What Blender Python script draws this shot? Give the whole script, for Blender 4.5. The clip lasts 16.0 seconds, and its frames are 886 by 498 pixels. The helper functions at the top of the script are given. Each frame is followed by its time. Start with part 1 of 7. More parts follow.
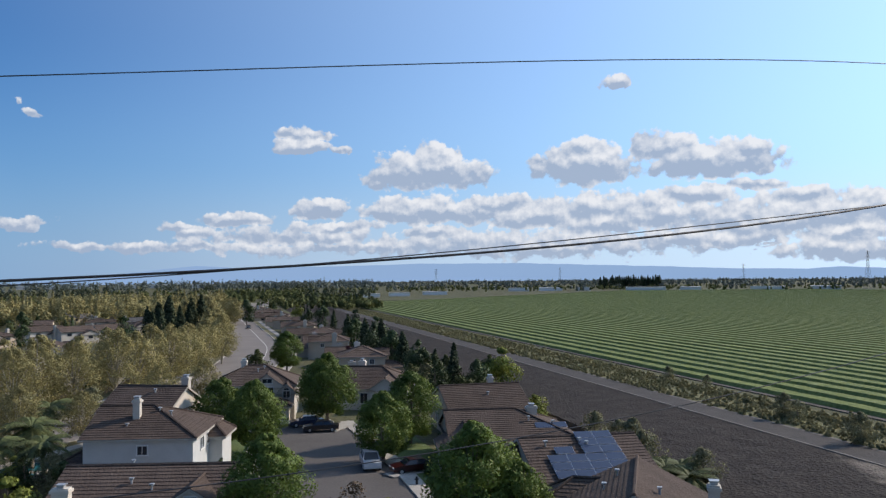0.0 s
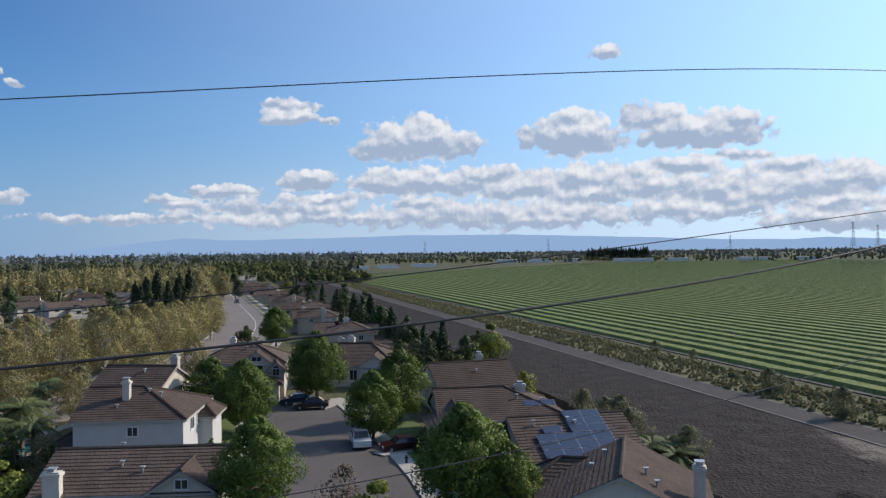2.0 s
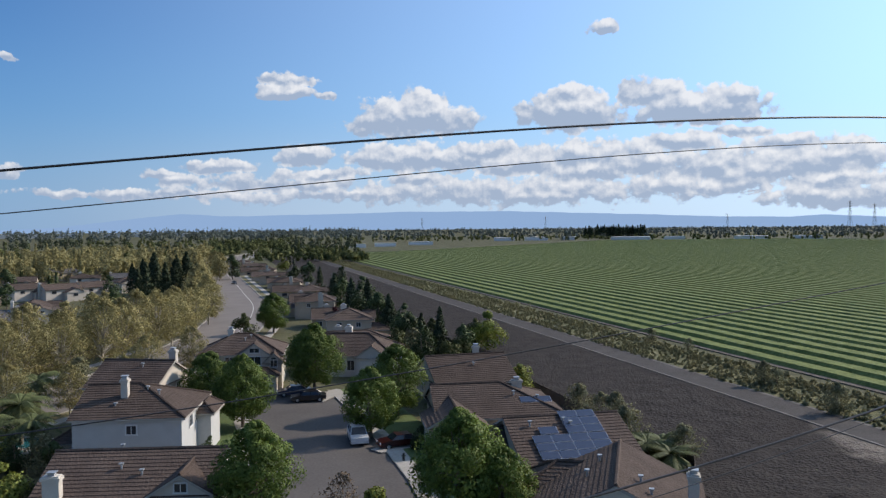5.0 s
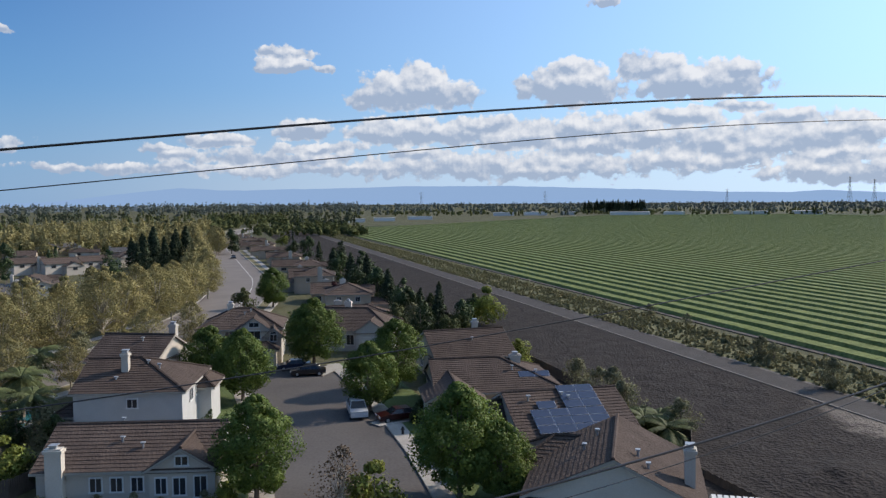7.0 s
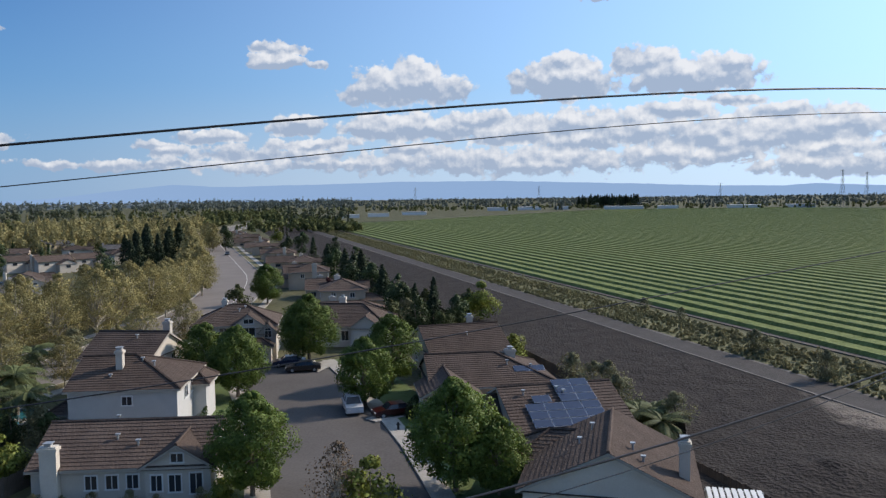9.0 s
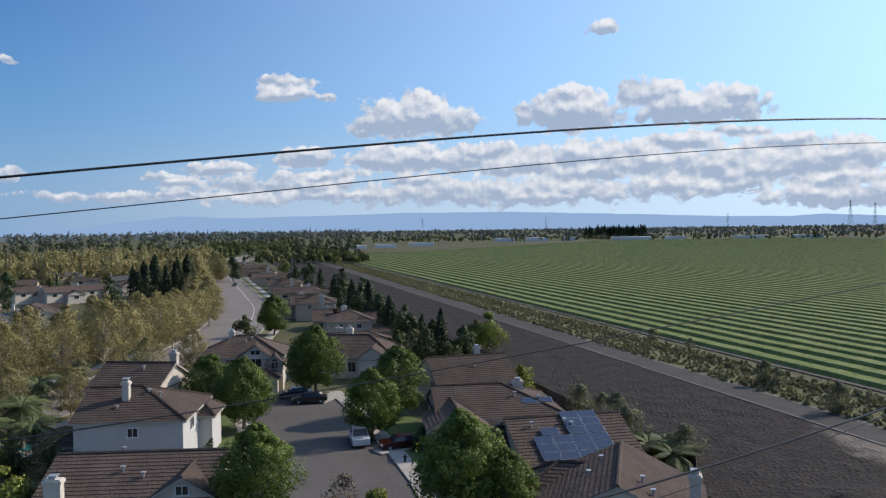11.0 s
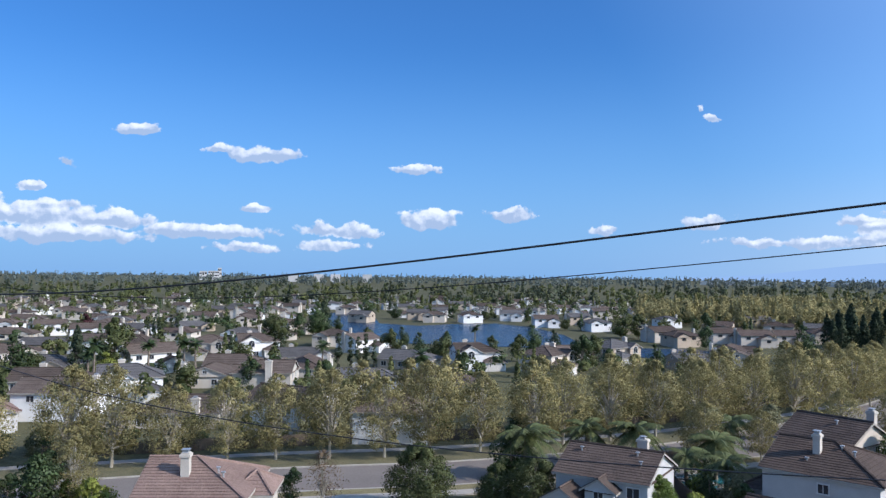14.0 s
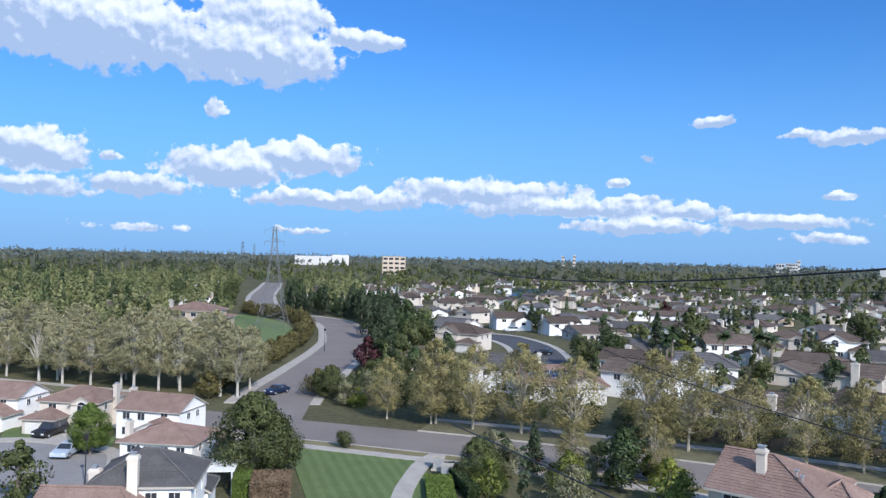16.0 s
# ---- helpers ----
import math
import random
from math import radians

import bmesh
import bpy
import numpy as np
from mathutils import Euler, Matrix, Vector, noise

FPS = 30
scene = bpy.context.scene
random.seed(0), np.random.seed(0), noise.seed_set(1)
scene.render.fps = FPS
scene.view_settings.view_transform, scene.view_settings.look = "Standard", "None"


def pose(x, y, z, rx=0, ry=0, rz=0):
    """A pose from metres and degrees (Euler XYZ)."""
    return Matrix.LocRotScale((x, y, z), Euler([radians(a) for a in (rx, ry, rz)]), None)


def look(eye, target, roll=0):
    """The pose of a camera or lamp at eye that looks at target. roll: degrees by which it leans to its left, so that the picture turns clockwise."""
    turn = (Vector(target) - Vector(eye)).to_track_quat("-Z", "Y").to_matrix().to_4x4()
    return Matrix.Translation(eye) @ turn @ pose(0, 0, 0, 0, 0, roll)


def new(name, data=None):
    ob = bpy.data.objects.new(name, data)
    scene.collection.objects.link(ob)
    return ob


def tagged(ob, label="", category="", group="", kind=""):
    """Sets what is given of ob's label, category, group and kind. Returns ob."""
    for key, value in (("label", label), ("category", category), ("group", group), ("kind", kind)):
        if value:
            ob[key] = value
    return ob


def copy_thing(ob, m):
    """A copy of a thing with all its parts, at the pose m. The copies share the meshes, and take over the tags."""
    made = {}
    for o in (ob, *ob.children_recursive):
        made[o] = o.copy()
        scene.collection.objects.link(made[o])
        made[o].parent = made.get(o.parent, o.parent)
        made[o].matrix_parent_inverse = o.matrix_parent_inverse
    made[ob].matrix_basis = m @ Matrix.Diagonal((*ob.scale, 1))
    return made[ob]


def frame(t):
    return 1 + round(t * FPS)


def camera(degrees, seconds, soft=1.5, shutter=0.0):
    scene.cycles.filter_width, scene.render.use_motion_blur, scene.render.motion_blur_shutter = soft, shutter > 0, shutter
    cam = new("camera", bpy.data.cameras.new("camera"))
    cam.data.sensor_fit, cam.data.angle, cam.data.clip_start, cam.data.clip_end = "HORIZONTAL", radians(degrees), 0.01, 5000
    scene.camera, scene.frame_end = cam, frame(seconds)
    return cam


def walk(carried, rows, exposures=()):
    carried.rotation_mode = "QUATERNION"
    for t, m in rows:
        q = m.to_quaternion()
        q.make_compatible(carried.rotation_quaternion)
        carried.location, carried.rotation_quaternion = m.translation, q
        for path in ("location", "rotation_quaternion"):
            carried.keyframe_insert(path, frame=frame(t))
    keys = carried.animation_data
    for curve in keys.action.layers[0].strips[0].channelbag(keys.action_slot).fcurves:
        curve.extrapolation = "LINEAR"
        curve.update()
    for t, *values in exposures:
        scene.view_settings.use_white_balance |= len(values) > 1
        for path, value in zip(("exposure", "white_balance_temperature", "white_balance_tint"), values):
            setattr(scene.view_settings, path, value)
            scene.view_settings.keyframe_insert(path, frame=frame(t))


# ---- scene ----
cam = camera(59.03, 16.0, soft=1.35)
walk(cam, [
    (0.0, pose(0, 0, 20.00, 92.14, 0.52, 0.00)),
    (0.5, pose(0, 0, 19.95, 91.14, 0.22, -0.14)),
    (1.0, pose(0, 0, 20.00, 91.34, 0.43, -0.20)),
    (1.5, pose(0, 0, 20.37, 89.91, 0.39, -0.31)),
    (2.0, pose(0, 0, 20.89, 90.04, 0.71, -0.83)),
    (2.5, pose(0, 0, 21.34, 90.21, 0.74, -0.50)),
    (3.0, pose(0, 0, 21.87, 89.46, 0.93, -0.59)),
    (3.5, pose(0, 0, 22.42, 89.01, 0.75, -0.83)),
    (4.0, pose(0, 0, 23.00, 89.04, 0.62, -0.96)),
    (6.5, pose(0, 0, 23.24, 86.58, 0.48, -1.09)),
    (7.0, pose(0, 0, 23.24, 86.44, 0.42, -1.09)),
    (7.5, pose(0, 0, 23.19, 86.22, 0.58, -1.01)),
    (8.0, pose(0, 0, 23.23, 86.00, 0.64, -1.23)),
    (10.5, pose(0, 0, 23.23, 87.08, 0.78, -1.60)),
    (11.0, pose(0, 0, 23.22, 88.36, 0.81, -1.01)),
    (11.5, pose(0, 0, 23.28, 91.69, 0.75, 17.68)),
    (12.0, pose(0, 0, 23.27, 92.85, -0.87, 38.87)),
    (12.5, pose(0, 0, 23.27, 91.70, -0.87, 47.90)),
    (13.0, pose(0, 0, 23.24, 90.95, -0.41, 47.62)),
    (13.5, pose(0, 0, 23.22, 91.35, -0.66, 47.01)),
    (14.0, pose(0, 0, 23.22, 91.83, -0.57, 46.78)),
    (14.5, pose(0, 0, 23.22, 91.35, -0.74, 46.15)),
    (15.0, pose(0, 0, 23.19, 91.21, -0.46, 48.25)),
    (15.5, pose(0, 0, 23.16, 91.20, -1.08, 65.00)),
    (16.0, pose(0, 0, 23.22, 90.49, -1.43, 87.13)),
], exposures=[(0.0, -0.2, 6600, 13), (11.0, -0.2, 6600, 13), (12.3, 0.06, 5900, 14), (15.0, 0.1, 5900, 14), (16.0, 0.13, 5850, 13)])

# ---------------------------------------------------------------- light
SUN_AZ, SUN_EL = 24.0, 33.0  # degrees from +x towards +y, and above the horizon
sun_dir = Vector((math.cos(radians(SUN_EL)) * math.cos(radians(SUN_AZ)), math.cos(radians(SUN_EL)) * math.sin(radians(SUN_AZ)), math.sin(radians(SUN_EL))))
sun = new("sun", bpy.data.lights.new("sun", "SUN"))
sun.data.energy, sun.data.angle, sun.data.color = 5.0, radians(0.55), (1.0, 0.89, 0.75)
sun.matrix_world = look(sun_dir * 100, (0, 0, 0))

world = bpy.data.worlds.new("sky")
scene.world = world
world.use_nodes = True
wn, wl = world.node_tree.nodes, world.node_tree.links
wn.clear()


def wnode(kind, op=None, **values):
    n = wn.new(kind)
    if op:
        n.operation = op
    for key, value in values.items():
        n.inputs[int(key[1:])].default_value = value
    return n


def wjoin(a, b, slot=0, out=0):
    wl.new(a.outputs[out], b.inputs[slot])
    return b


sky = wn.new("ShaderNodeTexSky")
sky.sky_type, sky.sun_disc = "NISHITA", False
sky.sun_elevation, sky.sun_rotation = radians(SUN_EL), radians(90 - SUN_AZ)
sky.air_density, sky.dust_density, sky.ozone_density = 1.0, 1.2, 1.6
sky_tint = wnode("ShaderNodeMix")
sky_tint.data_type, sky_tint.blend_type = "RGBA", "MULTIPLY"
sky_tint.inputs[0].default_value = 1.0
sky_tint.inputs[7].default_value = (0.40, 0.86, 1.38, 1)
wl.new(sky.outputs[0], sky_tint.inputs[6])
sky_bg = wnode("ShaderNodeBackground")
sky_bg.inputs[1].default_value = 0.104
wl.new(sky_tint.outputs[2], sky_bg.inputs[0])

# clouds stand in the sky by azimuth (x) and elevation (y), in degrees
coord = wn.new("ShaderNodeTexCoord")
sep = wjoin(coord, wn.new("ShaderNodeSeparateXYZ"))
neg = wjoin(sep, wnode("ShaderNodeMath", "MULTIPLY", i1=-1.0))
azim = wnode("ShaderNodeMath", "ARCTAN2")
wl.new(neg.outputs[0], azim.inputs[0])
wl.new(sep.outputs[1], azim.inputs[1])
azd = wjoin(azim, wnode("ShaderNodeMath", "MULTIPLY", i1=57.2958))
elev = wnode("ShaderNodeMath", "ARCSINE")
wl.new(sep.outputs[2], elev.inputs[0])
eld = wjoin(elev, wnode("ShaderNodeMath", "MULTIPLY", i1=57.2958))
flat = wn.new("ShaderNodeCombineXYZ")
wl.new(azd.outputs[0], flat.inputs[0])
wl.new(eld.outputs[0], flat.inputs[1])
warp = wnode("ShaderNodeTexNoise")
warp.inputs["Scale"].default_value, warp.inputs["Detail"].default_value = 0.55, 5.0
wl.new(flat.outputs[0], warp.inputs["Vector"])
warp_mid = wjoin(warp, wnode("ShaderNodeVectorMath", "SUBTRACT", i1=(0.5, 0.5, 0.5)), out=1)
warp_amt = wjoin(warp_mid, wnode("ShaderNodeVectorMath", "MULTIPLY", i1=(2.6, 1.3, 0.0)))
spot = wnode("ShaderNodeVectorMath", "ADD")
wl.new(flat.outputs[0], spot.inputs[0])
wl.new(warp_amt.outputs[0], spot.inputs[1])
fields = [None, None]


def cloud(az, el, w, h, weight=1.0):
    """Adds one cloud lump to the field of cloud and to the field of its sunlit upper side."""
    for i, lift in enumerate((0.0, 0.55 * h)):
        away = wjoin(spot, wnode("ShaderNodeVectorMath", "SUBTRACT", i1=(az - lift * 0.5, el - 0.25 * h + lift, 0.0)))
        scaled = wjoin(away, wnode("ShaderNodeVectorMath", "MULTIPLY", i1=(1 / (w * 1.3), 1 / (h * 1.5), 0.0)))
        folded = wjoin(scaled, wnode("ShaderNodeVectorMath", "MULTIPLY", i1=(-1.0, -1.55, 0.0)))
        based = wnode("ShaderNodeVectorMath", "MAXIMUM")
        wl.new(scaled.outputs[0], based.inputs[0])
        wl.new(folded.outputs[0], based.inputs[1])
        length = wjoin(based, wnode("ShaderNodeVectorMath", "LENGTH"))
        inside = wnode("ShaderNodeMath", "MULTIPLY_ADD", i1=-weight, i2=weight)
        wl.new(length.outputs[1], inside.inputs[0])
        if fields[i] is None:
            fields[i] = inside
        else:
            top = wnode("ShaderNodeMath", "MAXIMUM")
            wl.new(fields[i].outputs[0], top.inputs[0])
            wl.new(inside.outputs[0], top.inputs[1])
            fields[i] = top


cloud(1.14, 7.92, 4.30, 1.41)
cloud(0.64, 8.71, 2.25, 1.08)
cloud(-10.72, 8.13, 3.34, 1.41)
cloud(-10.32, 9.11, 1.78, 0.91)
cloud(-19.00, 8.09, 4.68, 1.32)
cloud(-16.17, 9.14, 2.26, 1.16)
cloud(-21.36, 8.48, 1.78, 0.83)
cloud(10.29, 9.54, 1.98, 0.54)
cloud(10.07, 10.43, 1.58, 0.54, 0.8)
cloud(7.32, 9.38, 0.72, 0.33, 0.7)
cloud(-12.59, 13.68, 1.17, 0.50, 0.8)
cloud(-7.11, 8.42, 0.65, 0.37, 0.6)
cloud(27.72, 10.93, 0.44, 0.37, 0.6)
cloud(8.79, 5.10, 2.00, 0.74)
cloud(3.54, 4.80, 2.46, 0.66, 0.8)
cloud(-3.64, 5.41, 3.47, 0.74)
cloud(8.01, 3.83, 3.23, 0.50, 0.8)
cloud(0.69, 3.41, 2.47, 0.50, 0.8)
cloud(-7.10, 4.43, 3.63, 0.83, 0.9)
cloud(-11.53, 3.67, 3.15, 0.83, 0.9)
cloud(-15.45, 4.26, 2.67, 0.83, 0.9)
cloud(-17.72, 5.74, 2.23, 0.74, 0.9)
cloud(-21.75, 6.25, 2.12, 0.41, 0.8)
cloud(-24.93, 5.32, 2.69, 0.66, 0.9)
cloud(-28.28, 4.53, 2.85, 0.99, 0.9)
cloud(-22.87, 3.38, 3.79, 0.74, 0.9)
cloud(-27.67, 2.75, 3.81, 0.74, 0.8)
cloud(-18.88, 2.61, 5.06, 0.58, 0.7)
cloud(15.04, 4.32, 2.30, 0.54, 0.9)
cloud(18.59, 3.57, 1.66, 0.41, 0.7)
cloud(6.43, 2.29, 8.19, 0.41, 0.6)
cloud(18.07, 2.46, 6.07, 0.37, 0.6)
cloud(-8.32, 2.11, 8.68, 0.41, 0.6)
cloud(-5.88, 2.54, 16.30, 1.08, 0.62)
cloud(-23.21, 4.01, 8.54, 1.65, 0.75)
cloud(-0.14, 5.03, 6.14, 1.08, 0.8)
cloud(-11.92, 4.94, 6.56, 1.24, 0.8)
cloud(-28.99, 1.80, 6.05, 0.83, 0.7)
cloud(11.20, 3.17, 7.23, 0.74, 0.65)
cloud(28.24, 3.77, 0.95, 0.50, 0.8)
cloud(24.74, 2.29, 2.73, 0.29, 0.6)
cloud(68.24, 9.65, 1.16, 0.41, 0.9)
cloud(59.89, 8.43, 2.47, 0.58)
cloud(62.81, 8.69, 1.00, 0.37, 0.8)
cloud(48.68, 7.58, 1.37, 0.41, 0.9)
cloud(60.22, 4.66, 1.42, 0.29, 0.7)
cloud(41.90, 4.46, 1.40, 0.50, 0.9)
cloud(47.81, 4.01, 1.99, 0.66, 0.8)
cloud(54.39, 3.09, 2.45, 0.50, 0.8)
cloud(54.78, 2.02, 2.24, 0.41, 0.6)
cloud(70.07, 3.58, 2.85, 0.66, 0.9)
cloud(74.15, 4.26, 3.02, 0.50, 0.8)
cloud(63.85, 2.88, 4.65, 0.54, 0.8)
cloud(72.78, 2.47, 5.23, 0.58, 0.8)
cloud(61.14, 1.75, 2.75, 0.37, 0.6)
cloud(35.05, 3.32, 1.11, 0.29, 0.7)
cloud(28.27, 3.91, 1.48, 0.37, 0.7)
cloud(21.44, 2.30, 3.60, 0.46, 0.6)
cloud(18.15, 3.22, 1.26, 0.37, 0.7)
cloud(74.57, 5.59, 0.65, 0.33, 0.8)
cloud(72.72, 7.19, 0.61, 0.33, 0.6)
cloud(28.49, 11.60, 0.45, 0.33, 0.6)
cloud(112.13, 14.77, 8.31, 2.73)
cloud(101.46, 13.95, 5.97, 2.15)
cloud(100.35, 16.30, 4.39, 2.07)
cloud(93.47, 15.18, 2.71, 0.74, 0.9)
cloud(103.66, 10.02, 0.46, 0.74, 0.6)
cloud(114.58, 6.33, 2.84, 1.49)
cloud(97.70, 6.83, 4.46, 1.24)
cloud(102.40, 5.91, 4.32, 1.32)
cloud(108.69, 4.35, 3.10, 0.74)
cloud(94.80, 3.94, 5.75, 0.66)
cloud(84.10, 4.73, 6.94, 0.91)
cloud(77.95, 3.69, 7.84, 0.74, 0.9)
cloud(110.16, 6.20, 0.70, 0.33, 0.6)
cloud(114.84, 4.02, 3.68, 0.66, 0.8)
cloud(96.76, 1.59, 2.43, 0.21, 0.5)
cloud(108.62, 1.59, 3.29, 0.33, 0.5)
cloud(-60, 12, 9, 3)
cloud(-75, 7, 14, 2.5)
cloud(-110, 9, 12, 3)
cloud(-150, 14, 14, 4)
cloud(150, 12, 12, 4)

puff = wnode("ShaderNodeTexNoise")
puff.inputs["Scale"].default_value, puff.inputs["Detail"].default_value, puff.inputs["Roughness"].default_value = 0.8, 7.0, 0.56
wl.new(flat.outputs[0], puff.inputs["Vector"])
puff_mid = wjoin(puff, wnode("ShaderNodeMath", "MULTIPLY_ADD", i1=1.35, i2=-0.675))
# the same billows a little nearer to the sun: where they thin out, a billow is lit
sunward = wjoin(flat, wnode("ShaderNodeVectorMath", "ADD", i1=(-0.16, 0.42, 0.0)))
puff_sun = wnode("ShaderNodeTexNoise")
puff_sun.inputs["Scale"].default_value, puff_sun.inputs["Detail"].default_value, puff_sun.inputs["Roughness"].default_value = 0.8, 4.0, 0.5
wl.new(sunward.outputs[0], puff_sun.inputs["Vector"])
relief = wnode("ShaderNodeMath", "SUBTRACT")
wl.new(puff.outputs[0], relief.inputs[0])
wl.new(puff_sun.outputs[0], relief.inputs[1])
# a bank of small cumulus low in the sky towards the sun
bank_at = wjoin(flat, wnode("ShaderNodeVectorMath", "MULTIPLY", i1=(0.42, 1.05, 1.0)))
bank_noise = wnode("ShaderNodeTexNoise")
bank_noise.inputs["Scale"].default_value, bank_noise.inputs["Detail"].default_value, bank_noise.inputs["Roughness"].default_value = 0.9, 5.0, 0.55
wl.new(bank_at.outputs[0], bank_noise.inputs["Vector"])
bank = wjoin(bank_noise, wnode("ShaderNodeMath", "MULTIPLY_ADD", i1=3.4, i2=-0.74))
for source, a, b in ((azd, 27.0, -8.0), (azd, -95.0, -70.0), (eld, 0.5, 2.2), (eld, 7.2, 3.6)):
    gate = wjoin(source, wnode("ShaderNodeMapRange", i1=a, i2=b, i3=0.0, i4=1.0))
    gate.interpolation_type = "SMOOTHSTEP"
    gated = wnode("ShaderNodeMath", "MULTIPLY")
    wl.new(bank.outputs[0], gated.inputs[0])
    wl.new(gate.outputs[0], gated.inputs[1])
    bank = gated
bank = wjoin(bank, wnode("ShaderNodeMath", "SUBTRACT", i1=1.0))
mass = wnode("ShaderNodeMath", "MAXIMUM")
wl.new(fields[0].outputs[0], mass.inputs[0])
wl.new(bank.outputs[0], mass.inputs[1])
dens = wnode("ShaderNodeMath", "ADD")
wl.new(mass.outputs[0], dens.inputs[0])
wl.new(puff_mid.outputs[0], dens.inputs[1])
cover = wjoin(dens, wnode("ShaderNodeMapRange", i1=0.07, i2=0.25, i3=0.0, i4=0.95))
cover.interpolation_type = "SMOOTHSTEP"
lit = wnode("ShaderNodeMath", "SUBTRACT")
wl.new(fields[1].outputs[0], lit.inputs[0])
wl.new(fields[0].outputs[0], lit.inputs[1])
lit_rim = wjoin(relief, wnode("ShaderNodeMath", "MULTIPLY", i1=1.7))
lit2 = wnode("ShaderNodeMath", "MULTIPLY_ADD", i1=0.9)
wl.new(lit.outputs[0], lit2.inputs[0])
wl.new(lit_rim.outputs[0], lit2.inputs[2])
lit3 = wjoin(lit2, wnode("ShaderNodeMapRange", i1=-0.26, i2=0.40, i3=0.0, i4=1.0))
tone = wnode("ShaderNodeMix")
tone.data_type = "RGBA"
wl.new(lit3.outputs[0], tone.inputs[0])
tone.inputs[6].default_value, tone.inputs[7].default_value = (0.41, 0.52, 0.69, 1), (0.94, 0.98, 1.02, 1)
cloud_bg = wnode("ShaderNodeBackground")
wl.new(tone.outputs[2], cloud_bg.inputs[0])
cloud_bg.inputs[1].default_value = 1.0
# pale haze low over the horizon
haze_bg = wnode("ShaderNodeBackground")
haze_bg.inputs[0].default_value, haze_bg.inputs[1].default_value = (0.29, 0.56, 0.95, 1), 0.86
haze_amt = wjoin(eld, wnode("ShaderNodeMapRange", i1=-1.0, i2=17.0, i3=0.78, i4=0.0))
haze_amt.interpolation_type = "SMOOTHSTEP"
# milky haze low in the sky towards the sun
milk_bg = wnode("ShaderNodeBackground")
milk_bg.inputs[0].default_value, milk_bg.inputs[1].default_value = (0.60, 0.77, 0.98, 1), 0.80
milk_el = wjoin(eld, wnode("ShaderNodeMapRange", i1=8.5, i2=0.0, i3=0.0, i4=0.72))
milk_el.interpolation_type = "SMOOTHSTEP"
milk_az = wjoin(azd, wnode("ShaderNodeMapRange", i1=42.0, i2=6.0, i3=0.12, i4=1.0))
milk_az.interpolation_type = "SMOOTHSTEP"
milk_amt = wnode("ShaderNodeMath", "MULTIPLY")
wl.new(milk_el.outputs[0], milk_amt.inputs[0])
wl.new(milk_az.outputs[0], milk_amt.inputs[1])
milky = wn.new("ShaderNodeMixShader")
wl.new(milk_amt.outputs[0], milky.inputs[0])
wl.new(milk_bg.outputs[0], milky.inputs[2])
# light scattered forward round the sun
toward_sun = wjoin(coord, wnode("ShaderNodeVectorMath", "DOT_PRODUCT", i1=tuple(sun_dir)))
near_sun = wjoin(toward_sun, wnode("ShaderNodeMath", "MAXIMUM", i1=0.0), out=1)
glow_amt = wjoin(near_sun, wnode("ShaderNodeMath", "POWER", i1=1.25))
glow_str = wjoin(glow_amt, wnode("ShaderNodeMath", "MULTIPLY", i1=0.72))
glow_bg = wnode("ShaderNodeBackground")
glow_bg.inputs[0].default_value = (0.76, 0.93, 1.0, 1)
wl.new(glow_str.outputs[0], glow_bg.inputs[1])
glowing = wn.new("ShaderNodeAddShader")
air = wn.new("ShaderNodeMixShader")
wl.new(haze_amt.outputs[0], air.inputs[0])
wl.new(sky_bg.outputs[0], air.inputs[1])
wl.new(haze_bg.outputs[0], air.inputs[2])
both = wn.new("ShaderNodeMixShader")
wl.new(cover.outputs[0], both.inputs[0])
wl.new(air.outputs[0], milky.inputs[1])
wl.new(milky.outputs[0], glowing.inputs[0])
wl.new(glow_bg.outputs[0], glowing.inputs[1])
wl.new(glowing.outputs[0], both.inputs[1])
wl.new(cloud_bg.outputs[0], both.inputs[2])
wl.new(both.outputs[0], wn.new("ShaderNodeOutputWorld").inputs[0])


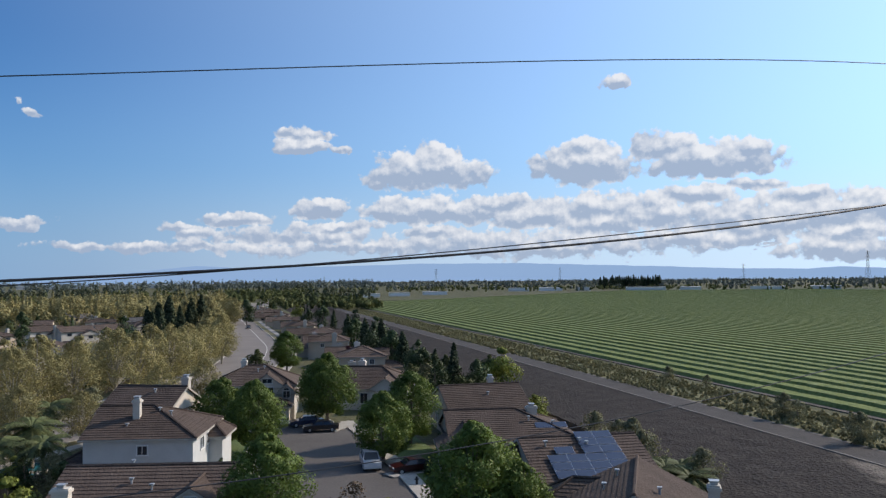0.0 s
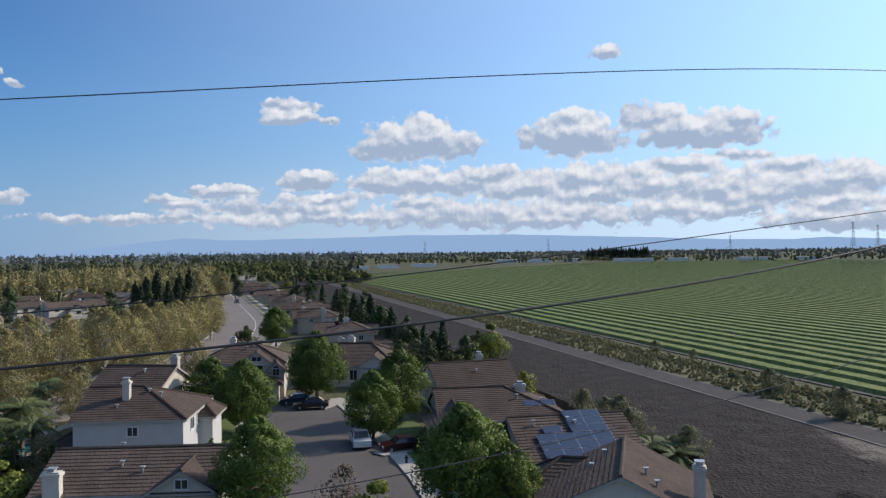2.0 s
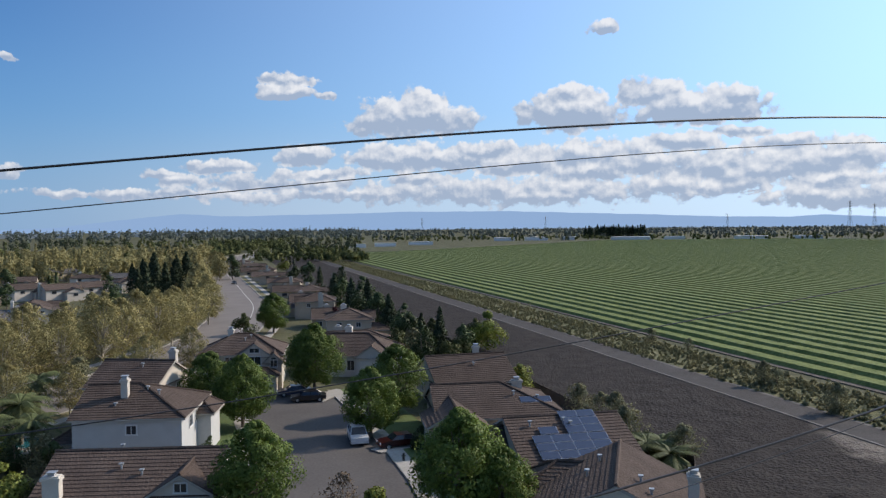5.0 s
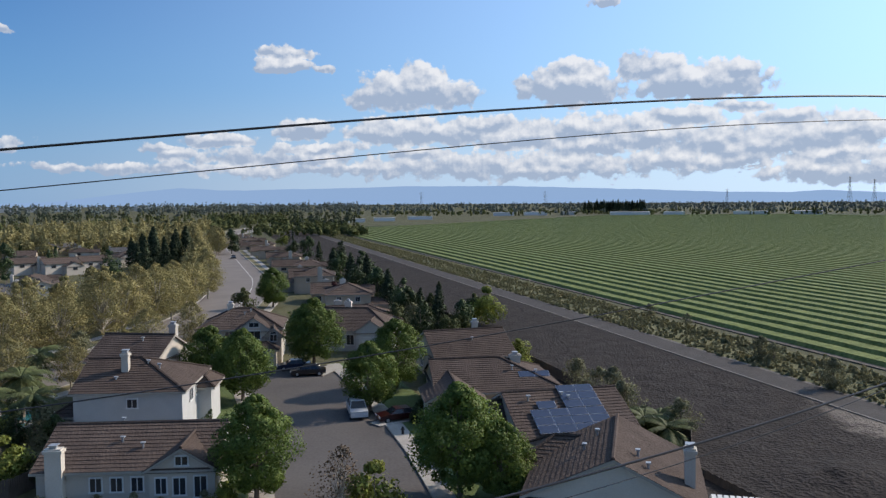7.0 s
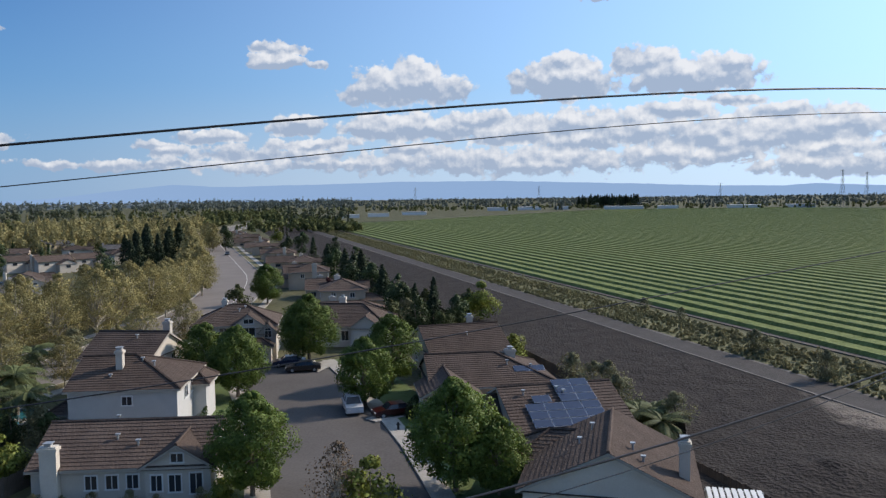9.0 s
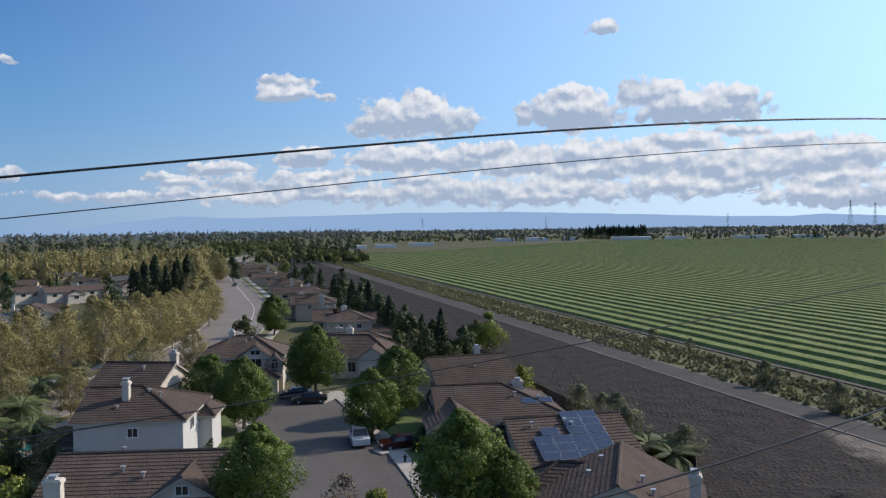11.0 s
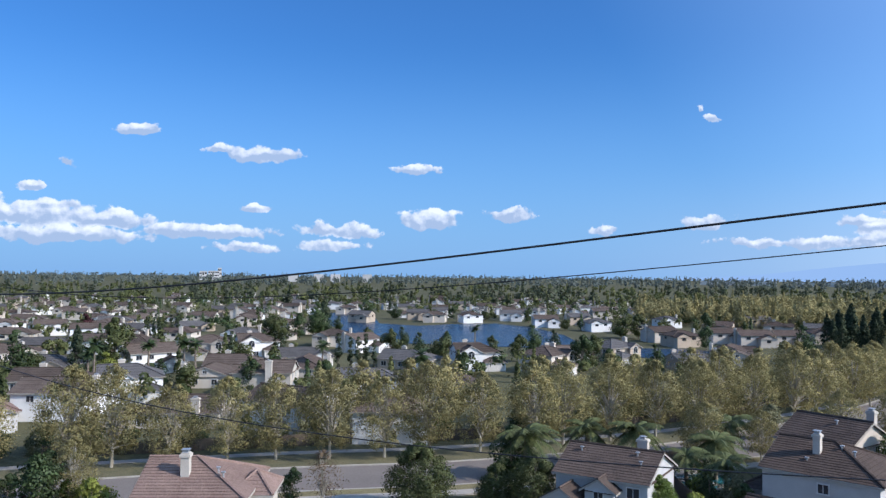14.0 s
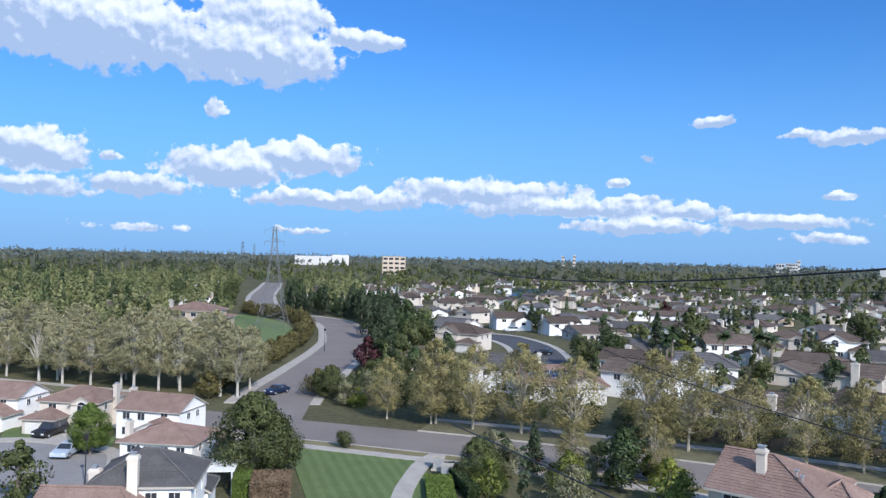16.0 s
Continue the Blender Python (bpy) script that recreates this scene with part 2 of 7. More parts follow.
# ---------------------------------------------------------------- materials
def material(name, dark, light, scale=1.0, rough=0.85, bump=0.0, fine=12.0, vary=0.0, island=0.0, metal=0.0, through_light=0.0, detail=5.0, spec=0.3, squash=None):
    """Two colours mixed by coarse and fine noise, with relief; vary and island shift the brightness object by object and leaf by leaf."""
    m = bpy.data.materials.new(name)
    m.use_nodes = True
    n, l = m.node_tree.nodes, m.node_tree.links
    b = n["Principled BSDF"]
    b.inputs["Roughness"].default_value, b.inputs["Metallic"].default_value = rough, metal
    b.inputs["Specular IOR Level"].default_value = spec
    tc = n.new("ShaderNodeTexCoord")
    src = tc.outputs["Object"]
    if squash:
        mp = n.new("ShaderNodeMapping")
        mp.inputs["Scale"].default_value = squash
        l.new(src, mp.inputs["Vector"])
        src = mp.outputs[0]
    n1 = n.new("ShaderNodeTexNoise")
    n1.inputs["Scale"].default_value, n1.inputs["Detail"].default_value = scale, detail
    l.new(src, n1.inputs["Vector"])
    n2 = n.new("ShaderNodeTexNoise")
    n2.inputs["Scale"].default_value, n2.inputs["Detail"].default_value = scale * fine, 3.0
    l.new(src, n2.inputs["Vector"])
    add = n.new("ShaderNodeMath")
    add.operation = "ADD"
    l.new(n1.outputs[0], add.inputs[0])
    l.new(n2.outputs[0], add.inputs[1])
    rng = n.new("ShaderNodeMapRange")
    rng.inputs[1].default_value, rng.inputs[2].default_value = 0.7, 1.3
    l.new(add.outputs[0], rng.inputs[0])
    mix = n.new("ShaderNodeMix")
    mix.data_type = "RGBA"
    mix.inputs[6].default_value, mix.inputs[7].default_value = (*dark, 1), (*light, 1)
    l.new(rng.outputs[0], mix.inputs[0])
    col = mix.outputs[2]
    for amount, kind, slot in ((vary, "ShaderNodeObjectInfo", "Random"), (island, "ShaderNodeNewGeometry", "Random Per Island")):
        if amount:
            info = n.new(kind)
            r = n.new("ShaderNodeMapRange")
            r.inputs[3].default_value, r.inputs[4].default_value = 1 - amount, 1 + amount
            l.new(info.outputs[slot], r.inputs[0])
            hsv = n.new("ShaderNodeHueSaturation")
            l.new(r.outputs[0], hsv.inputs["Value"])
            l.new(col, hsv.inputs["Color"])
            col = hsv.outputs[0]
    l.new(col, b.inputs["Base Color"])
    if bump:
        bp = n.new("ShaderNodeBump")
        bp.inputs["Strength"].default_value, bp.inputs["Distance"].default_value = bump, 0.3 / scale
        l.new(add.outputs[0], bp.inputs["Height"])
        l.new(bp.outputs[0], b.inputs["Normal"])
    if through_light:
        tr = n.new("ShaderNodeBsdfTranslucent")
        l.new(col, tr.inputs[0])
        ms = n.new("ShaderNodeMixShader")
        ms.inputs[0].default_value = through_light
        l.new(b.outputs[0], ms.inputs[1])
        l.new(tr.outputs[0], ms.inputs[2])
        l.new(ms.outputs[0], n["Material Output"].inputs[0])
    return m


M_ground = material("earth_and_grass", (0.068, 0.066, 0.036), (0.122, 0.116, 0.062), 0.05, bump=0.2, fine=20, spec=0.1)
M_soil = material("ploughed_soil", (0.025, 0.021, 0.019), (0.052, 0.044, 0.039), 0.35, bump=0.6, fine=7, rough=0.95, spec=0.1)
M_sand = material("pale_dry_earth", (0.085, 0.073, 0.062), (0.15, 0.13, 0.11), 0.25, bump=0.3, fine=6, spec=0.1)
M_lane = material("dirt_lane", (0.058, 0.052, 0.048), (0.085, 0.076, 0.07), 0.35, bump=0.2, spec=0.1)
M_asphalt = material("worn_asphalt", (0.150, 0.130, 0.117), (0.208, 0.183, 0.166), 0.15, rough=0.9, fine=25)
M_asphalt_street = material("grey_street_asphalt", (0.076, 0.067, 0.062), (0.114, 0.102, 0.094), 0.15, rough=0.9, fine=25)
M_court = material("pale_worn_asphalt", (0.19, 0.178, 0.17), (0.26, 0.246, 0.236), 0.15, rough=0.9, fine=25)
M_asphalt_new = material("dark_asphalt", (0.055, 0.055, 0.06), (0.08, 0.08, 0.085), 0.2, rough=0.85, fine=25)
M_concrete = material("concrete", (0.290, 0.264, 0.229), (0.405, 0.378, 0.334), 0.6, rough=0.9)
M_paint = material("road_paint", (0.62, 0.6, 0.55), (0.75, 0.73, 0.68), 1.0)
M_lawn = material("mown_lawn", (0.078, 0.112, 0.036), (0.115, 0.152, 0.052), 0.5, bump=0.3)
M_lawn2 = material("mown_lawn_light", (0.096, 0.134, 0.046), (0.138, 0.18, 0.066), 0.5, bump=0.3)
M_crop = material("crop_rows", (0.088, 0.116, 0.032), (0.196, 0.220, 0.076), 0.35, bump=0.3, fine=5, spec=0.1)
M_crop_soil = material("field_soil", (0.040, 0.052, 0.019), (0.062, 0.076, 0.028), 0.15, bump=0.3, spec=0.1)
M_dry = material("dry_grass", (0.136, 0.112, 0.056), (0.216, 0.192, 0.096), 0.3, bump=0.3)
M_water = material("lake_water", (0.014, 0.030, 0.058), (0.02, 0.04, 0.07), 0.05, rough=0.22, bump=0.35, fine=60, spec=0.35)
M_pool = material("pool_water", (0.02, 0.13, 0.17), (0.03, 0.17, 0.21), 0.5, rough=0.08, spec=0.5)
M_wire = material("aluminium_cable", (0.02, 0.02, 0.023), (0.035, 0.035, 0.04), 5.0, rough=0.5)
# distance haze put into a flat glowing blue, in place of the hills' own colour
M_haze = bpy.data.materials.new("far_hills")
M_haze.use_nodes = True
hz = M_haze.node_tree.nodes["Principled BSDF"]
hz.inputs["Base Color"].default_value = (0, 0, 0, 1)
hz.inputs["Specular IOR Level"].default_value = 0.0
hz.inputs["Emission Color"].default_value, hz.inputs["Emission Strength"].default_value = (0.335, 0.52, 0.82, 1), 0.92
M_fascia = material("beige_fascia_paint", (0.33, 0.30, 0.26), (0.40, 0.37, 0.32), 2.0)
M_stucco = material("stucco", (0.49, 0.44, 0.375), (0.56, 0.51, 0.44), 0.8, vary=0.14, bump=0.05)
M_stucco_white = material("white_stucco", (0.45, 0.443, 0.428), (0.52, 0.513, 0.495), 0.8, vary=0.06, bump=0.05)
M_stucco_bright = material("bright_white_stucco", (0.70, 0.69, 0.67), (0.79, 0.78, 0.755), 0.8, vary=0.06, bump=0.05)
M_stucco_tan = material("tan_stucco", (0.425, 0.348, 0.264), (0.493, 0.408, 0.315), 0.8, vary=0.1, bump=0.05)
M_trim = material("white_trim", (0.576, 0.576, 0.560), (0.656, 0.656, 0.640), 2.0)
M_roof = material("brown_concrete_tiles", (0.068, 0.050, 0.042), (0.108, 0.082, 0.068), 0.6, vary=0.2, bump=0.3, fine=8, rough=0.95, spec=0.12)
M_roof_red = material("reddish_tiles", (0.19, 0.128, 0.105), (0.285, 0.2, 0.165), 0.6, vary=0.1, bump=0.3, fine=8, rough=0.95, spec=0.12)
M_roof_grey = material("grey_tiles", (0.078, 0.074, 0.074), (0.12, 0.114, 0.111), 0.6, vary=0.2, bump=0.3, fine=8, rough=0.95, spec=0.12)
M_roof_tan = material("weathered_brown_tiles", (0.076, 0.058, 0.048), (0.124, 0.097, 0.081), 0.6, vary=0.3, bump=0.3, fine=8, rough=0.95, spec=0.12)
M_glass = material("window_glass", (0.02, 0.024, 0.03), (0.035, 0.04, 0.05), 0.7, rough=0.08, spec=0.6)
M_garage = material("garage_door", (0.527, 0.510, 0.476), (0.612, 0.595, 0.561), 0.8)
M_metal = material("galvanised_steel", (0.35, 0.36, 0.37), (0.48, 0.49, 0.5), 1.0, rough=0.5, metal=0.6)
M_black = material("black_paint", (0.015, 0.015, 0.017), (0.03, 0.03, 0.03), 2.0, rough=0.5)
M_fence = material("weathered_fence_boards", (0.075, 0.06, 0.048), (0.125, 0.10, 0.08), 1.2, vary=0.1)
M_solar = material("solar_cells", (0.022, 0.032, 0.065), (0.03, 0.042, 0.085), 0.8, rough=0.22, spec=0.5)
M_solar_edge = material("solar_rail", (0.3, 0.33, 0.4), (0.4, 0.43, 0.5), 2.0, rough=0.4)
M_bark = material("grey_bark", (0.13, 0.105, 0.08), (0.24, 0.20, 0.16), 2.0, bump=0.5)
M_bark_pale = material("pale_sycamore_bark", (0.26, 0.23, 0.18), (0.42, 0.38, 0.31), 1.5, bump=0.3)
M_bark_white = material("white_sycamore_bark", (0.33, 0.31, 0.27), (0.46, 0.44, 0.39), 1.5, bump=0.2)
M_leaf = material("green_leaves", (0.074, 0.118, 0.022), (0.158, 0.212, 0.045), 0.5, vary=0.12, island=0.22, through_light=0.3, rough=0.6)
M_leaf_olive = material("young_sycamore_leaves", (0.228, 0.203, 0.09), (0.355, 0.312, 0.146), 0.25, vary=0.16, island=0.16, through_light=0.28, rough=0.8, spec=0.1)
M_leaf_dark = material("dark_leaves", (0.028, 0.046, 0.016), (0.062, 0.092, 0.03), 0.4, vary=0.3, island=0.22, through_light=0.12, rough=0.6)
M_leaf_bright = material("yellow_green_leaves", (0.140, 0.165, 0.030), (0.235, 0.258, 0.055), 0.5, vary=0.15, island=0.35, through_light=0.3, rough=0.6)
M_leaf_brown = material("budding_brown_twigs", (0.12, 0.08, 0.05), (0.19, 0.14, 0.09), 0.5, vary=0.15, island=0.35, through_light=0.1)
M_leaf_red = material("purple_plum_leaves", (0.045, 0.014, 0.018), (0.075, 0.024, 0.028), 0.5, island=0.35, through_light=0.15)
M_leaf_grey = material("grey_green_leaves", (0.145, 0.148, 0.08), (0.245, 0.238, 0.138), 0.5, vary=0.15, island=0.25, through_light=0.25)
M_woods = material("far_woodland", (0.052, 0.07, 0.029), (0.18, 0.188, 0.076), 0.035, island=0.1, fine=4.0, detail=2.0, through_light=0.28, spec=0.1)
# far-off trees: distance haze put into the leaf colour, paler and bluer
M_woods_hazed = material("hazed_woodland", (0.092, 0.116, 0.108), (0.18, 0.2, 0.168), 0.03, island=0.12, fine=3.0, detail=2.0, through_light=0.2, spec=0.1)
M_weeds = material("ditch_weeds", (0.165, 0.165, 0.082), (0.29, 0.262, 0.145), 0.12, island=0.15, through_light=0.3, spec=0.1)
M_leaf_oak = material("olive_green_leaves", (0.05, 0.066, 0.022), (0.115, 0.128, 0.045), 0.5, vary=0.15, island=0.3, through_light=0.2, rough=0.7)
M_leaf_hedge = material("brownish_hedge_leaves", (0.10, 0.085, 0.03), (0.15, 0.135, 0.05), 0.5, vary=0.2, island=0.25, through_light=0.2, rough=0.8)
M_conifer = material("conifer_needles", (0.030, 0.044, 0.026), (0.07, 0.086, 0.048), 0.5, vary=0.3, island=0.25, rough=0.8, spec=0.1)
M_woods_dark = material("dark_conifer_woodland", (0.046, 0.06, 0.038), (0.1, 0.112, 0.068), 0.08, island=0.12, through_light=0.25, rough=0.8, spec=0.1)
M_leaf_pale = material("pale_grey_green_leaves", (0.25, 0.235, 0.13), (0.385, 0.36, 0.215), 0.25, vary=0.14, island=0.16, through_light=0.28, rough=0.8, spec=0.1)
M_pylon = material("dull_grey_steel", (0.15, 0.155, 0.16), (0.22, 0.225, 0.23), 1.0, rough=0.6, metal=0.3)
M_weed_bed = material("weedy_bank", (0.095, 0.098, 0.048), (0.195, 0.18, 0.095), 0.2, bump=0.4, fine=9, spec=0.1)
M_park = material("light_green_leaves", (0.075, 0.10, 0.036), (0.27, 0.265, 0.125), 0.09, island=0.12, fine=3.0, through_light=0.2, spec=0.1)

M_gravel = material("pale_gravel", (0.12, 0.108, 0.095), (0.19, 0.172, 0.155), 0.4, bump=0.3, spec=0.1)
# a bleached dry spread in the soil, with a soft ragged edge
sn, sl = M_soil.node_tree.nodes, M_soil.node_tree.links
s_tc = sn.new("ShaderNodeTexCoord")
s_off = sn.new("ShaderNodeVectorMath")
s_off.operation, s_off.inputs[1].default_value = "SUBTRACT", (48.0, 76.0, 0.0)
sl.new(s_tc.outputs["Object"], s_off.inputs[0])
s_map = sn.new("ShaderNodeMapping")
s_map.vector_type = "TEXTURE"
s_map.inputs["Rotation"].default_value, s_map.inputs["Scale"].default_value = (0, 0, radians(15)), (6.5, 13.0, 1.0)
sl.new(s_off.outputs[0], s_map.inputs["Vector"])
s_len = sn.new("ShaderNodeVectorMath")
s_len.operation = "LENGTH"
sl.new(s_map.outputs[0], s_len.inputs[0])
s_noise = sn.new("ShaderNodeTexNoise")
s_noise.inputs["Scale"].default_value, s_noise.inputs["Detail"].default_value = 0.35, 6.0
sl.new(s_tc.outputs["Object"], s_noise.inputs["Vector"])
s_sum = sn.new("ShaderNodeMath")
s_sum.operation, s_sum.inputs[1].default_value = "MULTIPLY_ADD", 1.6
sl.new(s_noise.outputs[0], s_sum.inputs[0])
sl.new(s_len.outputs["Value"], s_sum.inputs[2])
s_rng = sn.new("ShaderNodeMapRange")
s_rng.interpolation_type = "SMOOTHSTEP"
for i, v in ((1, 1.25), (2, 1.85), (3, 0.9), (4, 0.0)):
    s_rng.inputs[i].default_value = v
sl.new(s_sum.outputs[0], s_rng.inputs[0])
s_mix = sn.new("ShaderNodeMix")
s_mix.data_type = "RGBA"
s_mix.inputs[7].default_value = (0.19, 0.162, 0.135, 1)
s_base = sn["Principled BSDF"].inputs["Base Color"]
sl.new(s_base.links[0].from_socket, s_mix.inputs[6])
sl.new(s_rng.outputs[0], s_mix.inputs[0])
sl.new(s_mix.outputs[2], s_base)
# dry grass with the shade under the sycamores put into a darker colour
M_verge = material("dry_shaded_grass", (0.088, 0.086, 0.046), (0.172, 0.156, 0.088), 0.35, bump=0.3)


# ---------------------------------------------------------------- mesh helpers
class Geo:
    """Gathers corners and faces, and makes one mesh of them."""

    def __init__(self):
        self.v, self.f = [], []

    def face(self, *pts):
        k = len(self.v)
        self.v += [tuple(p) for p in pts]
        self.f.append(tuple(range(k, k + len(pts))))

    def box(self, x0, x1, y0, y1, z0, z1):
        k = len(self.v)
        self.v += [(x, y, z) for z in (z0, z1) for y in (y0, y1) for x in (x0, x1)]
        self.f += [tuple(k + i for i in q) for q in ((0, 2, 3, 1), (4, 5, 7, 6), (0, 1, 5, 4), (2, 6, 7, 3), (0, 4, 6, 2), (1, 3, 7, 5))]

    def tube(self, pts, radii, sides=6):
        """A tapered tube along the points."""
        k = len(self.v)
        for i, p in enumerate(pts):
            a, b = Vector(pts[max(i - 1, 0)]), Vector(pts[min(i + 1, len(pts) - 1)])
            way = (b - a).normalized()
            side = way.cross(Vector((0, 0, 1)) if abs(way.z) < 0.9 else Vector((1, 0, 0))).normalized()
            up = side.cross(way)
            for s in range(sides):
                w = 2 * math.pi * s / sides
                self.v.append(tuple(Vector(p) + (side * math.cos(w) + up * math.sin(w)) * radii[i]))
        for i in range(len(pts) - 1):
            for s in range(sides):
                t = (s + 1) % sides
                self.f.append((k + i * sides + s, k + i * sides + t, k + (i + 1) * sides + t, k + (i + 1) * sides + s))
        self.f.append(tuple(k + s for s in reversed(range(sides))))
        self.f.append(tuple(k + (len(pts) - 1) * sides + s for s in range(sides)))

    def mesh(self, name, mat):
        me = bpy.data.meshes.new(name)
        me.from_pydata(self.v, [], self.f)
        me.materials.append(mat)
        return me


def part(name, geo, mat, parent, label=""):
    ob = new(name, geo.mesh(name, mat))
    ob.parent = parent
    if label:
        tagged(ob, label)
    return ob


def thing(name, label, category, group="", kind="", m=None):
    ob = tagged(new(name), label, category, group, kind)
    if m is not None:
        ob.matrix_basis = m
    return ob


def solid(name, geo, mat, label, category, group="", kind="", m=None):
    ob = tagged(new(name, geo.mesh(name, mat)), label, category, group, kind)
    if m is not None:
        ob.matrix_basis = m
    return ob


def smooth_line(pts, step=6.0):
    """Points along a smooth curve through pts (Catmull-Rom)."""
    p = [Vector((*q, 0)) for q in pts]
    p = [p[0] * 2 - p[1]] + p + [p[-1] * 2 - p[-2]]
    out = []
    for i in range(1, len(p) - 2):
        n = max(2, int((p[i + 1] - p[i]).length / step))
        for j in range(n):
            t = j / n
            out.append(0.5 * (2 * p[i] + (p[i + 1] - p[i - 1]) * t + (2 * p[i - 1] - 5 * p[i] + 4 * p[i + 1] - p[i + 2]) * t * t + (3 * p[i] - p[i - 1] - 3 * p[i + 1] + p[i + 2]) * t ** 3))
    return out + [p[-2]]


def offset_line(line, d):
    out = []
    for i, q in enumerate(line):
        way = (line[min(i + 1, len(line) - 1)] - line[max(i - 1, 0)]).normalized()
        out.append(q + Vector((way.y, -way.x, 0)) * (d(q) if callable(d) else d))
    return out


def ribbon(geo, line, d0, d1, z0, z1):
    """A slab that follows the line between two offsets (positive: to the right of its way)."""
    a, b = offset_line(line, d0), offset_line(line, d1)
    k = len(geo.v)
    for p, q in zip(a, b):
        geo.v += [(p.x, p.y, z0), (p.x, p.y, z1), (q.x, q.y, z1), (q.x, q.y, z0)]
    for i in range(len(line) - 1):
        for s, t in ((0, 1), (1, 2), (2, 3)):
            geo.f.append((k + 4 * i + s, k + 4 * i + t, k + 4 * i + 4 + t, k + 4 * i + 4 + s))
    geo.f += [(k, k + 3, k + 2, k + 1), (k + 4 * len(line) - 4, k + 4 * len(line) - 3, k + 4 * len(line) - 2, k + 4 * len(line) - 1)]


def sheet(name, pts, z, mat, label, category, kind="structure", thick=0.1):
    g = Geo()
    g.face(*[(x, y, z) for x, y in pts])
    for i, (x, y) in enumerate(pts):
        u, w = pts[(i + 1) % len(pts)]
        g.face((x, y, z), (x, y, z - thick), (u, w, z - thick), (u, w, z))
    return solid(name, g, mat, label, category, kind=kind)


# ---------------------------------------------------------------- ground
g = Geo()
R = 4900
g.face(*[(R * math.cos(a * math.pi / 24), R * math.sin(a * math.pi / 24), 0) for a in range(48)])
solid("ground", g, M_ground, "brown and green earth between the houses and woods", "ground", kind="structure")

LEAN = -0.27  # the lane, the ditch and the crop rows run along (LEAN, 1)


def along(c, y):
    return c + LEAN * y


# bare soil strip behind the gardens, with clods
g = Geo()
ys = [-60 + 2.2 * i for i in range(110)] + [182 + 12 * i for i in range(45)]
cs = [-8.4 + i * 1.05 for i in range(37)]
rng = np.random.default_rng(3)
k = 0
for j, y in enumerate(ys):
    for i, c in enumerate(cs):
        edge = i in (0, len(cs) - 1)
        g.v.append((along(44 + c, y), y, 0.03 + (0 if edge else 0.05 * noise.noise((c * 0.9, y * 0.7, 0)) + 0.06 * rng.random())))
n = len(cs)
g.f += [(j * n + i, j * n + i + 1, (j + 1) * n + i + 1, (j + 1) * n + i) for j in range(len(ys) - 1) for i in range(n - 1)]
solid("soil_strip", g, M_soil, "bare brown ploughed soil strip beside a lane", "soil", kind="structure")


def mound(name, x, y, rx, ry, h, mat, label, turn=0):
    g = Geo()
    for j in range(9):
        for i in range(28):
            a, r = i / 28 * 2 * math.pi, j / 8
            px, py = math.cos(a) * r * rx, math.sin(a) * r * ry
            wob = 1 + 0.18 * noise.noise((px * 0.3 + x, py * 0.3 + y, 1))
            g.v.append((px * wob, py * wob, h * (1 - r) ** 1.3 * (1 + 0.3 * noise.noise((px * 0.7, py * 0.7, y))) + 0.1 * (1 - r)))
    g.f += [(j * 28 + i, j * 28 + (i + 1) % 28, (j + 1) * 28 + (i + 1) % 28, (j + 1) * 28 + i) for j in range(8) for i in range(28)]
    return solid(name, g, mat, label, "mound", m=pose(x, y, 0.05, 0, 0, turn))


mound("earth_mound", 34.3, 62.5, 9, 6, 0.9, M_soil, "low heap of dark crumbly earth", 20)

lane = [Vector((along(70.5, y), y, 0)) for y in range(-80, 620, 20)]
g = Geo()
ribbon(g, lane, -2.3, 2.3, -0.05, 0.15)
solid("dirt_lane", g, M_lane, "grey compacted dirt lane along the ditch", "lane", kind="structure")
for a, b in ((-2.75, -2.3), (2.3, 2.9)):
    g = Geo()
    ribbon(g, lane, a, b, -0.05, 0.14)
    solid("lane_edge", g, M_gravel, "pale gravel edge of the dirt lane", "lane edge", kind="structure")
g = Geo()
ribbon(g, lane, 2.9, 5.5, -0.05, 0.14)
solid("lane_verge", g, M_weed_bed, "dry grass verge beside the lane", "verge", kind="structure")
g = Geo()
ribbon(g, lane, 5.5, 15, -0.05, 0.05)
solid("ditch_bank", g, M_weed_bed, "dark damp ditch bank overgrown with weeds", "ditch", kind="structure")
g = Geo()
ribbon(g, lane, 17.5, 19.4, -0.05, 0.16)
solid("field_path", g, M_sand, "pale earth path along the edge of the field", "path", kind="structure")

# the field, with its rows
g = Geo()
far_edge = 1120
g.face((along(91, -80), -80, 0.06), (along(900, -80), -80, 0.06), (along(900, far_edge), far_edge, 0.06), (along(91, 700), 700, 0.06), (along(91, 500), 500, 0.06))
field = solid("field", g, M_crop_soil, "dark damp soil between the rows of a field", "field", kind="structure")
PITCH = 5.8
for r in range(125):
    c = 92 + PITCH * r
    y = -60.0
    g = Geo()
    while y < min(far_edge, 640 + r * 6):
        even = max(0.0, min(1.0, (260 - y) / 120))
        wid, hgt = 2.15 + 0.22 * even * noise.noise((c, y * 0.12, 0)), 0.75 + 0.14 * even * noise.noise((c, y * 0.15, 5))
        x = along(c, y)
        g.v += [(x - wid, y, 0.05), (x - wid * 0.68, y, hgt), (x + wid * 0.68, y, hgt * 0.96), (x + wid, y, 0.05)]
        y += 4 if y < 300 else 18
    g.f += [(4 * i + s, 4 * i + s + 1, 4 * i + 5 + s, 4 * i + 4 + s) for i in range(len(g.v) // 4 - 1) for s in range(3)]
    part("crop_row", g, M_crop, field, "long green row of a leafy crop" if r == 0 else "")

